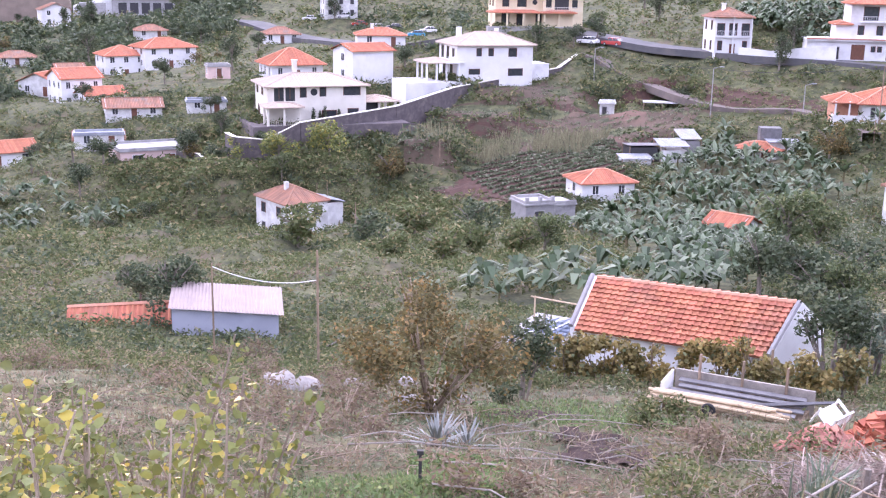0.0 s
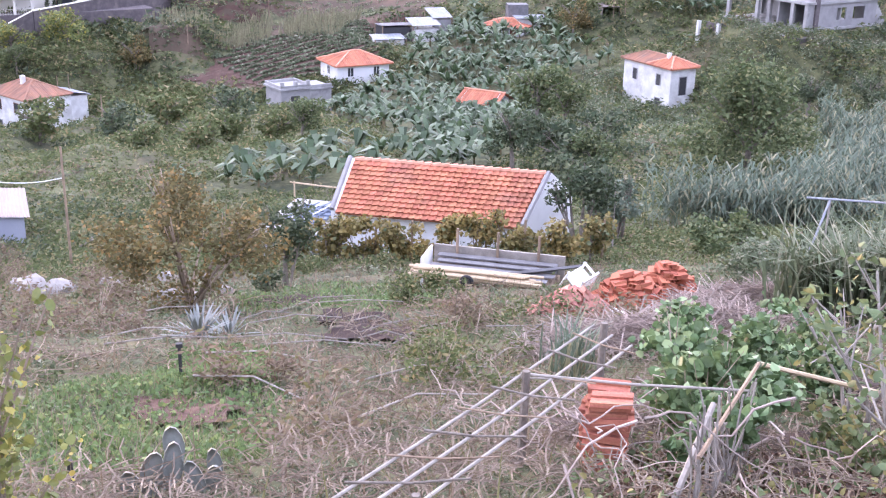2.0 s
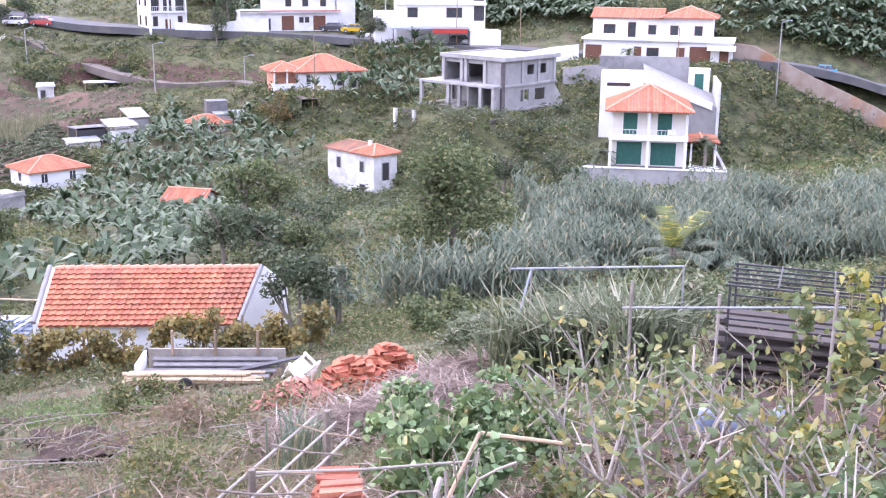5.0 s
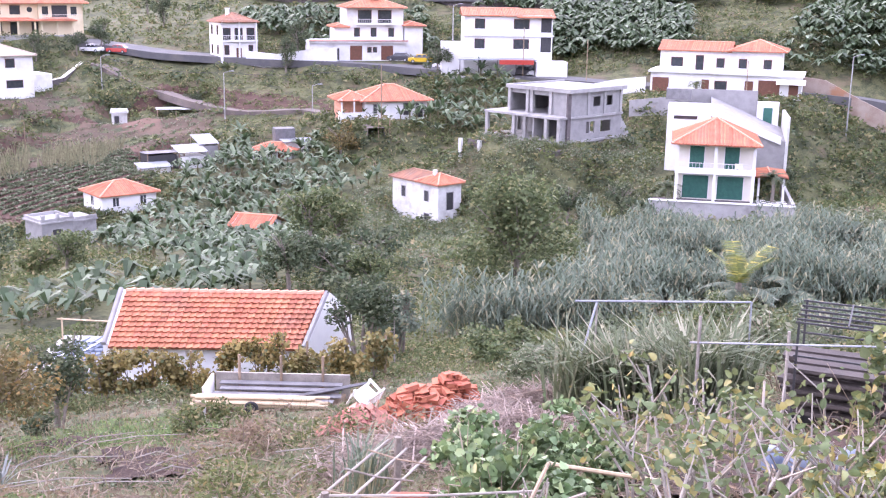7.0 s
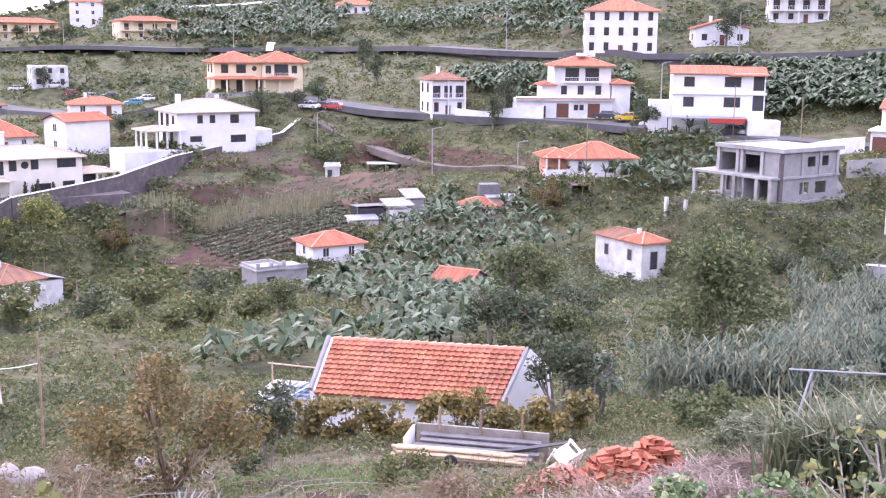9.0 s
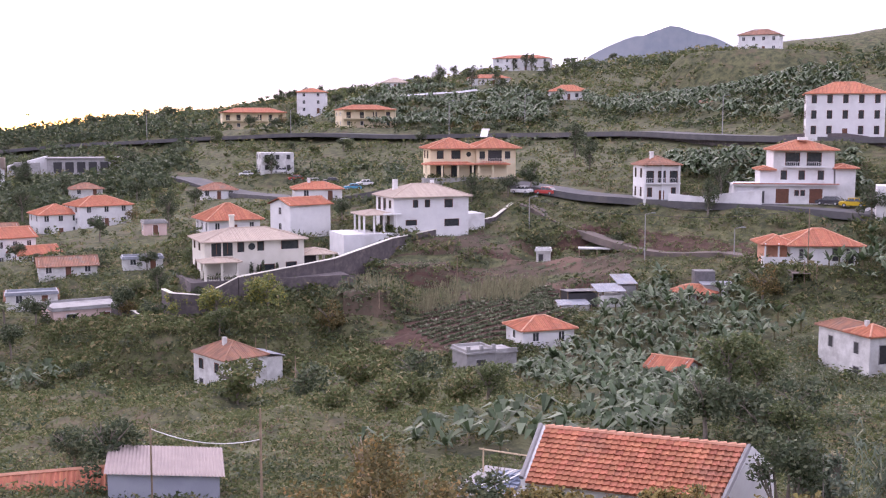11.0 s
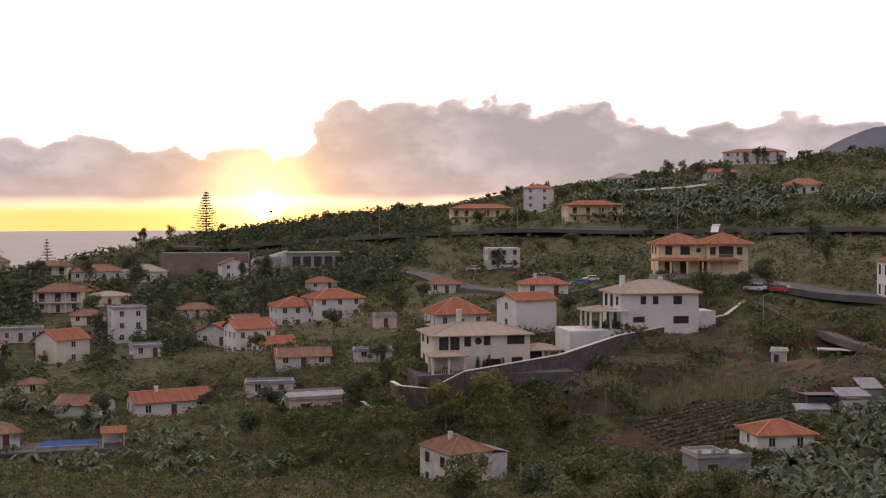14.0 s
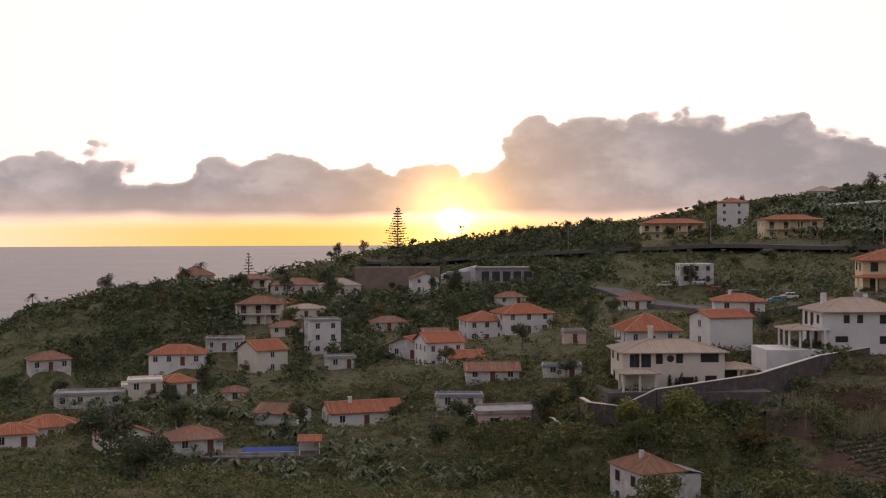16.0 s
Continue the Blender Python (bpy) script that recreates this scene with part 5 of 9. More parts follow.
def pool_terrace():
    ob = thing("pool_terrace", "stone terrace with a blue-covered pool and pale edges", "terrace", pose(-82, 158, 5.2, 0, 0, 24), "")
    PLOTS.append((-82, 162, 5.0, 9))
    Geo().box(-9, 0, -3, 9, 8, 0.4).part("base", STONE, ob)
    Geo().box(-3, 0.8, 0.4, 5.5, 5.5, 1.0).part("pool_cover", BLUE, ob)
    Geo().box(-3.3, 0.5, 0.4, 5.8, 0.8, 1.1).box(-9.1, -0.1, 0.4, 6.0, 0.15, 0.7).box(-9.1, 0, 0.4, -8.8, 8, 0.7).part("edge", CONCRETE, ob)
    roof_on(ob, 6.0, 1.0, 9.5, 6.0, 2.6, "gable", TILE, 0.2, 0.2)
    for u, v in ((6.2, 1.2), (9.3, 1.2), (6.2, 5.8), (9.3, 5.8)):
        Geo().box(u - 0.1, v - 0.1, 0.4, u + 0.1, v + 0.1, 2.5).part("post", WHITE, ob)
    Geo().box(6.2, 4.5, 0.4, 8.5, 4.7, 2.0).part("white_wall", WHITE, ob)


def field_hut():
    ob = house("hut", "tiny white flat-roofed field hut", 27.0, 187.0, 16.9, -10, 2.4, 2.2, 1, "flat", OLD_WHITE, OLD_WHITE, front=0, side=0, h=1.9, door="", deep=2, reach=2.5, group="")
    opening(ob, "front", 0.8, 0.2, 0.7, 1.2, "dark", (2.4, 2.2))
    o2 = thing("shelter", "low open shelter with a long white roof", "shelter", pose(36, 186, 17.6, 0, 0, -10), "")
    PLOTS.append((36, 187, 17.5, 3))
    Geo().box(-3.2, 0, 1.6, 3.2, 2.5, 1.78).part("roof", OLD_WHITE, o2)
    for u in (-3.0, 0, 3.0):
        Geo().box(u - 0.08, 0.1, -1.5, u + 0.08, 0.26, 1.6).part("post", WOOD, o2)


for build in (cream_villa, white_villa, yellow_villa, old_house, red_roof_bungalow, concrete_shell, green_door_villa, ramp_annex, bar_building, terrace_house, cafe_house,
              grey_box_house, ruined_house, sheet_roof_sheds, big_terrace_building, hill_greenhouses, pool_terrace, field_hut):
    build()

# ---- ground, sea and distance ----
def make_ground():
    az = np.concatenate([np.linspace(-180, -52, 40, endpoint=False), np.linspace(-52, 58, 420, endpoint=False), np.linspace(58, 180, 40)])
    r = np.concatenate([[0.01], np.geomspace(1.2, 760, 260), [1000, 1600, 2800, 4900]])
    A, R = np.meshgrid(np.radians(az), r, indexing="ij")
    X, Y = R * np.sin(A), R * np.cos(A)
    Z = ground(X, Y)
    n, k = Z.shape
    v = np.stack([X, Y, Z], -1).reshape(-1, 3)
    i, j = np.meshgrid(np.arange(n - 1), np.arange(k - 1), indexing="ij")
    q = np.stack([i * k + j, i * k + j + 1, (i + 1) * k + j + 1, (i + 1) * k + j], -1).reshape(-1, 4)[:, ::-1]
    me = bpy.data.meshes.new("ground")
    me.from_pydata(v.tolist(), [], q.tolist())
    me.materials.append(GRASS_GROUND)
    me.polygons.foreach_set("use_smooth", [True] * len(me.polygons))
    return tagged(new("ground", me), "grassy hillside falling into a valley and rising again", "ground", "", "structure")


make_ground()
ring = [(4950 * math.cos(a * math.pi / 48), 4950 * math.sin(a * math.pi / 48), 0.0) for a in range(96)]
tagged(Geo().face(*ring).part("water", SEA), "calm grey-blue sea under the evening sky", "sea", "", "structure")


def far_mountain():
    g = Geo()
    n = 60
    for i in range(n + 1):
        u = i / n
        az = radians(1.0 + 26 * u)
        r = 1500.0
        h = 100 + 70 * math.exp(-((u - 0.515) / 0.17) ** 2) + 12 * noise.noise((u * 14, 0, 0)) + 7 * noise.noise((u * 55, 3, 0))
        for rr, z in ((r, -20), (r + 60, h), (r + 500, h * 0.5)):
            g.v.append((rr * math.sin(az), rr * math.cos(az), z))
    for i in range(n):
        for k in range(2):
            a = 3 * i + k
            g.f.append((a, a + 3, a + 4, a + 1))
    tagged(g.part("backdrop", HAZY_HILL), "bare mountain behind the hill crest, haze put into its grey-blue colour", "mountain", "", "structure")


far_mountain()


def strip(name, label, category, pts, width, mat, lift=0.08, parent=None):
    """A road or path laid on the ground along pts."""
    fine = []
    for a, b in zip(pts, pts[1:]):
        n = max(1, int(math.dist(a, b) / 3))
        fine += [(a[0] + (b[0] - a[0]) * i / n, a[1] + (b[1] - a[1]) * i / n) for i in range(n)]
    fine.append(pts[-1])
    g = Geo()
    level = []
    for i, p in enumerate(fine):
        a, b = Vector(fine[max(i - 1, 0)]), Vector(fine[min(i + 1, len(fine) - 1)])
        s = (b - a).normalized().orthogonal()
        level.append(max(gz(p[0] + s.x * k * width / 2, p[1] + s.y * k * width / 2) for k in (-1, 0, 1)) + lift)
    level = [sum(level[max(0, i - 5):i + 6]) / len(level[max(0, i - 5):i + 6]) for i in range(len(level))]
    for i, p in enumerate(fine):
        a, b = Vector(fine[max(i - 1, 0)]), Vector(fine[min(i + 1, len(fine) - 1)])
        s = (b - a).normalized().orthogonal()
        z = level[i]
        for k in (-1, 1):
            e = Vector(p) + s * k * width / 2
            g.v += [(e.x, e.y, z), (e.x, e.y, z - 1.2)]
    for i in range(len(fine) - 1):
        k = 4 * i
        g.f += [(k, k + 2, k + 6, k + 4), (k, k + 4, k + 5, k + 1), (k + 2, k + 3, k + 7, k + 6)]
    bm = bmesh.new()
    me = g.mesh(name, mat)
    bm.from_mesh(me)
    bmesh.ops.recalc_face_normals(bm, faces=bm.faces)
    bm.to_mesh(me)
    bm.free()
    ob = piece(name, me, parent)
    return tagged(ob, label, category, "", "structure")


HIGHWAY = [(-190, 470), (-110, 430), (-72, 401), (-17, 361), (39, 324), (60, 285), (75, 247), (99, 216), (121, 192), (150, 165), (200, 125)]
strip("road", "grey asphalt main road along the slope", "road", HIGHWAY, 9, ASPHALT, 0.25)
LANE = [(-60, 330), (-20, 262), (0, 243), (18, 231), (42, 206), (63, 191), (74, 181), (82, 171), (92, 156), (105, 143), (122, 131), (150, 110)]
strip("road", "asphalt street with parked cars", "road", LANE, 7, ASPHALT, 0.12)
strip("road", "narrow earth and asphalt lane down the valley side", "road", [(24, 222), (27, 208), (35, 194), (43, 178), (54, 172), (58, 158), (56, 146)], 2.4, surface("worn_lane", (0.17, 0.14, 0.12), (0.13, 0.11, 0.10), 0.8, 0.95, 0.3), 0.05)

# ---- plants ----
rng = np.random.default_rng(7)


def inside(poly, x, y):
    x, y = np.asarray(x), np.asarray(y)
    hit = np.zeros(x.shape, bool)
    for (ax, ay), (bx, by) in zip(poly, poly[1:] + poly[:1]):
        cross = ((ay > y) != (by > y)) & (x < (bx - ax) * (y - ay) / (by - ay + 1e-9) + ax)
        hit ^= cross
    return hit


def near_line(pts, x, y):
    best = np.full(np.shape(x), 1e9)
    for (ax, ay), (bx, by) in zip(pts, pts[1:]):
        u = np.clip(((x - ax) * (bx - ax) + (y - ay) * (by - ay)) / ((bx - ax) ** 2 + (by - ay) ** 2), 0, 1)
        best = np.minimum(best, np.hypot(x - ax - u * (bx - ax), y - ay - u * (by - ay)))
    return best


GROVE = [(-2, 62), (7, 66), (19, 84), (14, 128), (22, 140), (29, 148), (30, 156), (41, 167), (50, 158), (52, 134), (40, 126), (34, 112), (27, 84), (12, 60)]
GROVE_UP = [(64, 160), (76, 165), (84, 160), (74, 143), (62, 145), (57, 150)]
FIELD = [(-12, 182), (18, 200), (44, 178), (28, 163), (24, 154), (9, 146), (2, 150), (-8, 166)]
ROWS_FIELD = [(5, 168), (28, 170), (26, 154), (10, 147), (0, 155)]
CANES = [(20, 46), (27, 42), (36, 49), (41, 45), (50, 42), (66, 50), (80, 64), (67, 59), (58, 65), (51, 71), (45, 74), (42, 62), (37, 55), (30, 52)]
MEADOW = [(84, 82), (72, 62), (105, 66), (150, 100), (130, 124), (96, 104)]


def free(x, y, margin=0.8):
    ok = np.ones(np.shape(x), bool)
    for px, py, _, reach in PLOTS:
        ok &= np.hypot(x - px, y - py) > min(reach, 12) * margin + 0.6
    for line, half in ((HIGHWAY, 6), (LANE, 5)):
        ok &= near_line(line, x, y) > half
    return ok


def spread(poly, n, gap=0.0):
    a = np.array(poly)
    out = []
    tries = 0
    while len(out) < n and tries < n * 40:
        tries += 1
        p = a.min(0) + rng.random(2) * (a.max(0) - a.min(0))
        if inside(poly, p[:1], p[1:])[0] and (not gap or all((p[0] - q[0]) ** 2 + (p[1] - q[1]) ** 2 > gap * gap for q in out)):
            out.append((float(p[0]), float(p[1])))
    return out


def leaves(c, size, wide=0.5, up=0.3, full=False, plain=False):
    """Loose leaves (pointed quads) of the given sizes about the centres c, turned at random."""
    n = len(c)
    size = np.broadcast_to(size, (n,))[:, None]
    a = rng.normal(size=(n, 3))
    a[:, 2] = np.abs(a[:, 2]) * 0.6 + up * rng.normal(size=n) * 0.5
    a /= np.linalg.norm(a, axis=1, keepdims=True)
    b = np.cross(a, rng.normal(size=(n, 3)))
    b /= np.linalg.norm(b, axis=1, keepdims=True) + 1e-9
    a, b = a * size * 0.5, b * size * 0.5 * wide
    if plain:
        return np.stack([c - a + b, c + a, c - 0.8 * a - b], 1)
    if full:
        up = np.cross(a, b)
        up *= 0.18 * size * wide / (np.linalg.norm(up, axis=1, keepdims=True) + 1e-9)
        return np.stack([c - a, c - 0.45 * a + b * 0.92 + up, c + 0.35 * a + b * 0.8 + up, c + a, c + 0.35 * a - b * 0.8 + up, c - 0.45 * a - b * 0.92 + up], 1)
    return np.stack([c - a, c + b - 0.15 * a, c + a, c - b - 0.15 * a], 1)


def crown(lobes, n, size, wide=0.55, shell=0.45, full=False):
    """Leaves in a set of lobes (x, y, z, radius, flatness)."""
    L = np.array(lobes, float)
    w = L[:, 3] ** 2
    k = rng.choice(len(L), n, p=w / w.sum())
    d = rng.normal(size=(n, 3))
    d /= np.linalg.norm(d, axis=1, keepdims=True)
    r = L[k, 3] * (1 - shell * rng.random(n) ** 1.5) * (1 + 0.16 * rng.normal(size=n))
    c = L[k, :3] + d * r[:, None] * np.stack([np.ones(n), np.ones(n), L[k, 4]], 1)
    return leaves(c, size * (0.6 + 0.8 * rng.random(n)), wide, full=full)


def limbs(h, spread_r, n, r0, lean=0.1, seed=0):
    g = Geo()
    rd = random.Random(seed)
    g.tube([(0, 0, -0.4), (lean * 0.3, 0, h * 0.3), (lean, 0.1, h * 0.62)], r0, r0 * 0.7, 7)
    for i in range(n):
        w = 2 * math.pi * i / n + rd.random()
        z = h * (0.3 + 0.3 * rd.random())
        e = (math.cos(w) * spread_r * (0.6 + 0.4 * rd.random()), math.sin(w) * spread_r * (0.6 + 0.4 * rd.random()), h * (0.75 + 0.25 * rd.random()))
        m = (e[0] * 0.45 + 0.1 * rd.random(), e[1] * 0.45, z + (e[2] - z) * 0.6)
        g.tube([(lean * 0.5, 0, z), m, e], r0 * 0.45, r0 * 0.12, 5)
        for _ in range(2):
            q = (e[0] * 0.8 + rd.uniform(-0.5, 0.5) * spread_r * 0.5, e[1] * 0.8 + rd.uniform(-0.5, 0.5) * spread_r * 0.5, e[2] * (0.85 + 0.2 * rd.random()))
            g.tube([m, q], r0 * 0.2, r0 * 0.06, 4)
    return g


def tree_kind(name, label, h, R, n, size, mat, seed, flat=0.8, lobes=9, low=0.35, bark=BARK, category="tree", wide=0.55):
    """One tree at the origin: a trunk with limbs and a crown of lobes."""
    rd = random.Random(seed)
    ob = thing(name, label, category, pose(0, 0, -500), "trees and bushes")
    limbs(h, R * 0.8, 6, 0.03 + 0.03 * h, 0.2, seed).part("trunk", bark, ob)
    L = []
    for i in range(lobes):
        w, q = rd.random() * 6.28, rd.random() ** 0.6
        z = h * (low + (1 - low) * rd.random())
        L.append((math.cos(w) * R * q * 0.75, math.sin(w) * R * q * 0.75, z, R * rd.uniform(0.3, 0.52), flat))
    piece("crown", quads("crown", crown(L, n, size, wide), mat), ob)
    return ob


KINDS = {
    "broad": tree_kind("tree", "broad green tree with a dense uneven crown", 5.0, 2.8, 1900, 0.34, LEAF, 1),
    "dark": tree_kind("tree", "dark green tree with a dense crown", 5.5, 2.6, 1900, 0.34, DARK_LEAF, 2),
    "tall": tree_kind("tree", "tall dark tree with a ragged crown", 8.0, 2.8, 2000, 0.40, DARK_LEAF, 3, 1.1),
    "bush": tree_kind("bush", "low rounded green bush", 2.0, 1.7, 1100, 0.26, SCRUB, 4, 0.7, 7, 0.15, category="bush"),
    "bush_dark": tree_kind("bush", "low dark green bush", 2.2, 1.8, 1100, 0.26, DARK_LEAF, 5, 0.7, 7, 0.15, category="bush"),
    "yellow": tree_kind("tree", "yellow-green flowering tree with a rounded crown", 4.0, 2.6, 1700, 0.32, YOUNG, 6),
    "brown": tree_kind("tree", "reddish brown half-bare tree", 4.0, 2.2, 1300, 0.30, OLIVE, 8),
}


def plant(kind, x, y, s=1.0, sz=None):
    ob = copy_thing(KINDS[kind], Matrix.Translation((x, y, gz(x, y) - 0.05)) @ Matrix.Rotation(random.random() * 6.28, 4, "Z") @ Matrix.Diagonal((s, s, sz or s, 1)))
    return ob


# the great creeper-covered tree and the clumps by the grove
CREEPER = tree_kind("tree", "huge tree smothered by hanging green creeper", 6.2, 4.1, 12000, 0.28, LEAF, 21, 0.9, 18, 0.08)
CREEPER.matrix_basis = pose(33.0, 61.0, gz(33.0, 61.0) - 0.3)
for kind, x, y, s in (("broad", 29, 92, 1.15), ("broad", 33, 96, 0.9), ("dark", 19.5, 66, 0.85), ("bush_dark", 22.5, 65, 1.5), ("dark", 23, 70, 0.7), ("bush_dark", 29, 76, 1.4),
                      ("brown", 51, 147, 1.2), ("broad", 24, 63, 0.6), ("yellow", -16.5, 160, 1.3), ("yellow", -24, 161, 1.1), ("brown", -8, 160, 1.2),
                      ("bush", 3, 103, 1.6), ("bush", 7, 98, 1.4), ("broad", 9, 96, 0.8), ("bush", -3, 118, 1.8), ("bush_dark", -8, 110, 1.6), ("bush", 0, 90, 1.5), ("bush", -13, 97, 1.7), ("bush", -4, 78, 1.2),
                      ("bush", 8, 108, 1.5), ("bush_dark", 3, 121, 1.7), ("dark", -13.2, 52.5, 0.62), ("dark", -15.5, 55, 0.5), ("dark", 24, 214, 0.8), ("dark", 39, 188, 0.8), ("bush", 41, 188, 1.5),
                      ("tall", 56, 190, 0.7), ("tall", 60, 196, 0.8), ("dark", 80, 178, 0.9), ("tall", 82, 176, 0.7), ("dark", 76, 170, 0.9), ("tall", 100, 226, 0.9), ("tall", 113, 214, 0.9), ("tall", 120, 222, 1.0),
                      ("tall", 17, 214, 0.6), ("dark", 60, 100, 0.9), ("dark", 64, 96, 0.8), ("bush_dark", 63, 91, 1.3), ("dark", 84, 95, 0.8), ("dark", 88, 102, 0.8), ("bush", 56, 106, 1.8), ("bush", 60, 110, 1.8),
                      ("dark", 28.5, 215, 0.9), ("dark", -27, 166, 0.7), ("yellow", -30, 164, 0.9), ("bush_dark", -66, 100, 2.2), ("dark", -72, 104, 1.2), ("dark", -60, 92, 1.0)):
    plant(kind, x, y, s)

# trees between the houses and along the crest
planted = 0
for _ in range(1500):
    x, y = random.uniform(-215, 60), random.uniform(145, 500)
    if not free(np.array([x]), np.array([y]), 0.9)[0] or inside(FIELD, np.array([x]), np.array([y]))[0]:
        continue
    if x > -30 and y < 330 and random.random() < 0.8:
        continue
    if x > 5 and y < 215:
        continue
    r = math.hypot(x, y)
    plant(random.choice(["broad", "dark", "dark", "bush", "bush_dark", "tall", "bush", "brown"]), x, y, random.uniform(0.5, 1.0) * (1.15 if r > 300 else 1))
    planted += 1
    if planted > 300:
        break
for i in range(70):
    az = radians(random.uniform(-40, 14))
    r = random.uniform(470, 540)
    x, y = r * math.sin(az), r * math.cos(az)
    plant(random.choice(["dark", "tall", "broad", "bush_dark"]), x, y, random.uniform(0.5, 0.95))


def norfolk_pine(x, y, h):
    ob = thing("norfolk_pine", "tall dark conifer with tiers of level branches", "tree", pose(x, y, gz(x, y)), "trees on the crest")
    Geo().tube([(0, 0, -1), (0, 0, h)], 0.5, 0.08, 7).part("trunk", BARK, ob)
    c = []
    for k in range(0, 15, 1 if h > 20 else 2):
        z = h * (0.16 + 0.82 * k / 15)
        R = h * 0.30 * (1 - k / 15) ** 0.8 * (0.75 + 0.4 * random.random()) + 0.3
        for i in range(6):
            w = 6.28 * i / 6 + k * 0.7 + random.uniform(-0.3, 0.3)
            for t in np.linspace(0.15, random.uniform(0.6, 1.1), 10):
                c.append((math.cos(w) * R * t, math.sin(w) * R * t, z + 0.35 * t * t * R * 0.3 + random.uniform(-0.15, 0.15)))
    piece("crown", quads("crown", leaves(np.array(c), 0.052 * h, 0.5), DARK_LEAF), ob)


def palm(x, y, h, R, mat=LEAF, name="palm_tree", label="palm tree with arching feathery fronds", n=15, z=None, stem=0.16, low=-0.3, drop=0.55, open_r=0.35):
    ob = thing(name, label, "palm", pose(x, y, gz(x, y) if z is None else z), "palms")
    Geo().tube([(0, 0, -0.5), (0.05 * h, 0, h * 0.5), (0.02 * h, 0, h)], stem * 1.2, stem, 8).part("trunk", BARK, ob)
    for i in range(n):
        w, e = 6.28 * i / n + random.uniform(-0.2, 0.2), random.uniform(low, 1.35)
        pts = []
        for k in range(9):
            t = k / 8
            rr = R * t * (open_r + (1 - open_r) * math.cos(e * (1 - t * 0.3)))
            pts.append(Vector((math.cos(w) * rr, math.sin(w) * rr, h + R * (math.sin(e) * t * 0.9 - drop * t * t))))
        q = []
        for a, b in zip(pts, pts[1:]):
            d = (b - a).normalized()
            s = d.cross(Vector((0, 0, 1))).normalized()
            for f in (0.0, 0.34, 0.67):
                p = a.lerp(b, f)
                for side in (-1, 1):
                    tip = p + s * side * R * 0.22 + d * R * 0.12 - Vector((0, 0, R * 0.07))
                    q.append([p - d * 0.018 * R, p + d * 0.018 * R, tip + d * 0.006 * R, tip])
        piece("frond", quads("frond", np.array([[tuple(v) for v in f] for f in q]), mat), ob)
    return ob


for u, k in ((6.9, 2.2), (7.9, 1.7), (10.9, 1.9), (8.7, 2.5)):
    cy = thing("garden_shrub", "slim dark garden shrub against the villa wall", "shrub", pose(-19.7, 172.5, 16.9, 0, 0, 20) @ pose(u - 7.75, -0.9, 0.0), "villa shrubs")
    Geo().tube([(0, 0, -0.1), (0, 0, k * 0.8)], 0.05, 0.03, 5).part("stem", BARK, cy)
    piece("foliage", quads("foliage", crown([(0, 0, k * f, 0.34 - 0.2 * abs(f - 0.4), 1.3) for f in (0.2, 0.35, 0.5, 0.65, 0.8, 0.92)], 420, 0.2), DARK_LEAF), cy)
norfolk_pine(-203, 548, 24)
norfolk_pine(-275, 520, 14)
for x, y, h, R in ((-222, 335, 6, 2.6), (-236, 300, 7, 2.6), (-205, 352, 7, 2.6), (-160, 520, 9, 3.2), (-7, 187, 2.6, 2.6), (-60, 178, 3, 2.4), (-66, 176, 2.5, 2.2), (-22, 168.5, 2.2, 1.0), (-23.2, 168.3, 2.0, 0.9)):
    palm(x, y, h, R)
palm(38.0, 45.5, 1.9, 2.7, YOUNG, low=1.0, n=5, drop=0.15, open_r=0.05, label="young palm with bright yellow-green fronds above the cane")
palm(41.5, 45.0, 1.2, 2.2, CANE)
palm(38.3, 45.7, 1.5, 2.4, CANE, n=9, label="palm with grey-green drooping fronds in the cane")
palm(75.0, 86.0, 3.0, 1.6, DARK_LEAF, z=19.0)
palm(66.5, 91.5, 2.0, 1.6, DARK_LEAF, z=18.6)
palm(100.5, 133.2, 1.8, 1.5, LEAF, z=24.8)


# bananas
def banana_leaf(length, width, droop, seed):
    rd = random.Random(seed)
    g = Geo()
    n = 6
    for i in range(n + 1):
        t = i / n
        x = length * (t - 0.18 * droop * t * t)
        z = length * (0.75 * t - droop * t * t)
        w = width * 0.5 * math.sin(math.pi * min(1, 0.12 + 0.86 * t)) * (0.85 + 0.3 * rd.random()) + 0.015
        g.v += [(x, -w, z - 0.25 * w), (x, 0, z), (x, w, z - 0.25 * w)]
    for i in range(n):
        a = 3 * i
        g.f += [(a, a + 1, a + 4, a + 3), (a + 1, a + 2, a + 5, a + 4)]
    return g.mesh("leaf", BANANA)


BLADES = [banana_leaf(2.1, 0.62, 0.55, 1), banana_leaf(2.3, 0.58, 0.8, 2), banana_leaf(1.9, 0.6, 0.3, 3), banana_leaf(1.7, 0.55, 1.05, 4)]
STEM = Geo().tube([(0, 0, -0.5), (0, 0, 0.9), (0, 0, 1.7)], 0.17, 0.10, 6).mesh("stem", surface("banana_stem", (0.12, 0.13, 0.06), (0.16, 0.12, 0.07), 4.0, 0.8, 0.2))


def banana_plant(x, y, s):
    ob = thing("banana_plant", "banana plant with broad arching grey-green leaves", "plant", Matrix.Translation((x, y, gz(x, y))) @ Matrix.Rotation(random.random() * 6.28, 4, "Z") @ Matrix.Diagonal((s, s, s, 1)), "banana grove")
    piece("stem", STEM, ob)
    n = random.randint(7, 9)
    for i in range(n):
        piece("leaf", BLADES[random.randrange(4)], ob, "", pose(0, 0, 1.45 + random.uniform(-0.15, 0.25), 0, -random.uniform(0, 38), 360 * i / n + random.uniform(-20, 20)))


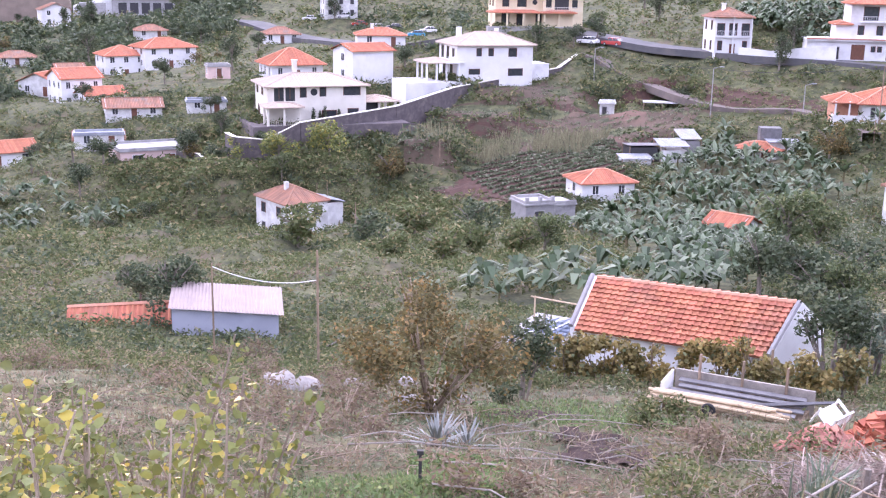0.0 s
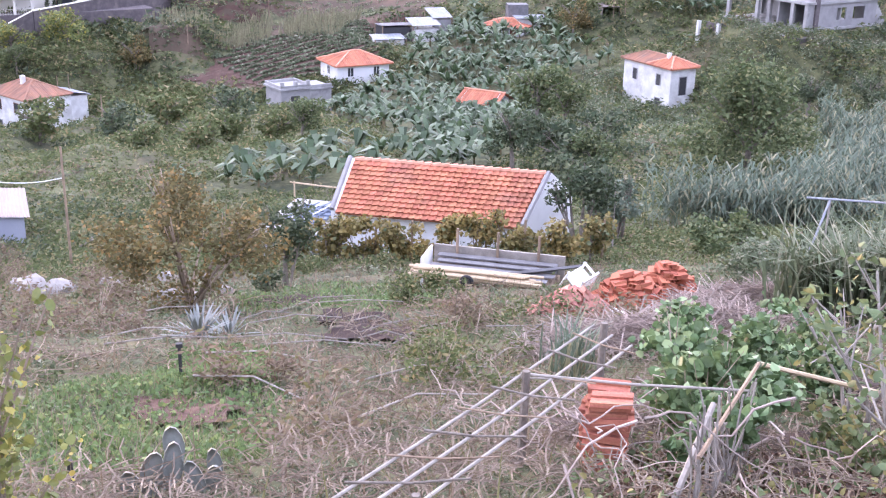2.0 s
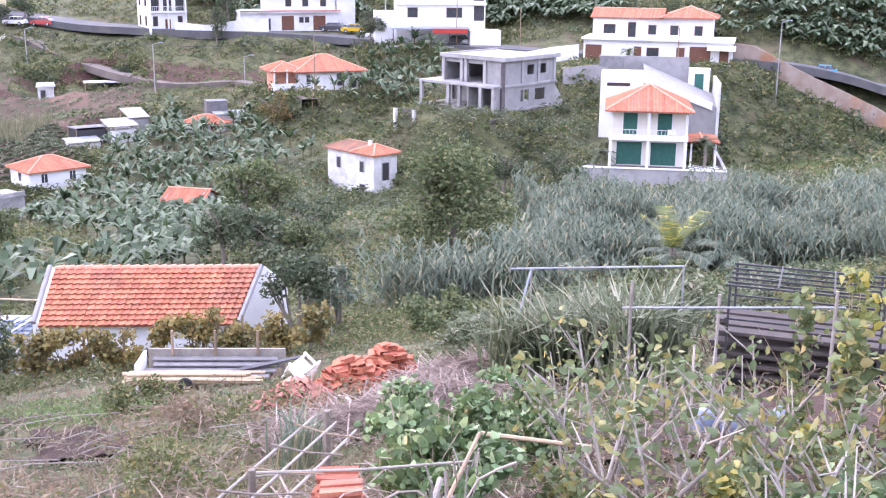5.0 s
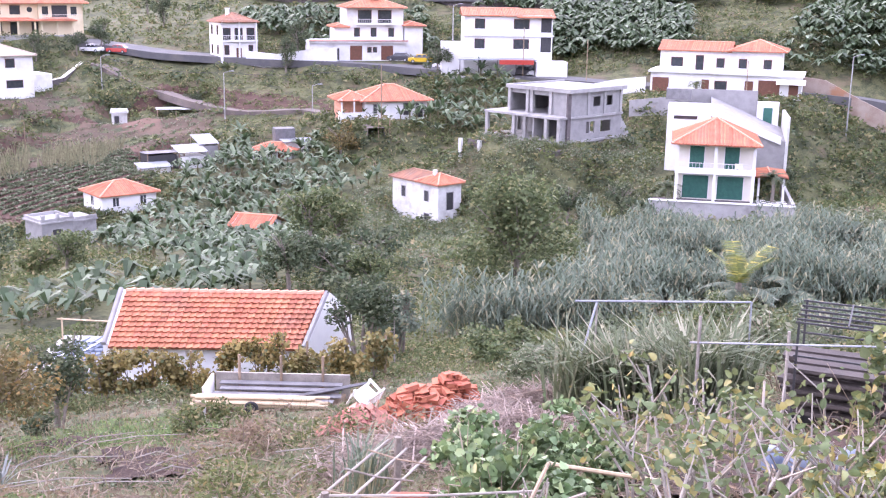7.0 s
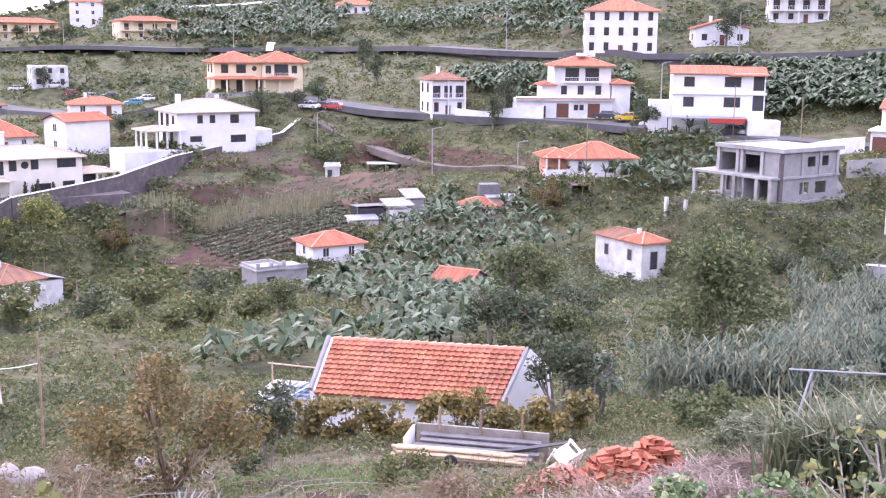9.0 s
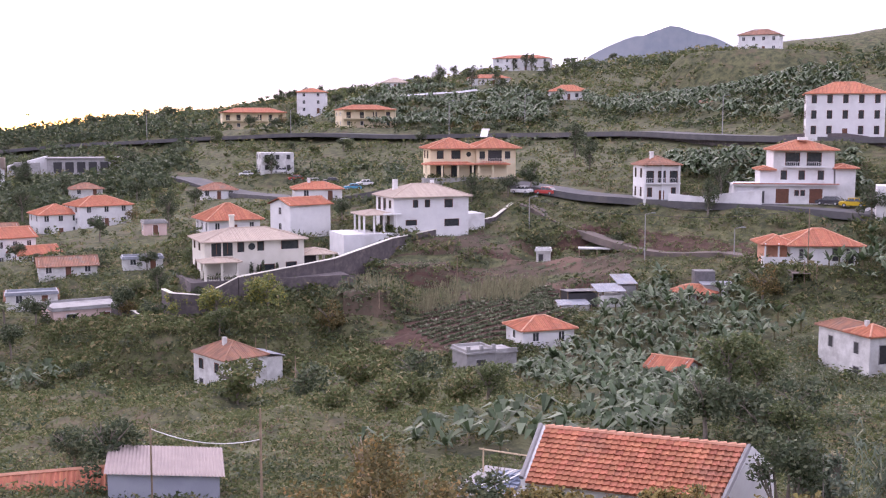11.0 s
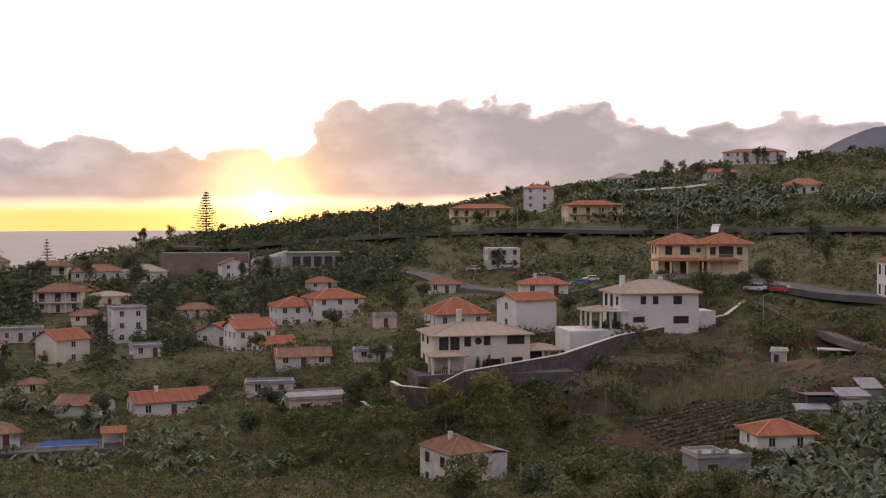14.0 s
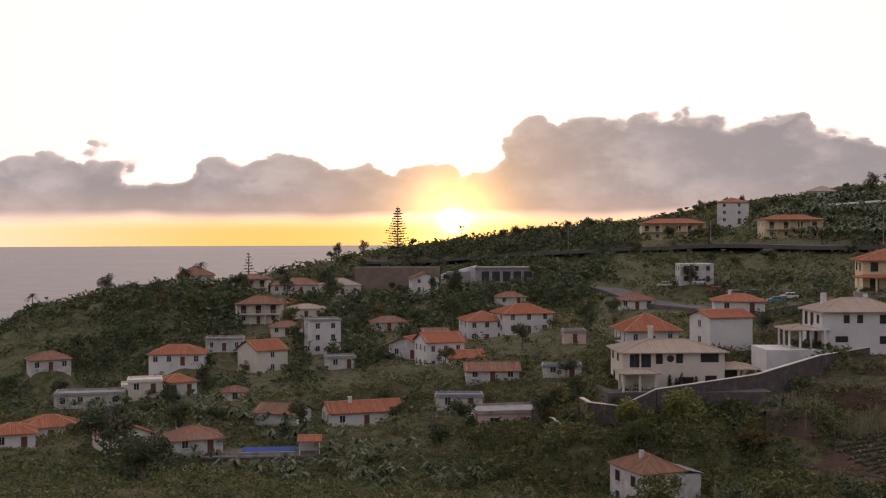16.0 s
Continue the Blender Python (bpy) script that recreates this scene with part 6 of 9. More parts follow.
GROVE_SPOTS = [p for p in spread(GROVE, 330, 2.0) if free(np.array([p[0]]), np.array([p[1]]), 0.75)[0]][:240] + [p for p in spread(GROVE_UP, 70, 1.9) if free(np.array([p[0]]), np.array([p[1]]), 0.7)[0]][:55]


def banana_field(poly, n, name, label, s0=1.0):
    """A far banana field as one mass of leaves."""
    V = []
    for x, y in spread(poly, n):
        if not free(np.array([x]), np.array([y]), 0.8)[0]:
            continue
        z, s = gz(x, y), s0 * random.uniform(0.7, 1.2)
        for i in range(7):
            w, e = random.random() * 6.28, random.uniform(0.1, 1.1)
            d = np.array([math.cos(w), math.sin(w), 0])
            b = np.array([x, y, z + 1.6 * s])
            m = b + s * (d * 1.0 * math.cos(e) + np.array([0, 0, 1.1 * math.sin(e) + 0.3]))
            t = m + s * (d * 0.95 + np.array([0, 0, -0.25 - 0.5 * random.random()]))
            side = np.array([-d[1], d[0], 0]) * 0.33 * s
            V += [[b - side * 0.4, b + side * 0.4, m + side, m - side], [m - side, m + side, t + side * 0.25, t - side * 0.25]]
    ob = new(name, quads(name, np.array(V), BANANA))
    tagged(ob, label, "plants", "", "stuff")


banana_field([(-2, 62), (12, 60), (27, 84), (40, 126), (52, 134), (50, 158), (41, 167), (30, 156), (29, 148), (14, 128), (19, 84)], 420, "banana_undergrowth", "young banana plants filling the grove", 0.7)
banana_field([(98, 172), (112, 150), (124, 168), (118, 186), (108, 192)], 620, "banana_field", "banana field on the slope above the street")
banana_field([(120, 140), (138, 124), (165, 118), (168, 140), (140, 152)], 620, "banana_field", "banana field above the stone wall")
banana_field([(0, 366), (48, 335), (64, 395), (30, 470), (0, 475), (-20, 400)], 900, "banana_field", "banana plantation on the far hillside", 1.3)
banana_field([(66, 330), (86, 262), (96, 242), (112, 250), (120, 300), (100, 380), (70, 400)], 700, "banana_field", "banana plantation above the main road", 1.2)
banana_field([(58, 232), (72, 214), (88, 206), (84, 190), (68, 200), (56, 212)], 260, "banana_field", "bananas and garden trees behind the street houses")
banana_field([(98, 205), (112, 186), (128, 172), (150, 150), (165, 140), (166, 156), (140, 178), (116, 204)], 620, "banana_field", "banana field below the main road")
banana_field([(-120, 200), (-60, 165), (-40, 150), (-70, 130), (-140, 180)], 300, "banana_field", "banana plants between the houses", 0.9)


def scrub(name, label, n, r0, r1, mat, leaf_n, share, keep, size_k=0.011, lo=0.22, hi=2.2, az0=-43, az1=54, flat=0.75, wide=0.5, power=1.0, lift=0.0):
    """A cover of small leafy tufts, denser near the eye's ground, drawn as one mass."""
    u = rng.random(n)
    r = 1 / (1 / r0 + u * (1 / r1 - 1 / r0)) if power == 1.0 else r0 + (r1 - r0) * u
    a = np.radians(az0 + (az1 - az0) * rng.random(n))
    x, y = r * np.sin(a), r * np.cos(a)
    ok = free(x, y, 0.62) & keep(x, y)
    x, y, r = x[ok], y[ok], r[ok]
    z = ground(x, y) + lift
    R = np.clip(size_k * r, lo, hi) * (0.6 + 0.9 * rng.random(len(x)))
    k = np.repeat(np.arange(len(x)), leaf_n)
    d = rng.normal(size=(len(k), 3))
    d /= np.linalg.norm(d, axis=1, keepdims=True)
    d[:, 2] = np.abs(d[:, 2]) * flat
    c = np.stack([x, y, z], 1)[k] + d * (R[k] * (0.5 + 0.5 * rng.random(len(k))))[:, None]
    ob = new(name, quads(name, leaves(c, R[k] * share * (0.7 + 0.6 * rng.random(len(k))), wide, plain=True), mat))
    return tagged(ob, label, "scrub", "", "stuff")


def open_view(x, y):
    """Keeps the tall bushes off the gardens just below the far houses."""
    ok = np.ones(len(x), bool)
    for px, py, pz, reach in PLOTS:
        r, reach = math.hypot(px, py), min(reach, 12)
        if r > 190:
            u, v = (x * px + y * py) / r, (x * py - y * px) / r
            ok &= ~((u > r - reach - 26) & (u < r) & (np.abs(v) < reach * 0.9))
    return ok


def clear_of_crops(x, y):
    return ~(inside(GROVE, x, y) | inside(ROWS_FIELD, x, y) | inside(CANES, x, y))


def patchy(k, lo):
    return lambda x, y: clear_of_crops(x, y) & (np.sin(x * k + 1.3 * np.sin(y * k * 0.7)) * np.sin(y * k * 1.2 + np.sin(x * k * 0.8)) > lo)


scrub("scrub", "mixed green scrub and bramble covering the valley side", 11000, 34, 170, SCRUB, 30, 0.30, lambda x, y: clear_of_crops(x, y))
scrub("dark_scrub", "darker green brambles in clumps", 2400, 40, 170, DARK_LEAF, 34, 0.28, patchy(0.09, 0.25), 0.014, 0.4, 2.4)
scrub("dry_scrub", "dry brown scrub and seeding grass", 3600, 34, 260, DRY, 22, 0.45, patchy(0.07, 0.1), 0.009, 0.3, 1.6, wide=0.25)
scrub("far_scrub", "scrub and garden greenery on the far slopes", 17000, 150, 545, SCRUB, 18, 0.42, lambda x, y: clear_of_crops(x, y) & ~inside(FIELD, x, y) & (open_view(x, y) | (rng.random(len(x)) < 0.3)), 0.006, 0.8, 3.2, power=0.0)
scrub("far_dark_scrub", "dark bushes on the far slopes", 9000, 150, 545, DARK_LEAF, 16, 0.5, lambda x, y: patchy(0.05, 0.05)(x, y) & open_view(x, y), 0.008, 1.0, 3.6, power=0.0)
scrub("field_weeds", "weeds and low crops over the terraced field", 14000, 140, 205, WEED, 12, 0.5, lambda x, y: inside(FIELD, x, y) & ~inside(ROWS_FIELD, x, y) & (np.sin((x * -0.35 + y * 0.94) * 2.6 + 0.5 * np.sin(x * 0.4)) + 0.5 * np.sin(x * 0.31) * np.sin(y * 0.23) > 0.0), 0.003, 0.25, 0.5, -8, 18, power=0.0)


scrub("valley_scrub", "low green scrub and rough grass on the valley floor", 12000, 80, 225, SCRUB, 16, 0.36, lambda x, y: clear_of_crops(x, y) & ~inside(FIELD, x, y), 0.0055, 0.4, 1.2, -42, 54, 0.6, power=0.0)
scrub("valley_grass", "olive grass on the valley floor", 24000, 80, 225, DRY_GREEN, 9, 0.7, lambda x, y: clear_of_crops(x, y) & ~inside(FIELD, x, y), 0.0045, 0.3, 0.9, -42, 54, 0.7, 0.16, power=0.0)
scrub("bank_grass", "rough green grass and weeds on the bank below the villas", 9000, 138, 196, DRY_GREEN, 12, 0.6, lambda x, y: clear_of_crops(x, y) & ~inside(FIELD, x, y), 0.0045, 0.3, 0.8, -17, 8, 0.7, 0.2, power=0.0)
scrub("bank_scrub", "green bushes on the bank below the villas", 3000, 138, 196, SCRUB, 18, 0.45, lambda x, y: clear_of_crops(x, y) & ~inside(FIELD, x, y), 0.008, 0.5, 1.5, -17, 8, 0.7, power=0.0)
def steep(x, y):
    return np.hypot(ground(x + 1, y) - ground(x - 1, y), ground(x, y + 1) - ground(x, y - 1)) > 0.8


scrub("bank_bushes", "brambles and bushes hanging over the steep banks", 16000, 90, 235, SCRUB, 20, 0.42, lambda x, y: steep(x, y) & ~inside(CANES, x, y), 0.007, 0.5, 1.3, -42, 54, 0.9, power=0.0, lift=0.35)
scrub("bank_brambles", "dark brambles on the steep banks", 5000, 90, 235, DARK_LEAF, 20, 0.42, lambda x, y: steep(x, y) & ~inside(CANES, x, y), 0.008, 0.5, 1.4, -42, 54, 0.9, power=0.0, lift=0.35)
scrub("hill_brambles", "grey-green brambles and rough growth below the villas", 9000, 84, 140, WEED, 22, 0.30, lambda x, y: clear_of_crops(x, y) & ~inside(MEADOW, x, y), 0.006, 0.4, 1.1, 20, 54, 0.9, power=0.0)
scrub("pasture", "fresh green grass on the meadow terraces", 7000, 78, 190, GREEN_GRASS, 12, 0.7, lambda x, y: inside(MEADOW, x, y), 0.004, 0.3, 0.7, 34, 54, 0.6, 0.2, power=0.0)
scrub("meadow_grass", "rough olive grass between the brambles", 15000, 40, 260, DRY_GREEN, 10, 0.7, lambda x, y: clear_of_crops(x, y), 0.005, 0.2, 0.9, wide=0.16)
scrub("woodland", "dark trees crowding the seaward slope", 2600, 240, 520, DARK_LEAF, 60, 0.36, lambda x, y: open_view(x, y) & (x < -60) & (np.sin(x * 0.035) * np.sin(y * 0.028 + 1) > -0.25), 0.010, 1.6, 3.8, -42, -5, 1.0, power=0.0)


def cane_brake():
    V = []
    spots = [p for p in spread(CANES, 6500) if free(np.array([p[0]]), np.array([p[1]]), 0.8)[0]]
    zz = ground(np.array([p[0] for p in spots]), np.array([p[1] for p in spots]))
    for (x, y), z in zip(spots, zz):
        h = random.uniform(1.5, 3.5) * (0.75 + 0.5 * math.sin(x * 0.55 + 1.2 * math.sin(y * 0.4)) * math.sin(y * 0.5))
        lx, ly = random.uniform(-0.5, 0.5), random.uniform(-0.5, 0.5)
        b, t = np.array([x, y, z]), np.array([x + lx, y + ly, z + h])
        V.append([b - [0.018, 0, 0], b + [0.018, 0, 0], t + [0.008, 0, 0], t - [0.008, 0, 0]])
        for i in range(9):
            f = 0.3 + 0.7 * random.random()
            p = b + (t - b) * f
            w = random.random() * 6.28
            d = np.array([math.cos(w), math.sin(w), 0])
            s = np.array([-d[1], d[0], 0]) * 0.035
            m = p + d * 0.35 + [0, 0, 0.30]
            e = p + d * 0.75 + [0, 0, 0.05 - 0.4 * random.random()]
            V += [[p - s, p + s, m + s * 1.2, m - s * 1.2], [m - s * 1.2, m + s * 1.2, e + s * 0.1, e - s * 0.1]]
    ob = new("cane_brake", quads("cane_brake", np.array(V), CANE))
    tagged(ob, "dense stand of tall blue-green giant cane", "cane", "", "stuff")


cane_brake()


def stakes():
    V = []
    for poly, n in (([(0, 164), (11, 167), (12, 177), (2, 170)], 420), ([(12.5, 168), (20, 164), (26, 172), (15, 177)], 460), ([(-8, 171), (-1, 165), (2, 172), (-4, 177)], 120)):
        for x, y in spread(poly, n):
            b = np.array([x, y, gz(x, y)])
            lean = 0.35 * math.sin(x * 1.3) + random.uniform(-0.25, 0.25)
            t2 = b + [lean, random.uniform(-0.25, 0.25), random.uniform(1.1, 2.3)]
            V.append([b - [0.05, 0, 0], b + [0.05, 0, 0], t2 + [0.03, 0, 0], t2 - [0.03, 0, 0]])
            for _ in range(3):
                c = b + (t2 - b) * random.uniform(0.2, 0.9)
                d = np.array([random.uniform(-0.3, 0.3), 0, random.uniform(-0.25, 0.1)])
                V.append([c, c + [0, 0, 0.12], c + d + [0, 0, 0.08], c + d])
    ob = new("bean_stakes", quads("bean_stakes", np.array(V), surface("dry_bean_canes", (0.27, 0.25, 0.15), (0.18, 0.18, 0.10), 0.4, 0.85, 0, vary=0.3)))
    tagged(ob, "stands of dry cane stakes with withered beans in the field", "stakes", "", "stuff")


stakes()


def patch(name, label, poly, mat, lift=0.05, step=0.8, rough=0.0):
    """Bare or tilled ground laid over the hillside inside poly."""
    a = np.array(poly)
    (x0, y0), (x1, y1) = a.min(0), a.max(0)
    xs, ys = np.arange(x0, x1 + step, step), np.arange(y0, y1 + step, step)
    X, Y = np.meshgrid(xs, ys, indexing="ij")
    Z = ground(X, Y) + lift + rough * rng.random(X.shape)
    ins = inside(poly, X + 0.6 * step * np.sin(Y * 2.1), Y + 0.6 * step * np.sin(X * 1.7))
    g = Geo()
    k = len(ys)
    g.v = [tuple(p) for p in np.stack([X, Y, Z], -1).reshape(-1, 3).tolist()]
    for i in range(len(xs) - 1):
        for j in range(k - 1):
            if ins[i, j] and ins[i + 1, j + 1]:
                g.f.append((i * k + j, (i + 1) * k + j, (i + 1) * k + j + 1, i * k + j + 1))
    return tagged(g.part(name, mat), label, "ground", "", "structure")


patch("soil", "brown earth of the terraced field", FIELD, surface("olive_brown_field", (0.105, 0.075, 0.052), (0.07, 0.052, 0.036), 0.15, 0.95, 0.5, fine=2.0, stain=(0.17, 0.10, 0.075)), 0.04, 1.0, 0.03)
patch("soil", "tilled red-brown field in strips", ROWS_FIELD, EARTH, 0.12, 0.7, 0.05)
patch("soil", "red-brown earth track between two fields", [(-3, 154.5), (6, 155.6), (14, 160.4), (23, 164.6), (33, 169.8), (32, 172), (22.5, 167.2), (13, 163), (5.5, 158), (-2, 157)], EARTH, 0.16, 0.5, 0.05)
patch("soil", "bare red earth at the top of the field", [(15, 186), (27, 185), (26.5, 188.5), (16, 189)], EARTH, 0.1, 0.6, 0.05)
for i in range(12):
    t = i / 11
    p, q = (1 + 8 * t, 166 - 18.5 * t), (26 + 1.5 * t, 170 - 15 * t)
    V = []
    for _ in range(520):
        u = random.random()
        V.append((p[0] + (q[0] - p[0]) * u, p[1] + (q[1] - p[1]) * u + random.uniform(-0.16, 0.16)))
    V = np.array(V)
    zz = ground(V[:, 0], V[:, 1]) + 0.2 + 0.3 * rng.random(len(V))
    tagged(new("crop_row", quads("crop_row", leaves(np.column_stack([V, zz]), 0.6, 0.5), WEED)), "row of low green crop in the tilled field", "crop", "crop rows", "stuff")
patch("soil", "bare brown earth bank below the lane", [(26, 190), (36, 196), (58, 176), (60, 166), (52, 172), (40, 180)], EARTH, 0.05, 0.9)
patch("soil", "red-brown earth of the upper field", [(-10, 178), (6, 186), (20, 180), (6, 170), (-6, 170)], EARTH, 0.05, 0.9)

# ---- the garage with the orange roof, its lean-to and the shed beyond ----
GARAGE = pose(5.3, 42.7, 24.0, 0, 0, -24.2)
GL, GS, GR, GH = 7.65, 2.44, 1.49, 2.18      # length, run and rise of one slope, eave height
garage = thing("garage", "white garage with an orange tiled gable roof", "garage", GARAGE)


def askew(u, v, z):
    """The plan is out of square: the far gable leans away along the slope."""
    return u + v * (0.03 + 0.24 * u / GL), v, z


def garage_body():
    w = Geo().box(0, 0.25, -1.5, GL, 2 * GS - 0.25, GH)
    for u in (-0.12, GL - 0.12):
        n = len(w.v)
        w.v += [(u, 0.0, -1.5), (u, 2 * GS, -1.5), (u, 2 * GS, GH + 0.08), (u, GS, GH + GR + 0.10), (u, 0.0, GH + 0.08)]
        w.v += [(u + 0.24, 0.0, -1.5), (u + 0.24, 2 * GS, -1.5), (u + 0.24, 2 * GS, GH + 0.08), (u + 0.24, GS, GH + GR + 0.10), (u + 0.24, 0.0, GH + 0.08)]
        w.f += [(n, n + 4, n + 3, n + 2, n + 1), (n + 5, n + 6, n + 7, n + 8, n + 9), (n + 4, n + 9, n + 8, n + 3), (n + 3, n + 8, n + 7, n + 2), (n, n + 5, n + 9, n + 4), (n + 1, n + 2, n + 7, n + 6)]
    w.v = [askew(*p) for p in w.v]
    w.part("wall", WHITE, garage)
    for a, b in (((-0.08, -0.04, GH + 0.10), (-0.08, GS, GH + GR + 0.14)), ((GL + 0.0, -0.04, GH + 0.08), (GL + 0.0, GS, GH + GR + 0.12))):
        Geo().tube([askew(*a), askew(*b)], 0.11, 0.11, 6).part("verge", GREY_BLOCK, garage, "grey cement verge")
    g = Geo()
    g.face(*[askew(*p) for p in ((0.1, -0.12, GH - 0.06), (GL - 0.1, -0.12, GH - 0.06), (GL - 0.1, GS, GH + GR), (0.1, GS, GH + GR))])
    g.face(*[askew(*p) for p in ((GL - 0.1, 2 * GS + 0.12, GH - 0.06), (0.1, 2 * GS + 0.12, GH - 0.06), (0.1, GS, GH + GR), (GL - 0.1, GS, GH + GR))])
    roof = g.part("roof", TILE, garage)
    length = GL - 0.25 + 0.24 * GS
    for i in range(22):
        x = 0.12 + 0.03 * GS + i * length / 22
        Geo().tube([(x, GS, GH + GR + 0.05), (x + 0.38, GS, GH + GR + 0.085)], 0.095, 0.12, 7).part("ridge_tile", RIDGE, roof)
    t = Geo()
    # one interlocking tile: a flat pan, a round roll, and a thick lower lip
    prof = [(0.0, 0.0), (0.015, 0.0), (0.05, 0.0), (0.12, 0.004), (0.155, 0.012), (0.18, 0.035), (0.215, 0.045), (0.25, 0.035), (0.275, 0.008)]
    for x, z in prof:
        t.v += [(x, 0.0, z + 0.085), (x, 0.31, z + 0.005), (x, 0.015, z - 0.04)]
    for i in range(len(prof) - 1):
        a = 3 * i
        t.f += [(a, a + 3, a + 4, a + 1), (a + 2, a + 5, a + 3, a)]
    return roof, t.mesh("tile", TILE)


garage_roof, TILE_MESH = garage_body()


def lean_to():
    ob = thing("lean_to", "low grey concrete lean-to heaped with blue sheets and boards", "shed", pose(2.9, 44.6, 23.9, 0, 0, -27.8))
    Geo().box(-0.2, -0.4, -1.2, 2.2, 3.6, 1.1).part("wall", CONCRETE, ob)
    Geo().box(-0.4, -0.6, 1.1, 2.3, 3.8, 1.22).part("roof_slab", CONCRETE, ob)
    for i in range(6):
        Geo().box(0.2 + 0.1 * i, 0.2 + 0.35 * i, 1.22 + 0.05 * i, 2.1, 0.5 + 0.35 * i, 1.28 + 0.06 * i).part("blue_sheet", BLUE_SACK, ob, "crumpled blue-grey sheet")
    for k in range(5):
        Geo().tube([(0.1 + 0.3 * k, 0.1, 1.3), (1.4 + 0.25 * k, 2.0 + 0.2 * k, 1.75)], 0.035, 0.03, 5).part("board", PLASTIC if k % 2 else BLUE_SACK, ob)
    for x in (-0.1, 2.0):
        Geo().tube([(x, 2.8, 1.2), (x, 2.8, 2.3)], 0.04, 0.04, 6).part("post", POLE, ob)
    Geo().tube([(-0.3, 2.8, 2.25), (2.3, 2.8, 2.2)], 0.035, 0.035, 6).part("rail", POLE, ob)


lean_to()


def pale_shed():
    ob = thing("shed", "long grey-blue rendered shed with a pale pink corrugated roof", "shed", pose(-12.5, 49.5, 22.8, 0, 0, 10))
    w = Geo()
    w.v += [(0, 0, -1), (4.9, 0, -1), (4.9, 0, 1.27), (0, 0, 1.75), (0, 3.2, -1), (4.9, 3.2, -1), (4.9, 3.2, 1.57), (0, 3.2, 2.05)]
    w.f += [(0, 1, 2, 3), (1, 5, 6, 2), (5, 4, 7, 6), (4, 0, 3, 7), (3, 2, 6, 7)]
    w.part("wall", surface("grey_blue_render", (0.36, 0.38, 0.43), (0.30, 0.32, 0.37), 0.8, 0.9, 0.1), ob)
    g = Geo()
    n = 33
    for i in range(n):
        a, b, c = -0.15 + i * 5.3 / n, -0.15 + (i + 0.5) * 5.3 / n, -0.15 + (i + 1) * 5.3 / n
        for p, q, e, f in ((a, b, 0, 0.05), (b, c, 0.05, 0)):
            zp, zq = 1.8 - 0.098 * p, 1.8 - 0.098 * q
            g.face((p, -0.2, zp + e), (q, -0.2, zq + f), (q, 3.4, zq + f + 0.34), (p, 3.4, zp + e + 0.34))
    g.part("roof", surface("pale_pink_sheet", (0.34, 0.28, 0.26), (0.29, 0.24, 0.225), 1.0, 0.7, 0.1), ob)
    for k in range(12):
        a = Vector((4.5 + 0.14 * k, -0.6 - 0.1 * k, 0.2 + 0.05 * k))
        pole = thing("plank", "grey weathered plank thrown on a heap", "plank", pose(-11.9, 49.5, 22.1, 0, 0, 10), "plank heap")
        Geo().tube([a, a + Vector((1.6 + random.uniform(-0.8, 0.8), random.uniform(-1, 1), random.uniform(0.0, 0.7)))], 0.045, 0.04, 5).part("plank_body", CANE_POLE, pole)
    ob2 = thing("shed", "low shed with a weathered orange tile roof", "shed", pose(-17.8, 51.0, 22.0, 0, 0, 14))
    Geo().box(0, 0, -1, 4.6, 3, 1.1).part("wall", OLD_WHITE, ob2)
    roof_on(ob2, 0, 0, 4.6, 3, 1.1, "gable", TILE, 0.35, 0.2, 0.25)


pale_shed()


# ---- garden slope below the viewpoint ----
def leafy(name, label, category, x, y, z, lobes, n, size, mat, wide=0.7, stems=0, h=1.0, stem_mat=BARK, r=0.02, group="garden plants", seed=1, part_name="foliage"):
    """A bush or small tree: stems, and leaves in lobes."""
    ob = thing(name, label, category, pose(x, y, z), group)
    rd = random.Random(seed)
    if stems:
        for i in range(stems):
            L = lobes[rd.randrange(len(lobes))]
            e = Vector((L[0] + rd.uniform(-0.5, 0.5) * L[3], L[1] + rd.uniform(-0.5, 0.5) * L[3], L[2] + rd.uniform(-0.2, 0.9) * L[3]))
            b = Vector((rd.uniform(-0.12, 0.12), rd.uniform(-0.12, 0.12), -0.2))
            m = b.lerp(e, 0.45) + Vector((rd.uniform(-0.1, 0.1), rd.uniform(-0.1, 0.1), 0.08))
            g = Geo().tube([b, m, e], r, r * 0.35, 5)
            for _ in range(2):
                g.tube([m.lerp(e, rd.random() * 0.6), e + Vector((rd.uniform(-0.3, 0.3), rd.uniform(-0.3, 0.3), rd.uniform(-0.1, 0.25)))], r * 0.45, r * 0.2, 4)
            g.part("branch", stem_mat, ob)
    piece(part_name, quads(part_name, crown(lobes, n, size, wide, 0.8, full=wide > 0.65), mat), ob)
    return ob


def around(n, R, h0, h1, r0, r1, seed, flat=0.8):
    rd = random.Random(seed)
    return [(math.cos(w) * R * q, math.sin(w) * R * q, rd.uniform(h0, h1), rd.uniform(r0, r1), flat) for w, q in ((rd.random() * 6.28, rd.random() ** 0.5) for _ in range(n))]


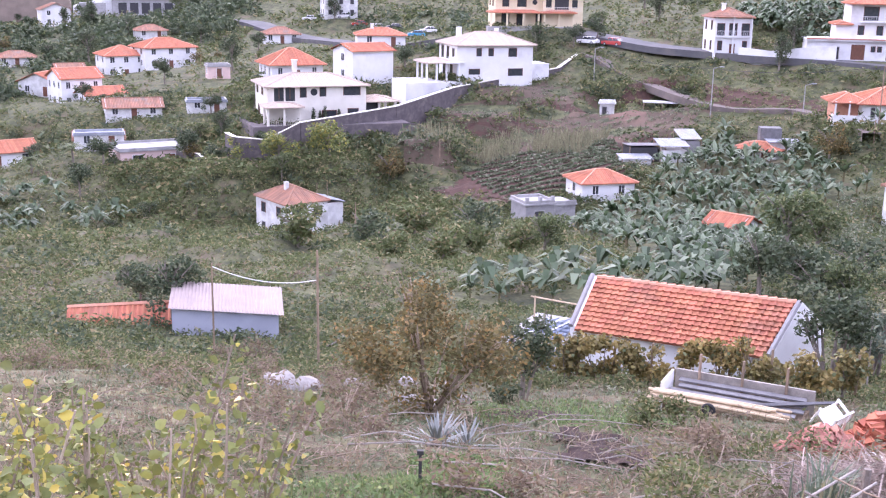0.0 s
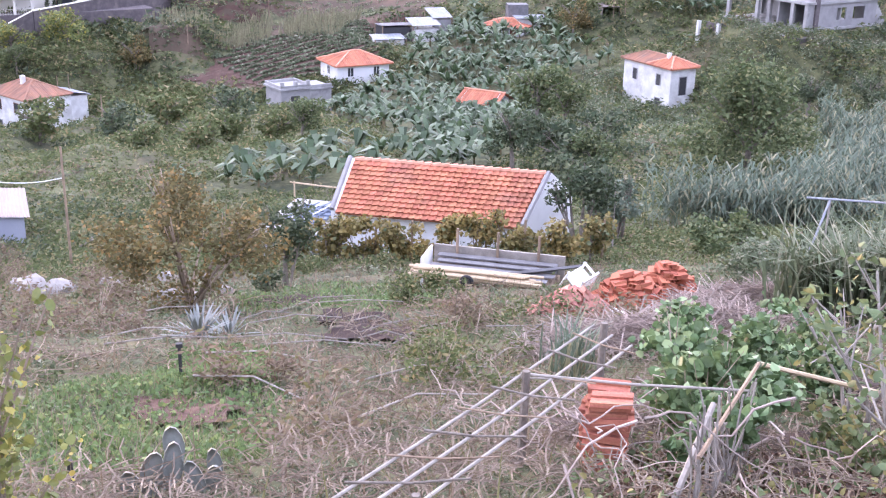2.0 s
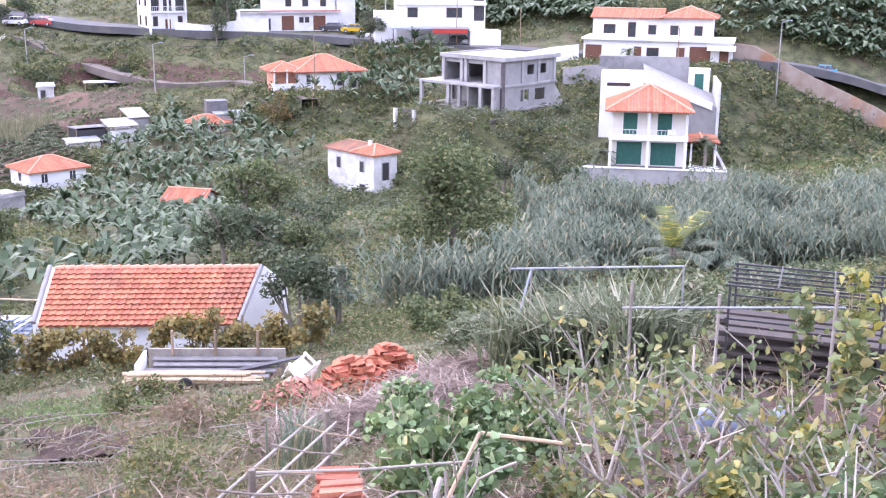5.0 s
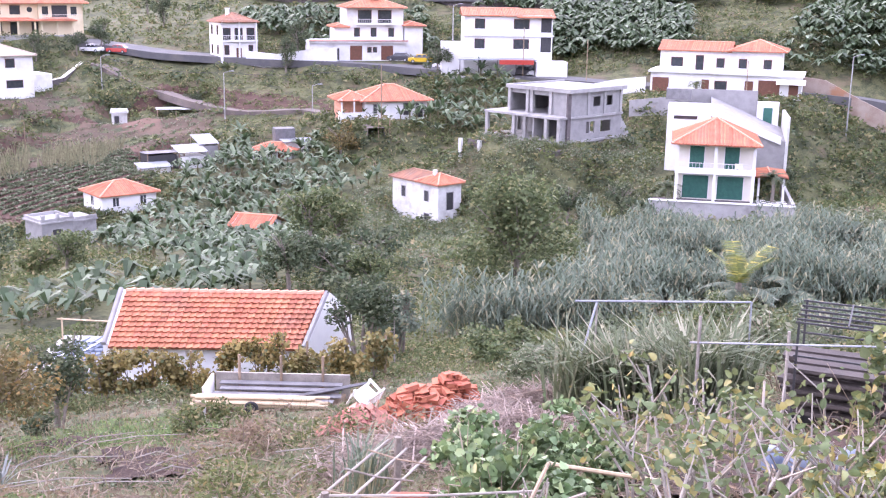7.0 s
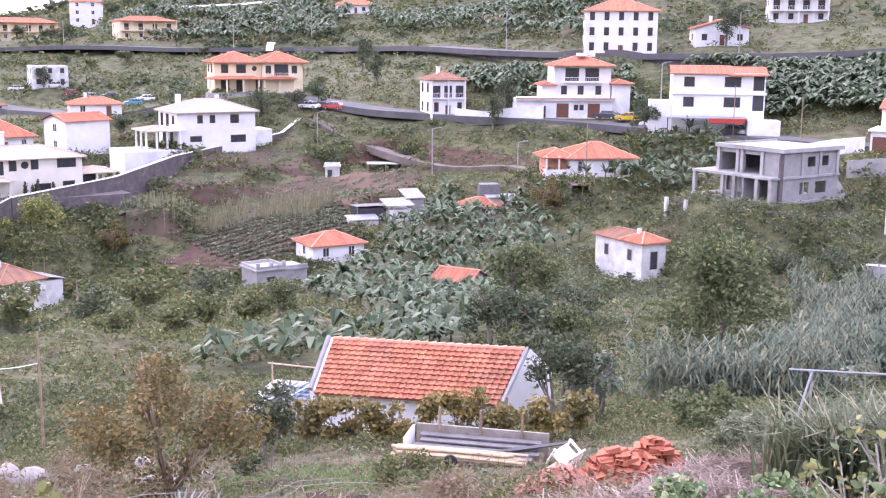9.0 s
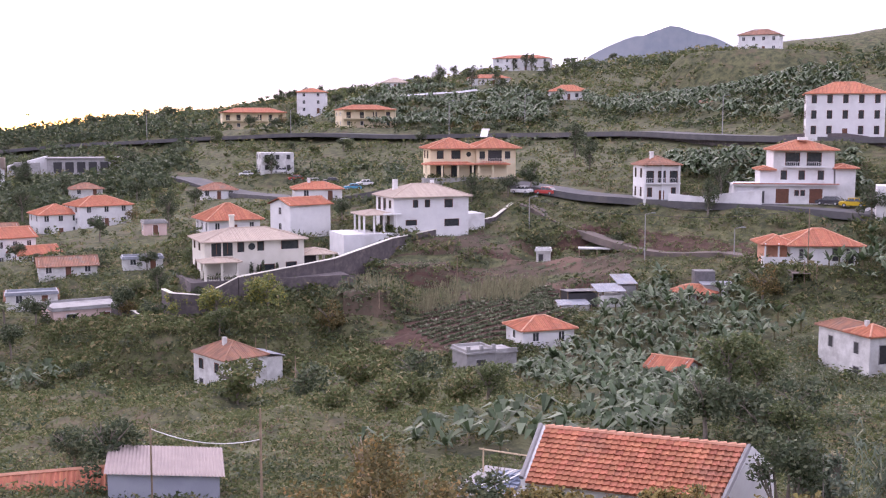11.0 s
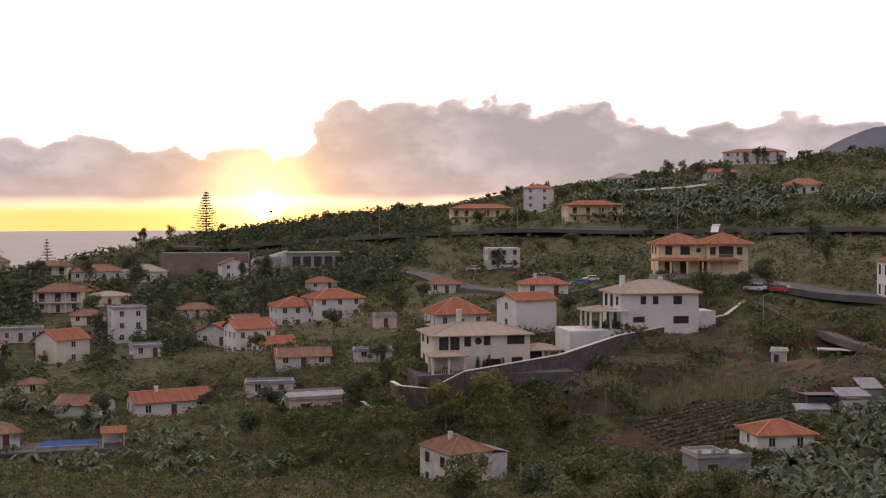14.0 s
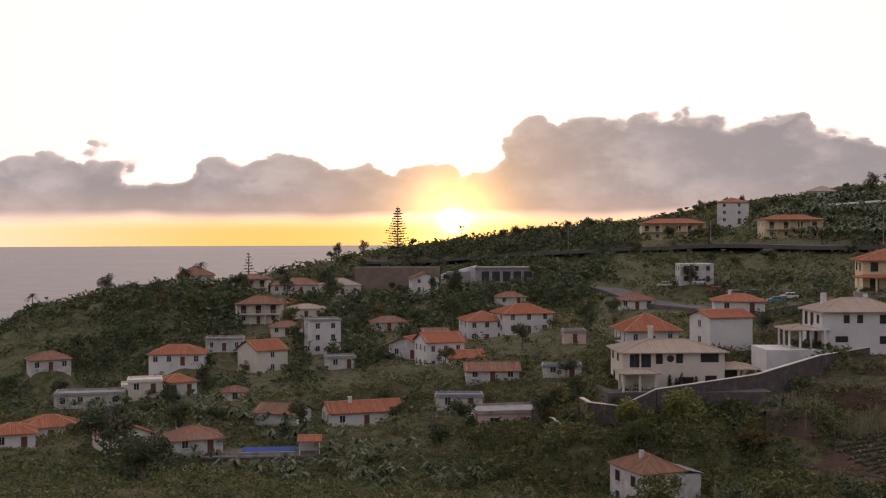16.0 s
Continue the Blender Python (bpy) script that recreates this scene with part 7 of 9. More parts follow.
leafy("tree", "spreading olive-brown tree, half bare, over rough grass", "tree", -0.2, 22.6, gz(-0.2, 22.6), around(26, 1.8, 0.5, 2.5, 0.4, 0.65, 3), 8000, 0.10, OLIVE, 0.6, 16, 2, TWIG, 0.04, seed=3)
leafy("tree", "slender dark-leaved loquat tree on the slope", "tree", 2.3, 29.0, gz(2.3, 29.0), around(9, 0.7, 0.7, 2.3, 0.3, 0.5, 4), 1700, 0.16, DARK_LEAF, 0.45, 7, 2, BARK, 0.04, seed=4)
leafy("bush", "round dark bush under the loquat", "bush", 1.7, 26.5, gz(1.7, 26.5), around(4, 0.25, 0.25, 0.55, 0.25, 0.35, 5), 700, 0.12, DARK_LEAF, 0.4, 3, 1, seed=5)
leafy("tree", "grey-green fruit tree beside the garage gable", "tree", 14.3, 38.6, gz(14.3, 38.6), around(12, 1.0, 1.6, 3.6, 0.4, 0.75, 6), 3000, 0.20, DARK_LEAF, 0.5, 9, 3, BARK, 0.07, seed=6)
leafy("tree", "grey-green fruit tree behind a ladder", "tree", 16.6, 40.5, gz(16.6, 40.5), around(10, 1.1, 1.2, 2.6, 0.4, 0.7, 7), 2400, 0.20, CANE, 0.5, 7, 3, BARK, 0.06, seed=7)
leafy("bush", "green hedge bush at the cane's edge", "bush", 17.5, 33.0, gz(17.5, 33), around(10, 1.5, 0.4, 1.3, 0.4, 0.7, 8), 2600, 0.17, LEAF, 0.6, 4, 1, seed=8)
leafy("bush", "green hedge bush at the cane's edge", "bush", 20.5, 31.5, gz(20.5, 31.5), around(8, 1.1, 0.4, 1.2, 0.4, 0.6, 9), 1800, 0.17, DARK_LEAF, 0.6, 4, 1, seed=9)
leafy("bush", "fern-like grey-green bush on the garden slope", "bush", 4.6, 21.3, gz(4.6, 21.3), around(9, 0.7, 0.2, 0.7, 0.25, 0.4, 10), 1500, 0.10, SCRUB, 0.5, 4, 1, seed=10)
for k, (x, y) in enumerate(((5.6, 17.6), (4.2, 16.6), (6.0, 15.6), (3.8, 14.0), (-1.5, 18.5), (-3.2, 20.5), (-4.8, 23.5), (-2.2, 25.5), (-6.5, 27), (-8.5, 30), (-6.0, 33), (-3.0, 33.5), (2.5, 34), (-10.5, 36), (-7.5, 39), (-2.5, 40), (-13, 33), (0.8, 12.2), (2.8, 11.6), (1.0, 9.6))):
    leafy("bush", "dry grey-brown bramble bush", "bush", x, y, gz(x, y), around(7, 0.6 + 0.02 * y, 0.1, 0.45, 0.25, 0.35 + 0.012 * y, 30 + k, 0.6), 900, 0.07 + 0.002 * y, DRY if k % 3 else SCRUB, 0.35, 6, 1, TWIG, 0.014, group="brambles", seed=30 + k)


for k, (x, y, w, h) in enumerate(((13.6, 19.0, 0.8, 1.5), (15.4, 21.5, 1.0, 1.7), (17.5, 23.5, 1.2, 1.8), (16.0, 17.5, 0.8, 1.4), (20.0, 26.5, 1.4, 2.0), (22.5, 28.0, 1.3, 1.9), (14.5, 25.0, 1.0, 1.2), (24.0, 24.5, 1.2, 1.8), (19.0, 20.5, 0.9, 1.3))):
    leafy("bush", "grey-green overgrown bush behind the garden", "bush", x, y, gz(x, y), around(10, w, 0.3, h, 0.3, 0.55, 300 + k), 2000, 0.15, (WEED, CANE, LEAF)[k % 3], 0.45, 7, 1, TWIG, 0.02, group="bushes behind the garden", seed=300 + k)


def vine_row():
    for k in range(9):
        t = k / 8
        x, y = 3.2 + 9.3 * t, 37.2 - 4.6 * t
        z = gz(x, y)
        leafy("grapevine", "grapevine on wires with yellow and brown autumn leaves", "vine", x, y, z, [(random.uniform(-0.6, 0.6), random.uniform(-0.3, 0.3), random.uniform(0.5, 1.6), random.uniform(0.3, 0.45), 0.8) for _ in range(8)], 900, 0.14, VINE, 0.9, 4, 1.2, BARK, 0.025, group="vine row", seed=60 + k)
        p = thing("vine_post", "grey wooden vine post", "post", pose(x + 0.4, y, z), "vine posts")
        Geo().tube([(0, 0, -0.4), (0.03, 0, 1.55)], 0.05, 0.04, 6).part("shaft", WOOD, p)


vine_row()


def lumber_shelter():
    ob = thing("lumber_shelter", "low shelter of grey boards with a white side panel", "shelter", pose(5.6, 26.6, gz(6.4, 25.4) + 0.02, 0, 0, -26))
    Geo().box(0, 0.0, -0.6, 0.06, 1.1, 0.42).part("side_panel", WHITE, ob, "white painted end panel")
    Geo().box(0.06, 1.25, -0.9, 3.6, 1.32, 0.40).part("back_board", CANE_POLE, ob)
    Geo().box(0.06, 0.1, -0.9, 3.5, 1.2, -0.1).part("base", WOOD, ob)
    for i in range(4):
        y0, z0 = 0.12 + 0.26 * i, 0.02 + 0.06 * i
        Geo().box(0.12 + random.uniform(0, 0.2), y0, z0, 3.4 + random.uniform(-0.3, 0.2), y0 + 0.24, z0 + 0.03).part("cover_board", TARP, ob, "grey weathered board")
    for i in range(3):
        b = Vector((2.0 + 0.3 * i, 0.2 + 0.2 * i, 0.10))
        Geo().tube([b, b + Vector((1.6, 0.5, 0.18))], 0.05, 0.045, 4).part("loose_board", TARP, ob)
    for i in range(3):
        Geo().tube([(0.7 + i * 1.1, 1.2, -0.3), (0.7 + i * 1.1, 1.25, 0.9)], 0.04, 0.04, 5).part("post", WOOD, ob)
    for i in range(13):
        p = thing("pole", "long peeled yellow pole in a pile", "pole", pose(5.6, 26.6, gz(6.2, 25.0) + 0.02, 0, 0, -26), "pole pile")
        y, z = -0.15 - 0.085 * (i % 5) - 0.04 * (i // 5), 0.05 + 0.085 * (i // 5)
        Geo().tube([(-0.15 + random.uniform(-0.1, 0.1), y, z), (1.5, y + 0.01, z + 0.015), (3.1 + random.uniform(-0.3, 0.2), y + random.uniform(-0.03, 0.03), z)], 0.042, 0.036, 6).part("shaft", POLE, p)
    ty = thing("wheel", "small black rubber wheel leaning on the poles", "wheel", pose(6.45, 25.0, gz(6.5, 24.9) + 0.2, 0, 0, -26))
    g = Geo()
    for i in range(16):
        for k in range(8):
            a, b = 6.283 * i / 16, 6.283 * k / 8
            r = 0.13 + 0.05 * math.cos(b)
            g.v.append((r * math.cos(a), 0.05 * math.sin(b), r * math.sin(a)))
    for i in range(16):
        for k in range(8):
            g.f.append((i * 8 + k, i * 8 + (k + 1) % 8, ((i + 1) % 16) * 8 + (k + 1) % 8, ((i + 1) % 16) * 8 + k))
    g.part("tyre", RUBBER, ty, smooth=True)
    Geo().tube([(0, -0.03, 0), (0, 0.03, 0)], 0.085, 0.085, 12).part("hub", DARK, ty)


lumber_shelter()


def plastic_chair(x, y, z, m):
    ob = thing("plastic_chair", "white plastic garden chair tipped on the rubble", "chair", pose(x, y, z) @ m, "white chairs")
    Geo().box(-0.22, -0.22, 0.40, 0.22, 0.22, 0.43).part("seat", PLASTIC, ob)
    b = Geo().box(-0.22, 0.2, 0.43, -0.17, 0.24, 0.85).box(0.17, 0.2, 0.43, 0.22, 0.24, 0.85).box(-0.22, 0.2, 0.80, 0.22, 0.24, 0.86)
    for i in range(4):
        b.box(-0.13 + 0.08 * i, 0.21, 0.43, -0.09 + 0.08 * i, 0.23, 0.80)
    b.part("backrest", PLASTIC, ob)
    for sx in (-0.2, 0.2):
        for sy in (-0.2, 0.2):
            Geo().tube([(sx * 1.15, sy * 1.1, 0), (sx, sy, 0.41)], 0.024, 0.028, 6).part("leg", PLASTIC, ob)
        Geo().box(sx * 1.1 - 0.025, -0.2, 0.62, sx * 1.1 + 0.025, 0.22, 0.65).box(sx * 1.1 - 0.02, -0.2, 0.41, sx * 1.1 + 0.02, -0.16, 0.62).part("armrest", PLASTIC, ob)


plastic_chair(7.9, 21.2, gz(7.9, 21.2) + 0.30, pose(0, 0, 0, -38, 18, 200))
plastic_chair(7.5, 19.4, gz(7.5, 19.4) + 0.05, pose(0, 0, 0, 95, 20, 40))


BRICK = Geo()
for x0, x1 in ((0, 0.045), (0.065, 0.11)):
    pass
BRICK.box(-0.15, -0.1, 0, 0.15, 0.1, 0.012).box(-0.15, -0.1, 0.098, 0.15, 0.1, 0.11).box(-0.15, -0.1, 0.012, 0.15, -0.085, 0.098).box(-0.15, 0.085, 0.012, 0.15, 0.1, 0.098).box(-0.15, -0.008, 0.012, 0.15, 0.008, 0.098)
HOLLOW = BRICK.mesh("hollow_brick", surface("hollow_red_brick", (0.44, 0.155, 0.09), (0.36, 0.12, 0.07), 4.0, 0.85, 0.2, vary=0.2))
OLDB = BRICK.mesh("broken_tile", surface("pinkish_old_tile", (0.46, 0.22, 0.17), (0.36, 0.17, 0.13), 4.0, 0.85, 0.3, vary=0.3))
SLAB = Geo().box(-0.15, -0.12, 0, 0.15, 0.12, 0.018).box(-0.15, -0.12, 0.018, 0.15, -0.08, 0.036).box(-0.15, 0.0, 0.018, 0.15, 0.04, 0.036).mesh("roof_tile", surface("stacked_tile", (0.40, 0.15, 0.095), (0.30, 0.11, 0.07), 5.0, 0.85, 0.3, vary=0.25))


def heap(name, label, x, y, z0, R, H, n, me, order=0.4, seed=1, rot=0):
    """A heap of bricks or tiles: each a part of the heap."""
    ob = thing(name, label, "heap", pose(x, y, z0, 0, 0, rot), "building rubble")
    rd = random.Random(seed)
    for i in range(n):
        q = rd.random() ** 0.6
        w = rd.random() * 6.28
        px, py = math.cos(w) * R * q, math.sin(w) * R * 0.7 * q
        pz = H * (1 - q * q) * rd.random() ** 0.35 + 0.02
        t = (1 - order) * 60
        piece(me.name.split(".")[0], me, ob, "", pose(px, py, pz, rd.uniform(-t, t), rd.uniform(-t, t), rd.uniform(-t, t) * 2 + (rd.randrange(2) * 90)))
    return ob


heap("brick_heap", "heap of new orange hollow bricks on the slope", 8.9, 20.6, gz(8.9, 20.6), 0.8, 0.75, 130, HOLLOW, 0.6, 1)
heap("brick_heap", "second heap of orange hollow bricks behind the first", 10.3, 21.8, gz(10.3, 21.8), 0.75, 0.85, 120, HOLLOW, 0.75, 2)
heap("tile_heap", "heap of broken pinkish roof tiles", 7.0, 18.9, gz(7.0, 18.9), 0.75, 0.5, 110, OLDB, 0.2, 3)


def tile_stack():
    ob = thing("tile_stack", "tall leaning stack of orange roof tiles", "stack", pose(2.92, 6.75, gz(2.92, 6.75), 0, 0, -22), "building rubble")
    rd = random.Random(5)
    for i in range(14):
        piece("roof_tile", SLAB, ob, "", pose(rd.uniform(-0.03, 0.03) + 0.004 * i, rd.uniform(-0.025, 0.025), 0.044 * i, rd.uniform(-3, 3), rd.uniform(-4, 4), rd.uniform(-7, 7) + 90 * (i % 2 == 9)))
        piece("roof_tile", SLAB, ob, "", pose(rd.uniform(-0.03, 0.03), 0.25 + rd.uniform(-0.02, 0.02), 0.043 * i * 0.96, rd.uniform(-3, 3), rd.uniform(-4, 4), rd.uniform(-9, 9)))


tile_stack()


def trellis():
    """A low pergola of thin poles, its rails running up the slope."""
    ob = thing("pergola", "low pergola of thin weathered poles and wires", "pergola", pose(0, 0, 0))
    def bar(a, b, r=0.012, mat=CANE_POLE, nm="rail"):
        m = Vector(a).lerp(Vector(b), 0.5) + Vector((0, 0, -0.02))
        Geo().tube([a, m, b], r, r * 0.8, 6).part(nm, mat, ob)
    A = [Vector((0.55, 5.40, 36.36)), Vector((3.26, 7.95, 36.30))]
    B = [Vector((1.25, 5.5, 36.32)), Vector((3.42, 7.52, 36.30))]
    bar(A[0], A[1], 0.013), bar(B[0], B[1], 0.013)
    bar(A[0].lerp(B[0], 0.5), A[1].lerp(B[1], 0.5), 0.013)
    for i in range(9):
        t = (i + 0.4) / 9
        bar(A[0].lerp(A[1], t) + Vector((-0.06, 0, 0.02)), B[0].lerp(B[1], t) + Vector((0.1, -0.06, 0.02)), 0.007 + 0.002 * (i % 2), BARK if i % 2 else WOOD, "rung")
    bar((2.40, 7.14, 36.32), (3.95, 6.55, 36.34), 0.012), bar((2.0, 5.9, 36.0), (3.6, 5.35, 36.1), 0.012, WOOD)
    for x, y in ((2.42, 7.1), (1.3, 5.6), (3.3, 7.85)):
        Geo().tube([(x, y, gz(x, y) - 0.2), (x + 0.01, y, 36.36)], 0.036, 0.03, 6).part("post", BARK, ob)


trellis()


def cane_fence():
    ob = thing("cane_fence", "leaning fence of grey dry canes hung with creeper", "fence", pose(0, 0, 0))
    for i in range(46):
        t = i / 45
        x, y = 3.05 + 1.0 * t + random.uniform(-0.05, 0.05), 5.45 + 1.25 * t + random.uniform(-0.05, 0.05)
        z = gz(x, y)
        Geo().tube([(x, y, z - 0.1), (x + random.uniform(-0.08, 0.08), y, z + 0.3), (x + random.uniform(-0.16, 0.12), y + random.uniform(-0.08, 0.08), z + random.uniform(0.5, 0.88))], 0.009, 0.007, 5).part("cane", CANE_POLE, ob)
    Geo().tube([(3.0, 5.4, 36.55), (4.1, 6.75, 36.45)], 0.015, 0.015, 5).part("tie_rail", WOOD, ob)
    Geo().tube([(4.35, 7.5, 36.12), (5.1, 6.7, 36.15)], 0.02, 0.018, 6).part("prop", POLE, ob)
    Geo().tube([(2.55, 5.1, 35.9), (3.35, 5.95, 36.6)], 0.028, 0.02, 6).part("prop", CANE_POLE, ob)


cane_fence()
for k, (x, y, s, n) in enumerate(((3.9, 6.9, 0.75, 520), (4.4, 8.0, 0.9, 700), (5.2, 9.2, 1.0, 800), (3.5, 6.2, 0.5, 300), (6.6, 10.0, 1.0, 700), (5.9, 11.6, 1.1, 700), (7.6, 11.8, 1.1, 700))):
    leafy("creeper", "bean-like creeper with broad green leaves over the fence", "creeper", x, y, gz(x, y), around(9, 0.55 * s, 0.3, 0.85, 0.16 * s, 0.32 * s, 80 + k, 0.6), int(n * 1.1), 0.095, BEAN, 0.85, 5, 0.8, TWIG, 0.012, group="creepers", seed=80 + k)


def fig_tree(x, y, h, seed, n=240, spread_r=0.75):
    """Pale bare-stemmed fig with large scattered leaves."""
    z = gz(x, y)
    ob = thing("fig_tree", "young fig tree with pale branches and large yellowing leaves", "tree", pose(x, y, z), "fig trees")
    rd = random.Random(seed)
    tips = []
    for i in range(5):
        w = 6.28 * i / 5 + rd.random()
        e = Vector((math.cos(w) * spread_r * rd.uniform(0.4, 1), math.sin(w) * spread_r * rd.uniform(0.4, 1), h * rd.uniform(0.75, 1.05)))
        m = Vector((e.x * 0.35, e.y * 0.35, h * 0.45))
        g = Geo().tube([(rd.uniform(-0.1, 0.1), rd.uniform(-0.1, 0.1), -0.15), m, e], 0.021, 0.009, 6)
        tips.append(e)
        for _ in range(4):
            p = m.lerp(e, rd.uniform(0.1, 0.8))
            q = p + Vector((rd.uniform(-0.35, 0.35), rd.uniform(-0.35, 0.35), rd.uniform(0.05, 0.4)))
            g.tube([p, q], 0.009, 0.005, 5)
            tips.append(q)
        tips += [m.lerp(e, 0.15), m.lerp(e, 0.45)]
        g.part("branch", CANE_POLE, ob)
    n = int(n * 1.15)
    c = np.array([tuple(tips[rd.randrange(len(tips))] + Vector((rd.gauss(0, 0.065), rd.gauss(0, 0.065), rd.gauss(0, 0.06)))) for _ in range(n)])
    piece("foliage", quads("foliage", leaves(c, 0.09 * (0.35 + 1.0 * rng.random(n)), 0.58, full=True), FIG), ob)


for k, (x, y, h, n) in enumerate(((4.95, 6.3, 1.35, 230), (5.5, 6.0, 1.15, 160), (4.5, 5.15, 0.85, 130), (6.3, 7.6, 1.2, 190), (5.6, 7.6, 1.3, 210), (7.2, 7.0, 1.0, 130), (6.1, 5.2, 0.8, 110), (5.0, 4.4, 0.6, 110))):
    fig_tree(x, y, h, 100 + k, n)


for k, (x, y, w) in enumerate(((4.55, 5.6, 0.3), (4.9, 5.2, 0.34), (5.3, 5.3, 0.3), (5.9, 5.7, 0.35), (5.1, 6.9, 0.3), (6.4, 6.3, 0.36), (5.6, 4.7, 0.3), (6.6, 5.5, 0.34), (4.5, 6.2, 0.24), (7.2, 6.2, 0.32), (6.1, 4.8, 0.3), (7.0, 5.2, 0.3), (4.3, 4.7, 0.26))):
    leafy("fig_shoot", "low leafy shoots with yellowing leaves at the foot of the figs", "plant", x, y, gz(x, y), around(7, w, 0.08, 0.42, 0.10, 0.19, 340 + k), 190, 0.075, (FIG, YOUNG, BEAN, FIG)[k % 4], 0.72, 4, 0.5, TWIG, 0.006, group="fig shoots", seed=340 + k)


def climbers():
    for k, (x, y, h) in enumerate(((7.9, 7.3, 1.5), (8.3, 7.0, 1.7), (8.8, 6.9, 1.5), (9.1, 6.5, 1.6), (7.6, 6.4, 1.1), (8.5, 6.2, 1.2))):
        leafy("climbing_bean", "tall climbing plant with yellow-green leaves on a stick", "plant", x, y, gz(x, y), [(random.uniform(-0.06, 0.06), random.uniform(-0.06, 0.06), 0.25 + h * i / 8, 0.15, 1.0) for i in range(8)], 210, 0.10, YOUNG if k % 2 else FIG, 0.8, 2, h, TWIG, 0.012, group="climbing plants", seed=120 + k)


climbers()


def pipe_rack():
    ob = thing("pipe_frame", "frame of pale pipes over the garden edge", "frame", pose(0, 0, 0))
    P = [(11.62, 17.91, 33.97), (13.69, 15.84, 34.29)]
    Geo().tube([(11.3, 18.2, 33.93), P[1]], 0.02, 0.02, 6).part("top_bar", SHEET, ob)
    Geo().tube([P[0], (10.5, 17.2, gz(10.5, 17.2))], 0.025, 0.022, 6).part("leaning_post", SHEET, ob)
    Geo().tube([P[1], (13.6, 15.7, gz(13.6, 15.7))], 0.02, 0.02, 6).part("post", SHEET, ob)
    Geo().tube([P[0], (11.6, 17.9, gz(11.6, 17.9))], 0.02, 0.02, 6).part("post", CANE_POLE, ob)
    ob = thing("garden_rail", "thin white rail on pale posts", "rail", pose(0, 0, 0))
    Geo().tube([(8.0, 10.2, 35.9), (9.05, 7.82, 36.44)], 0.012, 0.012, 6).part("rail", SHEET, ob)
    for x, y, t in ((8.05, 10.1, 36.25), (8.5, 9.1, 36.3), (9.0, 7.9, 36.6)):
        Geo().tube([(x, y, gz(x, y)), (x, y, t)], 0.022, 0.02, 6).part("post", CANE_POLE, ob)


pipe_rack()


def dark_rack():
    """A black steel frame like an unroofed stall, with stacks of dark planks inside and below."""
    ob = thing("steel_rack", "rusty black steel rack with stacked dark planks", "rack", pose(11.65, 12.35, gz(11.65, 12.35), 0, 0, -47))
    for x in (0, 2.2, 4.4):
        for y in (0, 1.3):
            Geo().box(x - 0.018, y - 0.018, -0.4, x + 0.018, y + 0.018, 1.85).part("post", DARK, ob)
    for z in (1.3, 1.83):
        for y in (0, 1.3):
            Geo().box(-0.05, y - 0.014, z - 0.014, 4.5, y + 0.014, z + 0.014).part("bar", DARK, ob)
    for i in range(4):
        y = 0.2 + 0.27 * i
        Geo().box(-0.05, y - 0.012, 1.81, 4.5, y + 0.012, 1.84).part("roof_bar", DARK, ob)
    for x in (0.7, 1.5, 2.9, 3.7):
        Geo().box(x - 0.012, 0, 1.84, x + 0.012, 1.3, 1.86).part("cross_bar", DARK, ob)
    for k in range(5):
        for i in range(4):
            z = 0.35 + 0.17 * k + 0.02 * (i % 2)
            Geo().box(-0.25 + 0.1 * ((i + k) % 3), 0.05 + 0.3 * i, z, 4.6, 0.30 + 0.3 * i, z + 0.05).part("plank", PLANK, ob)
    Geo().box(-0.1, 1.35, -0.3, 4.6, 1.42, 1.0).part("back_panel", DARK, ob)


PLANK = surface("dark_wet_plank", (0.075, 0.062, 0.055), (0.045, 0.038, 0.035), 2.0, 0.75, 0.2, vary=0.3)
dark_rack()
for k, (x, y, m) in enumerate(((8.25, 8.95, BLUE_SACK), (8.45, 8.65, BLUE_SACK), (8.75, 8.25, BLUE_SACK))):
    s = thing("sack", "full blue-grey plastic sack on the terrace edge", "sack", pose(x, y, gz(x, y) + 0.02), "sacks")
    g = Geo()
    for i in range(7):
        for j in range(10):
            z, w = 0.34 * i / 6, 6.283 * j / 10
            r = 0.17 * (math.sin(math.pi * min(1, 0.15 + 0.75 * i / 6)) ** 0.6) * (1 + 0.08 * math.sin(3 * w + i))
            g.v.append((r * math.cos(w), r * math.sin(w), z))
    for i in range(6):
        for j in range(10):
            g.f.append((i * 10 + j, i * 10 + (j + 1) % 10, (i + 1) * 10 + (j + 1) % 10, (i + 1) * 10 + j))
    g.f.append(tuple(60 + j for j in range(10)))
    g.part("bag", m, s, smooth=True)


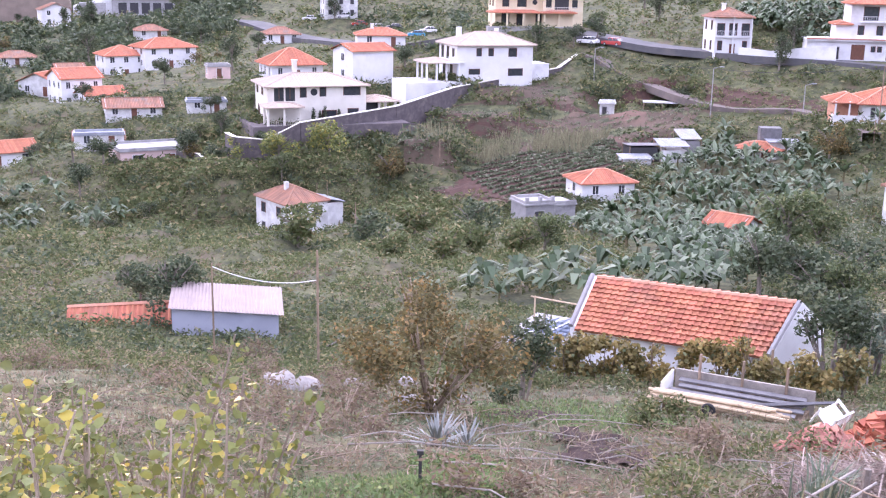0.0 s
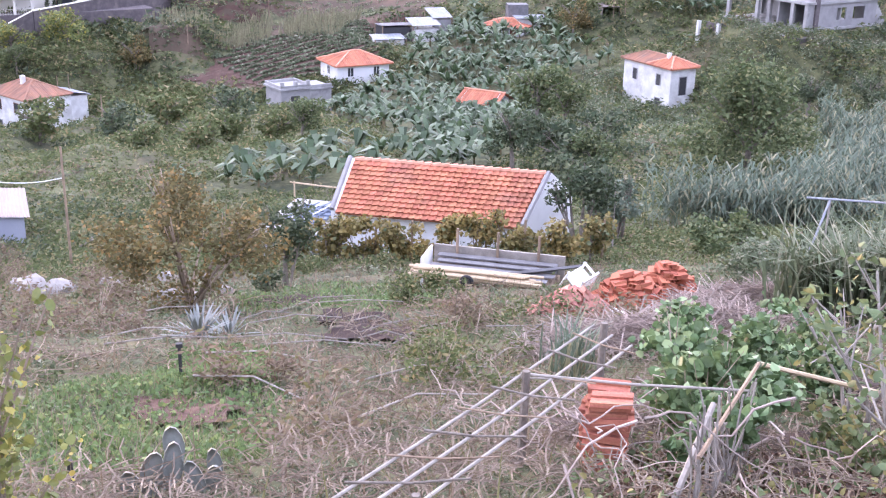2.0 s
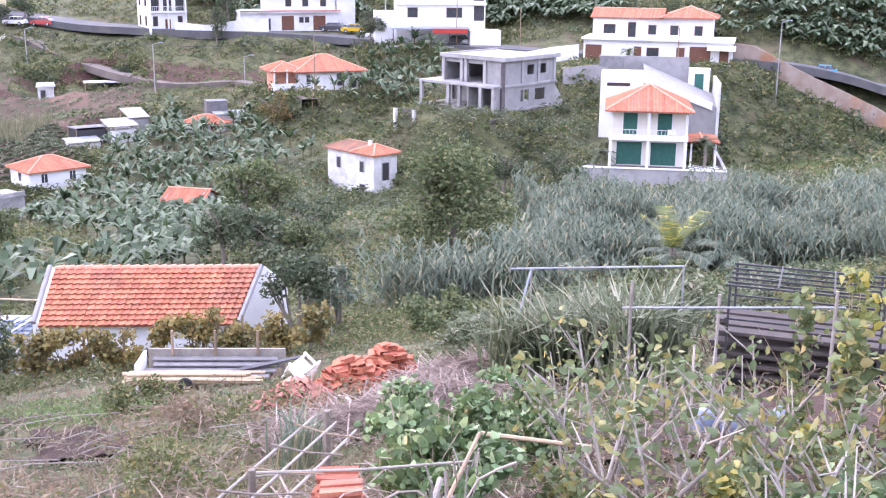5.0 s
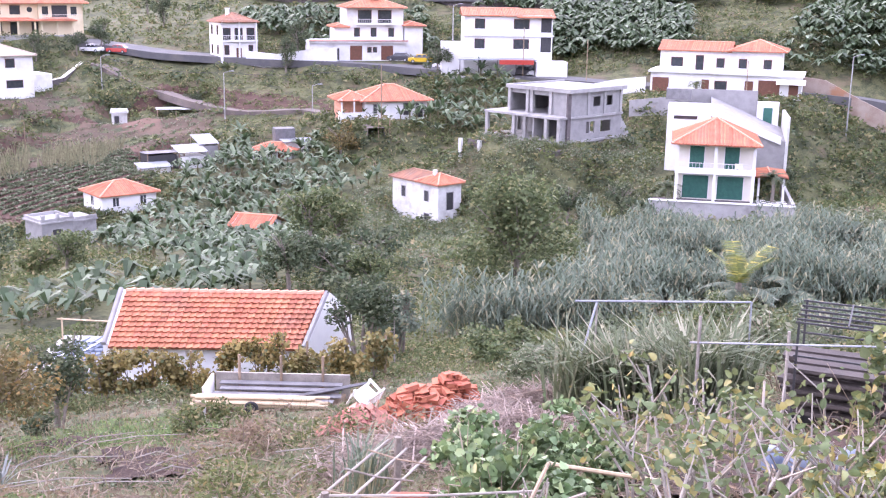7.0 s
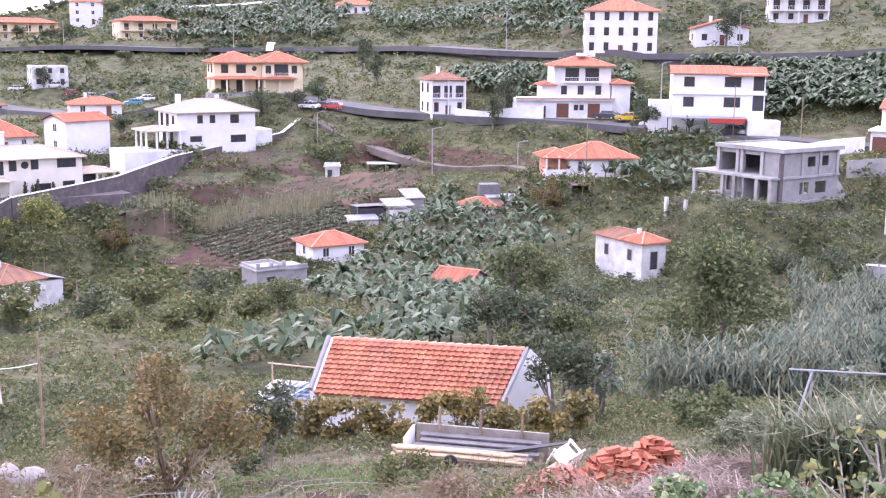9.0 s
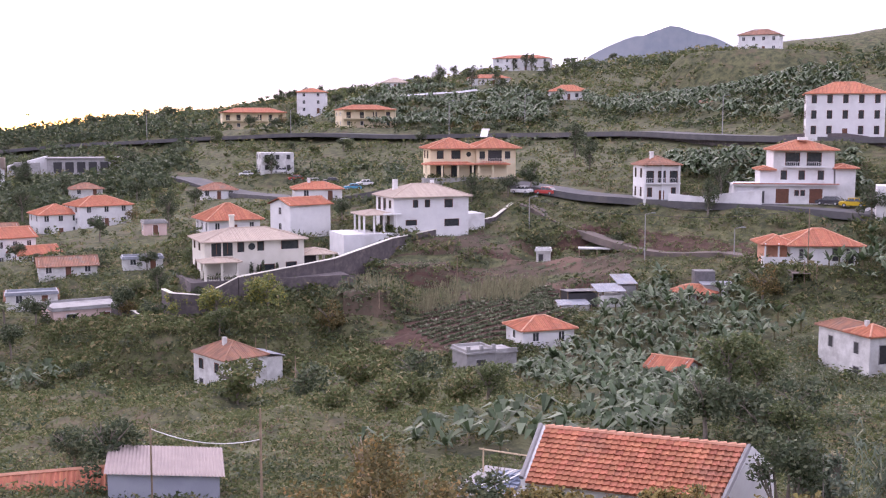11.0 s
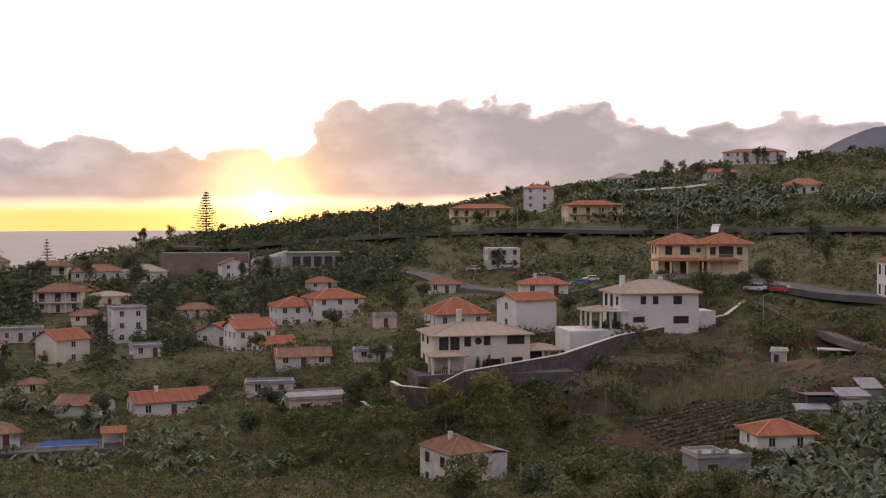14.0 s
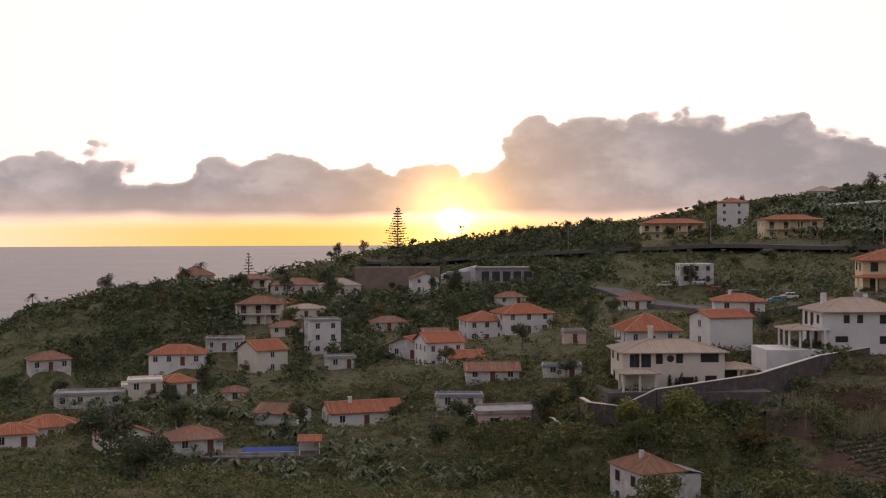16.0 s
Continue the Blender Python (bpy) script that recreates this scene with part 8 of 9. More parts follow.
def spiky(name, label, x, y, n, L, w, mat, e0=0.2, e1=1.3):
    """A rosette of stiff pointed leaves."""
    ob = thing(name, label, "succulent", pose(x, y, gz(x, y)), "succulents")
    for i in range(n):
        a, e = random.random() * 6.28, random.uniform(e0, e1)
        l = L * random.uniform(0.7, 1.1)
        d = Vector((math.cos(a) * math.cos(e), math.sin(a) * math.cos(e), math.sin(e)))
        s = Vector((-math.sin(a), math.cos(a), 0))
        up = d.cross(s)
        g = Geo()
        for t, k in ((0, 0.5), (0.35, 1.0), (0.75, 0.75), (1.0, 0.05)):
            c = d * l * t - Vector((0, 0, 0.25 * l * t * t * math.cos(e)))
            g.v += [tuple(c - s * w * k / 2), tuple(c - up * w * 0.18 * k), tuple(c + s * w * k / 2), tuple(c + up * w * 0.12 * k)]
        for i2 in range(3):
            b = 4 * i2
            g.f += [(b + j, b + (j + 1) % 4, b + 4 + (j + 1) % 4, b + 4 + j) for j in range(4)]
        g.part("leaf", mat, ob)
    return ob


spiky("agave", "spiky grey rosette plant, partly withered", 0.0, 16.8, 46, 0.75, 0.05, AGAVE)
spiky("agave", "spiky grey rosette plant, partly withered", 0.5, 17.3, 30, 0.6, 0.045, AGAVE)


def prickly_pear(x, y):
    ob = thing("prickly_pear", "prickly pear with thick blue-green oval pads", "cactus", pose(x, y, gz(x, y) - 0.06), "succulents")
    rd = random.Random(9)
    for i in range(10):
        g = Geo()
        px, pz, tilt = rd.uniform(-0.38, 0.38), rd.uniform(0.10, 0.42), rd.uniform(-0.7, 0.7)
        hw, hh = rd.uniform(0.06, 0.09), rd.uniform(0.15, 0.2)
        py = rd.uniform(-0.2, 0.2)
        for sgn in (-1, 1):
            for r in (1.0, 0.6):
                for j in range(12):
                    w = 6.283 * j / 12
                    u, v = math.cos(w) * hw * r, math.sin(w) * hh * r
                    g.v.append((px + u * math.cos(tilt) - v * math.sin(tilt), py + sgn * 0.016 * (1.6 - r), pz + u * math.sin(tilt) + v * math.cos(tilt)))
        for s in (0, 24):
            for j in range(12):
                g.f.append((s + j, s + (j + 1) % 12, s + 12 + (j + 1) % 12, s + 12 + j))
            g.f.append(tuple(s + 12 + j for j in range(12)))
        for j in range(12):
            g.f.append((j, (j + 1) % 12, 24 + (j + 1) % 12, 24 + j))
        g.part("pad", AGAVE, ob, smooth=True)


prickly_pear(-0.15, 7.7)


def shrub_foreground():
    """The tall yellow-green shrub that rises close to the viewpoint."""
    for k, (x, y, h) in enumerate(((-2.05, 4.9, 1.6), (-1.65, 4.75, 1.85), (-1.35, 4.85, 1.7), (-1.05, 5.0, 1.6), (-1.9, 4.3, 1.5), (-2.4, 5.6, 1.6), (-1.5, 5.6, 1.5), (-0.9, 5.2, 1.25), (-1.2, 4.4, 1.3), (-1.55, 4.1, 1.35), (-2.2, 4.7, 1.5), (-1.8, 5.2, 1.6))):
        z = gz(x, y)
        ob = thing("shrub", "leggy yellow-green shrub with upright shoots", "shrub", pose(x, y, z), "foreground shrubs")
        rd = random.Random(200 + k)
        c = []
        for i in range(9):
            e = Vector((rd.gauss(0, 0.22), rd.gauss(0, 0.2), h * rd.uniform(0.55, 1.05)))
            m = Vector((e.x * 0.4, e.y * 0.4, e.z * 0.5))
            Geo().tube([(0, 0, -0.2), m, e], 0.011, 0.005, 5).part("shoot", TWIG, ob)
            for _ in range(60):
                t = rd.uniform(0.25, 1.0) ** 0.8
                p = m.lerp(e, (t - 0.5) * 2) if t > 0.5 else Vector((0, 0, 0)).lerp(m, t * 2)
                c.append(tuple(p + Vector((rd.gauss(0, 0.05), rd.gauss(0, 0.05), rd.gauss(0, 0.04)))))
        c = np.array(c)
        piece("foliage", quads("foliage", leaves(c, 0.042 * (0.6 + 1.3 * rng.random(len(c)) ** 2), 0.75, full=True), YOUNG), ob)


shrub_foreground()


# tilled beds, turf and dead stalks
DAMP = surface("dark_damp_soil", (0.048, 0.029, 0.023), (0.028, 0.018, 0.015), 2.5, 0.95, 0.8, fine=20.0, stain=(0.07, 0.045, 0.034))
BED = [(6.4, 9.4), (7.0, 7.6), (7.6, 6.0), (10.5, 7.2), (12.0, 10.5), (10.6, 12.6), (8.2, 11.2)]
patch("soil", "dark brown tilled bed", [(1.9, 16.0), (3.4, 15.6), (3.6, 19.6), (2.2, 20.0)], DAMP, 0.03, 0.2, 0.09)
patch("soil", "narrow tilled bed in the turf", [(1.0, 22.2), (3.0, 22.0), (3.2, 23.3), (1.0, 23.6)], DAMP, 0.03, 0.2, 0.07)
patch("soil", "bare earth on the garden slope", [(-0.9, 10.6), (0.2, 10.2), (0.5, 11.5), (-0.8, 11.8)], EARTH, 0.04, 0.2, 0.05)
patch("soil", "dark damp terrace bed behind the figs", BED, DAMP, 0.07, 0.2, 0.06)
patch("soil", "brown leaf litter under the figs", [(3.6, 4.2), (6.2, 3.6), (7.6, 6.0), (5.0, 8.6), (4.0, 7.4)], DAMP, 0.06, 0.25, 0.04)

TURF = [[(-2.2, 8.4), (0.5, 8.0), (1.0, 11.6), (0.6, 14.6), (-1.6, 13.6)], [(0.7, 20.6), (5.0, 20.2), (5.6, 27.5), (0.9, 27.0)], [(-0.4, 12.4), (0.9, 12.2), (1.0, 15.0), (-0.4, 15.2)]]


def blades(name, label, pts, L, w, mat, lean=0.35, lift=0.0):
    """Upright grass blades at the given places."""
    p = np.array(pts)
    n = len(p)
    z = ground(p[:, 0], p[:, 1]) + lift
    a = rng.random(n) * 6.283
    l = L * (0.5 + 0.9 * rng.random(n))
    d = np.stack([np.cos(a) * l * lean * rng.random(n) * 2, np.sin(a) * l * lean * rng.random(n) * 2, l], 1)
    s = np.stack([-np.sin(a), np.cos(a), 0 * a], 1) * w / 2
    b = np.column_stack([p, z])
    ob = new(name, quads(name, np.stack([b - s, b + s, b + d + s * 0.15, b + d - s * 0.15], 1), mat))
    return tagged(ob, label, "grass", "", "stuff")


turf = [p for poly in TURF for p in spread(poly, 5200)]
blades("turf", "patches of fresh green turf in the garden", turf, 0.09, 0.02, GREEN_GRASS, 0.6, 0.01)
c = np.array([p for poly in TURF for p in spread(poly, 2600)])
tagged(new("groundcover", quads("groundcover", leaves(np.column_stack([c, ground(c[:, 0], c[:, 1]) + 0.05 + 0.05 * rng.random(len(c))]), 0.075, 0.8), GREEN_GRASS)), "small-leaved green groundcover", "groundcover", "", "stuff")
SLOPE = [(-14, 44), (-9, 14), (-3.5, 5.5), (1.2, 4.0), (5.0, 3.0), (9, 5), (13, 11), (16, 18), (18, 30), (14, 40)]
free_spot = [p for p in spread(SLOPE, 15000) if not inside(TURF[0], np.array([p[0]]), np.array([p[1]]))[0] and not inside(BED, np.array([p[0]]), np.array([p[1]]))[0]]
blades("dry_grass", "dry brown grass over the slope", free_spot, 0.28, 0.018, DRY, 0.7)
near_spots = [(r * math.sin(a), r * math.cos(a)) for r, a in ((random.uniform(5.5, 16), radians(random.uniform(-32, 27))) for _ in range(8000))]
blades("dry_grass", "matted dry grass close below the viewpoint", near_spots, 0.16, 0.009, DRY, 1.2)
scrub("garden_weeds", "green weeds and low plants on the garden slope", 9000, 6, 36, WEED, 16, 0.5, lambda x, y: inside(SLOPE, x, y) & ~inside(BED, x, y), 0.008, 0.05, 0.3, -40, 48, 0.5)
scrub("garden_scrub", "grey-green scrub on the garden slope", 2600, 12, 44, LEAF, 18, 0.42, lambda x, y: (np.sin(x * 0.9 + y * 0.3) * np.sin(y * 0.5) > 0.1) & ~inside(TURF[1], x, y), 0.010, 0.1, 0.45, -40, 48, 0.6)
scrub("dry_weeds", "dry seeding weeds on the slope", 4200, 8, 46, DRY, 16, 0.5, lambda x, y: ~inside(TURF[1], x, y) & ~inside(BED, x, y), 0.010, 0.08, 0.45, -40, 48, 0.7, 0.2)


def twigs():
    V = []
    for _ in range(5200):
        r = 1 / random.uniform(1 / 26, 1 / 6.2)
        a = radians(random.uniform(-22, 52))
        x, y = r * math.sin(a), r * math.cos(a)
        if inside(TURF[0], np.array([x]), np.array([y]))[0] or inside(TURF[1], np.array([x]), np.array([y]))[0]:
            continue
        p = np.array([x, y, gz(x, y) + random.uniform(0.0, 0.22)])
        w = random.random() * 6.283
        d = np.array([math.cos(w), math.sin(w), random.uniform(-0.1, 0.5)])
        L, th = random.uniform(0.15, 0.5) * (0.6 + r * 0.05), 0.0035 + 0.00035 * r
        for k in range(4):
            q = p + d * L / 4
            s = np.array([0, 0, th])
            V.append([p - s, q - s, q + s, p + s])
            t = np.array([-d[1], d[0], 0]) * th
            V.append([p - t, q - t, q + t, p + t])
            p = q
            d = d + np.array([random.gauss(0, 0.35), random.gauss(0, 0.35), random.gauss(-0.12, 0.25)])
            d /= np.linalg.norm(d)
    ob = new("dead_twigs", quads("dead_twigs", np.array(V), TWIG))
    tagged(ob, "tangle of dry grey-brown twigs and stalks", "twigs", "", "stuff")


twigs()
for k in range(26):
    r, a = random.uniform(9, 21), radians(random.uniform(-3, 30))
    x, y = r * math.sin(a), r * math.cos(a)
    st = thing("dry_stalk", "long dry pale stalk lying on the scrub", "stalk", pose(x, y, gz(x, y) + 0.12, 0, 0, random.uniform(-35, 35)), "dry stalks")
    L = random.uniform(0.8, 2.0)
    Geo().tube([(-L / 2, 0, 0), (0, 0.05, 0.10), (L / 2, 0, random.uniform(-0.1, 0.15))], 0.014, 0.009, 5).part("stem", CANE_POLE, st)


litter = np.array([(r * math.sin(a), r * math.cos(a)) for r, a in ((random.uniform(5.2, 8.6), radians(random.uniform(24, 54))) for _ in range(7000))])
tagged(new("leaf_litter", quads("leaf_litter", leaves(np.column_stack([litter, ground(litter[:, 0], litter[:, 1]) + 0.09]), 0.05, 0.7, full=True), LITTER)), "fallen brown leaves under the fig trees", "leaves", "", "stuff")
weeds = np.array([(r * math.sin(a), r * math.cos(a)) for r, a in ((random.uniform(5.4, 8.8), radians(random.uniform(22, 54))) for _ in range(1500))])
tagged(new("low_weeds", quads("low_weeds", leaves(np.column_stack([weeds, ground(weeds[:, 0], weeds[:, 1]) + 0.05 + 0.18 * rng.random(len(weeds))]), 0.06, 0.75, full=True), FIG)), "low leafy weeds under the fig trees", "weeds", "", "stuff")


def tall_grass(x, y, n, L, label="tuft of tall arching grass", mat=CANE):
    z = gz(x, y)
    V = []
    for _ in range(n):
        w, l = random.random() * 6.283, L * random.uniform(0.6, 1.1)
        d = np.array([math.cos(w), math.sin(w), 0])
        s = np.array([-d[1], d[0], 0]) * 0.012 * L
        b = np.array([x + random.gauss(0, 0.12 * L), y + random.gauss(0, 0.12 * L), z])
        m = b + d * 0.16 * l + [0, 0, 0.6 * l]
        e = b + d * (0.3 + 0.3 * random.random()) * l + [0, 0, l * random.uniform(0.55, 0.95)]
        V += [[b - s, b + s, m + s, m - s], [m - s, m + s, e + s * 0.1, e - s * 0.1]]
    ob = thing("grass_tuft", label, "grass", pose(0, 0, 0), "grass tufts")
    piece("clump", quads("clump", np.array(V), mat), ob)


tall_grass(4.55, 12.2, 60, 0.95)
tall_grass(4.9, 12.6, 40, 0.8)
for x, y in ((11.4, 16.6), (11.9, 16.2), (12.4, 16.0), (11.0, 17.4), (12.8, 15.4), (12.2, 17.0), (13.0, 16.4), (12.0, 15.2)):
    tall_grass(x, y, 170, 2.2, "clump of tall green-white grass by the pipe frame", WEED)


BOULDER = surface("pale_boulder", (0.30, 0.28, 0.26), (0.21, 0.20, 0.185), 2.0, 0.9, 0.5)


BRUSH = surface("pale_dead_twigs", (0.40, 0.33, 0.285), (0.27, 0.215, 0.18), 1.0, 0.9, 0.1, vary=0.35)


def brush_heap(x, y, R, H, n, label):
    """Cut dry canes and branches thrown in a heap."""
    V = []
    z = gz(x, y)
    for _ in range(n):
        w, q = random.random() * 6.283, random.random() ** 0.5
        p = np.array([x + math.cos(w) * R * q, y + math.sin(w) * R * 0.6 * q, z + H * (1 - q) * random.random() + 0.05])
        a = random.random() * 6.283
        d = np.array([math.cos(a), math.sin(a), random.uniform(-0.45, 0.5)]) * random.uniform(0.12, 0.5)
        t, u = np.array([0, 0, 0.007]), np.array([-d[1], d[0], 0]) * 0.02
        V += [[p - d - t, p + d - t, p + d + t, p - d + t], [p - d - u, p + d - u, p + d + u, p - d + u]]
    tagged(new("brush_heap", quads("brush_heap", np.array(V), BRUSH)), label, "brush heap", "", "stuff")


def trailing_stems():
    """Pale dead creeper stems that sprawl over the fence and the pergola."""
    rd = random.Random(77)
    for k in range(34):
        st = thing("dead_creeper", "pale dead creeper stem sprawling over the fence", "stem", pose(0, 0, 0), "dead creepers")
        x, y = rd.uniform(2.2, 4.3), rd.uniform(5.2, 8.4)
        z = gz(x, y) + rd.uniform(0.3, 0.8)
        pts, w = [], rd.random() * 6.283
        for i in range(9):
            pts.append((x, y, max(z, gz(x, y) + 0.02)))
            w += rd.gauss(0, 0.55)
            x, y, z = x + 0.13 * math.cos(w), y + 0.13 * math.sin(w), z + rd.gauss(-0.05, 0.07)
        Geo().tube(pts, rd.uniform(0.005, 0.010), 0.003, 5).part("stem", BRUSH, st)


trailing_stems()
brush_heap(10.4, 18.0, 2.0, 0.55, 1500, "heap of cut dry canes and branches")
brush_heap(8.4, 15.6, 1.6, 0.55, 1300, "heap of dry vine cuttings on the slope")
brush_heap(6.0, 13.6, 1.5, 0.5, 1100, "heap of grey dead branches")
brush_heap(3.6, 8.2, 0.7, 0.4, 160, "tangle of dead creeper over the pergola")


def boulder(x, y, r, seed, label="pale weathered boulder in dry grass"):
    ob = thing("boulder", label, "stone", pose(x, y, gz(x, y) + r * 0.2), "stones")
    bm = bmesh.new()
    bmesh.ops.create_icosphere(bm, subdivisions=2, radius=r)
    for v in bm.verts:
        v.co *= 1 + 0.5 * noise.noise(v.co * (1.2 / r) + Vector((seed, 0, 0)))
        v.co.z *= 0.7
    me = bpy.data.meshes.new("stone_body")
    bm.to_mesh(me)
    bm.free()
    me.materials.append(BOULDER)
    piece("stone_body", me, ob)


for k, (x, y, r) in enumerate(((-0.7, 24.8, 0.34), (-0.3, 24.6, 0.3), (0.6, 26.3, 0.22), (-4.3, 28.6, 0.5), (-3.6, 28.4, 0.4), (-2.6, 31, 0.3), (-1.0, 33, 0.3), (0.3, 32, 0.25), (1.6, 45, 0.4))):
    boulder(x, y, r, k)
stake = thing("stake", "short dark stake in the garden", "stake", pose(-0.2, 12.7, gz(-0.2, 12.7)))
Geo().box(-0.02, -0.02, -0.2, 0.02, 0.02, 0.45).box(-0.04, -0.03, 0.45, 0.04, 0.03, 0.50).part("shaft", DARK, stake)
stake = thing("stake", "short dark stake in the garden", "stake", pose(-0.95, 8.05, gz(-0.95, 8.05)))
Geo().box(-0.02, -0.02, -0.2, 0.02, 0.02, 0.22).part("shaft", DARK, stake)
ladder = thing("ladder", "wooden ladder leaning in a fruit tree", "ladder", pose(15.3, 38.2, gz(15.3, 38.2), -12, 0, -20))
for sx in (-0.2, 0.2):
    Geo().tube([(sx, 0, 0), (sx * 0.8, 0, 2.6)], 0.03, 0.025, 5).part("rail", CANE_POLE, ladder)
for i in range(7):
    Geo().tube([(-0.2, 0, 0.3 + 0.33 * i), (0.2, 0, 0.3 + 0.33 * i)], 0.018, 0.018, 5).part("rung", CANE_POLE, ladder)


# ---- poles, wires, walls and cars across the valley ----
def utility_pole(x, y, top, label="tall thin wooden utility pole", lamp=False, r=0.09):
    z = gz(x, y)
    ob = thing("street_lamp" if lamp else "utility_pole", label, "pole", pose(x, y, z), "poles")
    h = max(1.5, top - z)
    Geo().tube([(0, 0, -0.5), (0, 0, h)], r, r * 0.75, 6).part("shaft", CONCRETE if lamp else WOOD, ob)
    if lamp:
        Geo().tube([(0, 0, h), (0.9, -0.4, h + 0.3)], 0.06, 0.05, 5).part("arm", CONCRETE, ob)
        Geo().box(0.8, -0.55, h + 0.22, 1.5, -0.3, h + 0.36).part("lamp_head", SHEET, ob)
    return Vector((x, y, z + h))


def wire(a, b, sag, label="thin dark sagging overhead cable"):
    ob = thing("cable", label, "cable", pose(0, 0, 0), "cables")
    a, b = Vector(a), Vector(b)
    pts = [a.lerp(b, i / 12) - Vector((0, 0, sag * 4 * (i / 12) * (1 - i / 12))) for i in range(13)]
    Geo().tube(pts, 0.018 if (a - b).length < 12 else 0.03, None, 4).part("strand", PLASTIC if (a - b).length < 12 else DARK, ob)


p1, p2 = utility_pole(-4.88, 42.3, 29.3, r=0.06), utility_pole(-9.1, 42.6, 28.6, r=0.05)
wire(p1 - Vector((0, 0, 1.2)), p2 - Vector((0, 0, 0.1)), 0.35)
utility_pole(-10.6, 131.8, 12.7)
utility_pole(-0.7, 163.3, 15.9)
utility_pole(11.7, 176.4, 19.2)
a = utility_pole(41.4, 174.6, 26.0, "concrete pole beside the lane", True)
b = utility_pole(57.8, 148.8, 28.8)
utility_pole(54.0, 168.9, 24.2, "concrete pole beside the lane", True)
c = utility_pole(26.0, 197.9, 27.2, "concrete pole beside the lane", True)
wire(a, c, 0.8), wire(a, b, 0.8)
for x, y, t in ((43.5, 342, 49), (76.7, 250.5, 46.5), (-30, 372, 45), (-85, 412, 44), (110, 203, 46), (79.7, 172.4, 36.6), (118, 121, 31), (20, 337, 47)):
    utility_pole(x, y, t, "concrete street lamp by the main road", True, 0.12)
for x, y, t in ((56.5, 146.5, 22), (58.0, 146.0, 21.5), (86.5, 160, 33.5), (93.5, 152, 32), (107, 130, 30)):
    utility_pole(x, y, t)
wall_run("wall_villa", "dark basalt retaining wall with pale coping", [(-33, 168, 15.6), (-31, 163.8, 15.6), (-26.5, 164.2, 15.2), (-21.5, 165.3, 17.7), (-7.9, 176.7, 19.0), (1.3, 189, 20.9), (11.7, 198.9, 22.0), (20.2, 203.4, 23.3), (25, 212, 25.6)], 3, 0.5, STONE, 5, CREAM)
wall_run("wall_lower", "dark stone garden wall with white posts", [(-52, 186), (-44, 180), (-33, 166)], 1.5, 0.35, STONE, 3, CREAM)
wall_run("wall_street", "white plastered street wall", [(50.6, 196.2), (59.9, 190.4), (64.5, 187.5)], 2.4, 0.3, WHITE, 1.5)
wall_run("wall_street_east", "white plastered street wall", [(87, 148.5), (97.2, 141.1)], 2.3, 0.3, WHITE, 1.5)
wall_run("wall_stained", "rust-stained concrete retaining wall", [(117.5, 133), (124, 125), (129, 118.7), (138, 108)], 2.8, 0.4, surface("rust_stained_concrete", (0.36, 0.30, 0.25), (0.26, 0.19, 0.15), 0.5, 0.9, 0.2, stain=(0.33, 0.15, 0.07)), 1.5)
wall_run("wall_grey", "grey rendered wall below the street", [(90.5, 135), (98, 124), (104, 118)], 2.2, 0.4, GREY_BLOCK, 2)
wall_run("wall_road", "dark stone retaining wall of the main road", [(60, 281), (74, 243.5), (97.5, 212.5), (119, 189)], 1.2, 0.5, STONE, 4)
wall_run("wall_terrace", "dry stone terrace wall in the meadow", [(72, 60), (90, 66), (110, 82)], 1.0, 0.5, STONE, 1)
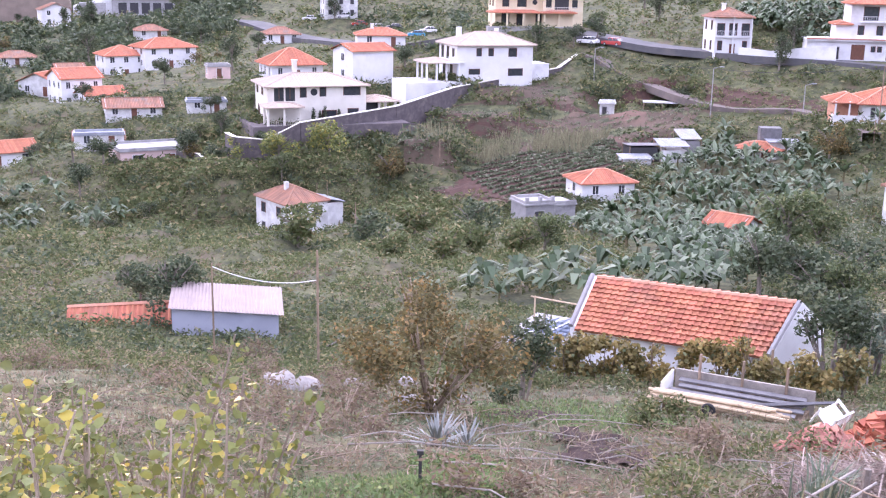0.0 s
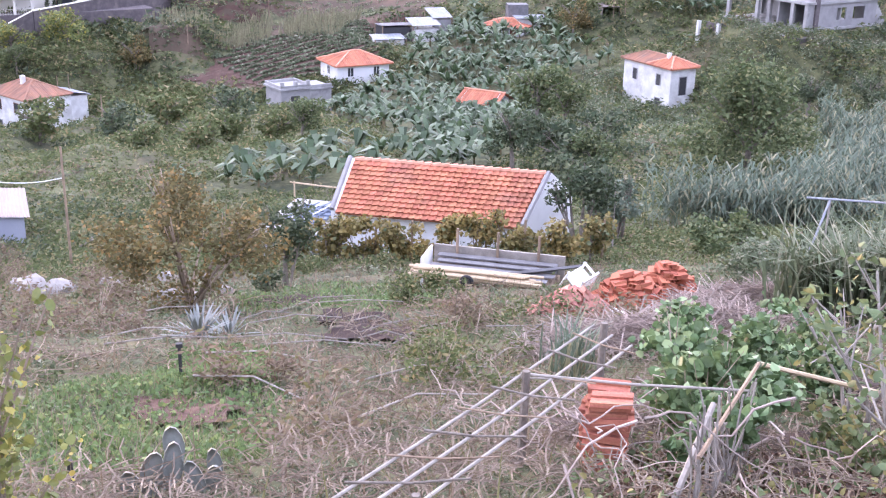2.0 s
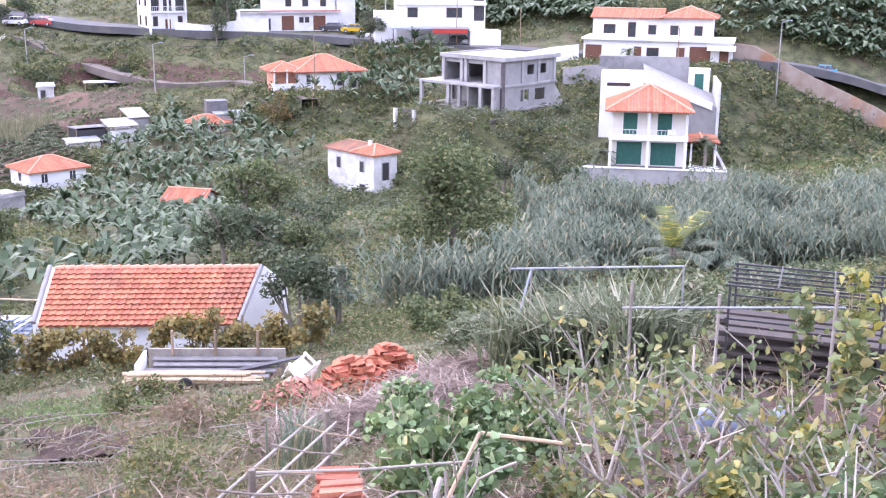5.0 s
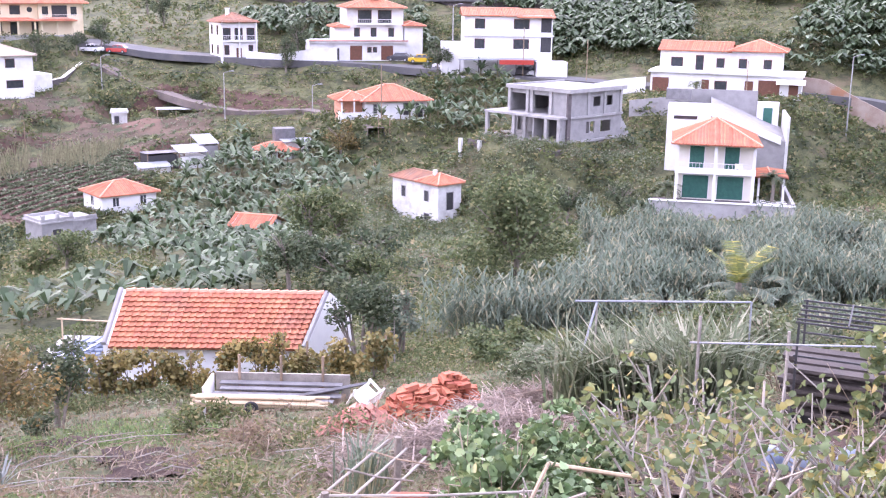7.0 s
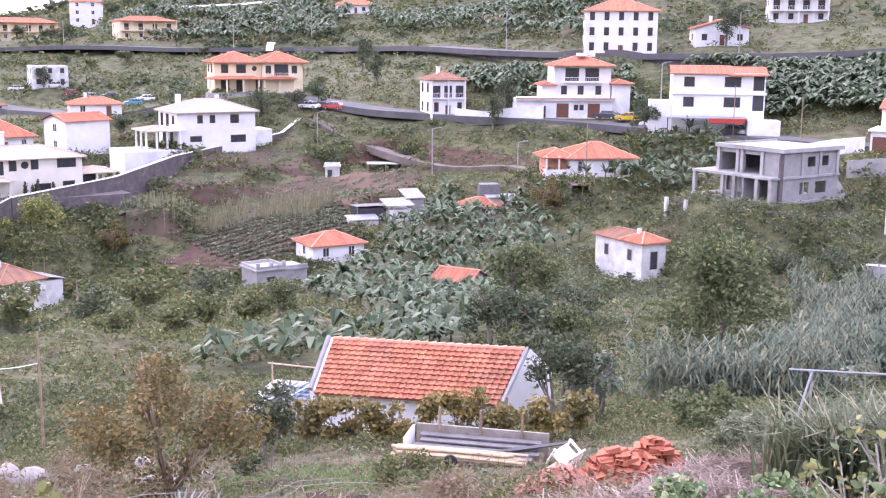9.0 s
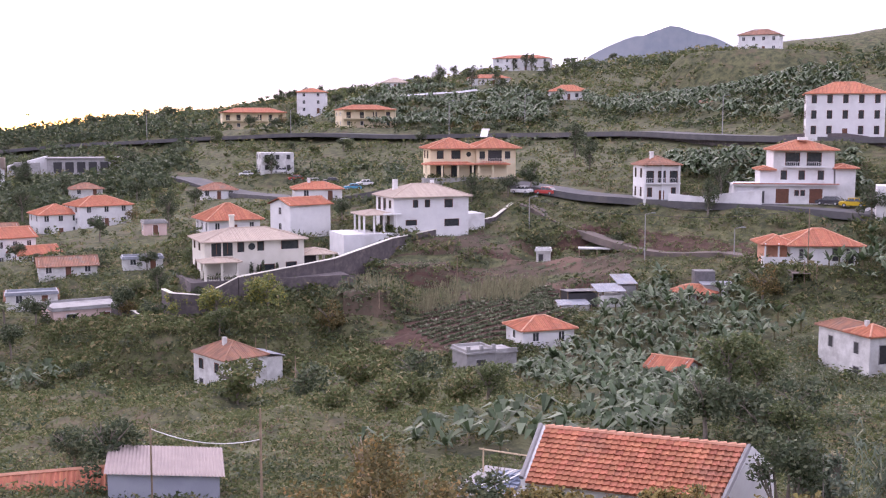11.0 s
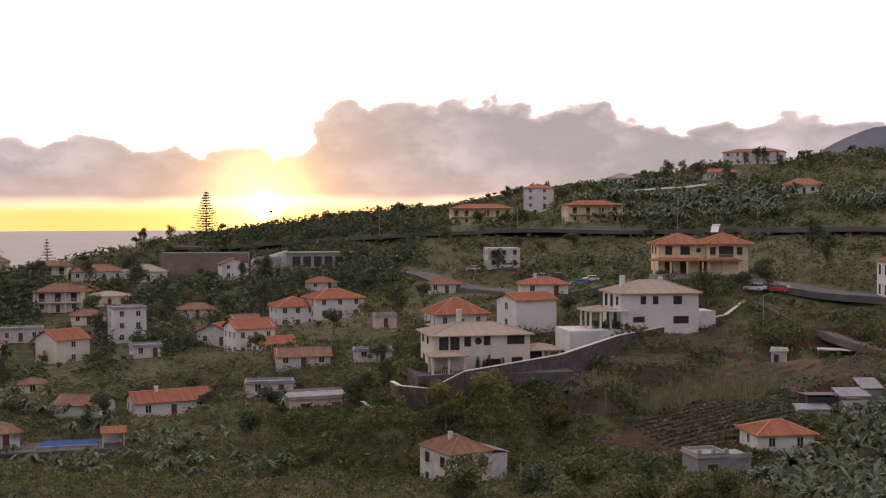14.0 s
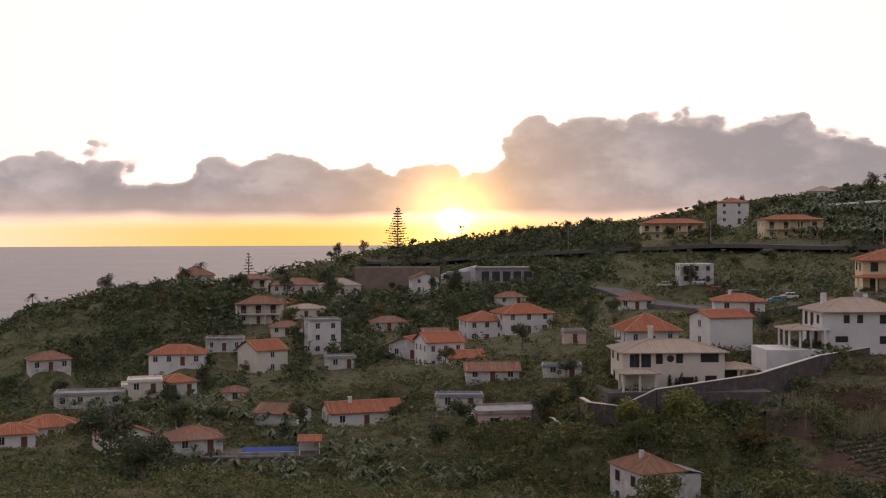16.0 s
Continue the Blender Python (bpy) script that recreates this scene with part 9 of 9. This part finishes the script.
for x, y, rot, paint, label in ((77.9, 182.0, -20, "yellow", "bright yellow parked car"), (80.6, 177.5, -30, "white", "white car parked by the kerb"), (75.2, 185, -40, "dark", "dark car parked on the street"), (87.6, 167.0, -50, "red", "red pickup-like parked car"),
                                (90.3, 160.9, 20, "white", "white hatchback on the street"), (85.2, 171.2, -30, "silver", "silver car parked on the street"), (83.2, 174.0, -40, "dark", "dark parked car under the cafe awning"), (88.5, 163.5, -60, "dark", "dark car parked on the street"), (131.0, 125.0, -48, "blue", "light blue car on the road"), (101.8, 140.2, -45, "white", "white van by the building"),
                                (109.0, 135.0, -45, "white", "white car by the building"), (26.8, 215, -40, "white", "white car by the lane"), (31.2, 212.8, -40, "red", "red car by the lane"), (-11, 353, -34, "white", "white car on the main road"),
                                (47, 303, -55, "silver", "silver car on the main road"), (120.4, 193, -45, "white", "white van on the main road"), (12, 340, -34, "white", "white car on the main road"), (-84, 408, -28, "silver", "silver car on the main road"),
                                (-38.3, 317.5, 10, "white", "white car in the car park"), (-33, 312, 10, "silver", "silver car in the car park"), (-28, 310, 10, "white", "white car in the car park"), (-23.5, 306, 10, "red", "red car in the car park"),
                                (-18.3, 300.5, 10, "white", "white car in the car park"), (-13.4, 292, 10, "dark", "dark car in the car park"), (-7.3, 272, 10, "blue", "blue car in the car park"), (-4.4, 278, 10, "white", "white car in the car park")):
    car(x, y, rot, paint, label)

# ---- counted plants and laid tiles ----
for bx, by in GROVE_SPOTS:
    banana_plant(bx, by, random.uniform(0.75, 1.1) * min(0.95, 0.22 + by / 200))
slope_len, slope_ang = math.hypot(GS + 0.12, GR + 0.06), math.degrees(math.atan2(GR + 0.06, GS + 0.12))
for row in range(11):
    v = row * (slope_len - 0.06) / 11
    across = v * math.cos(radians(slope_ang)) - 0.14
    x0, x1 = askew(0.12, across, 0)[0], askew(GL - 0.12, across, 0)[0]
    lay = pose(x0, -0.14, GH - 0.05, slope_ang, 0, 0)
    for col in range(27):
        piece("tile", TILE_MESH, garage_roof, "", lay @ pose(col * (x1 - x0) / 27, v, 0.02 + random.uniform(0, 0.008), 0, 0, random.uniform(-0.8, 0.8)) @ Matrix.Diagonal(((x1 - x0) / 27 / 0.272, 1, 1, 1)))
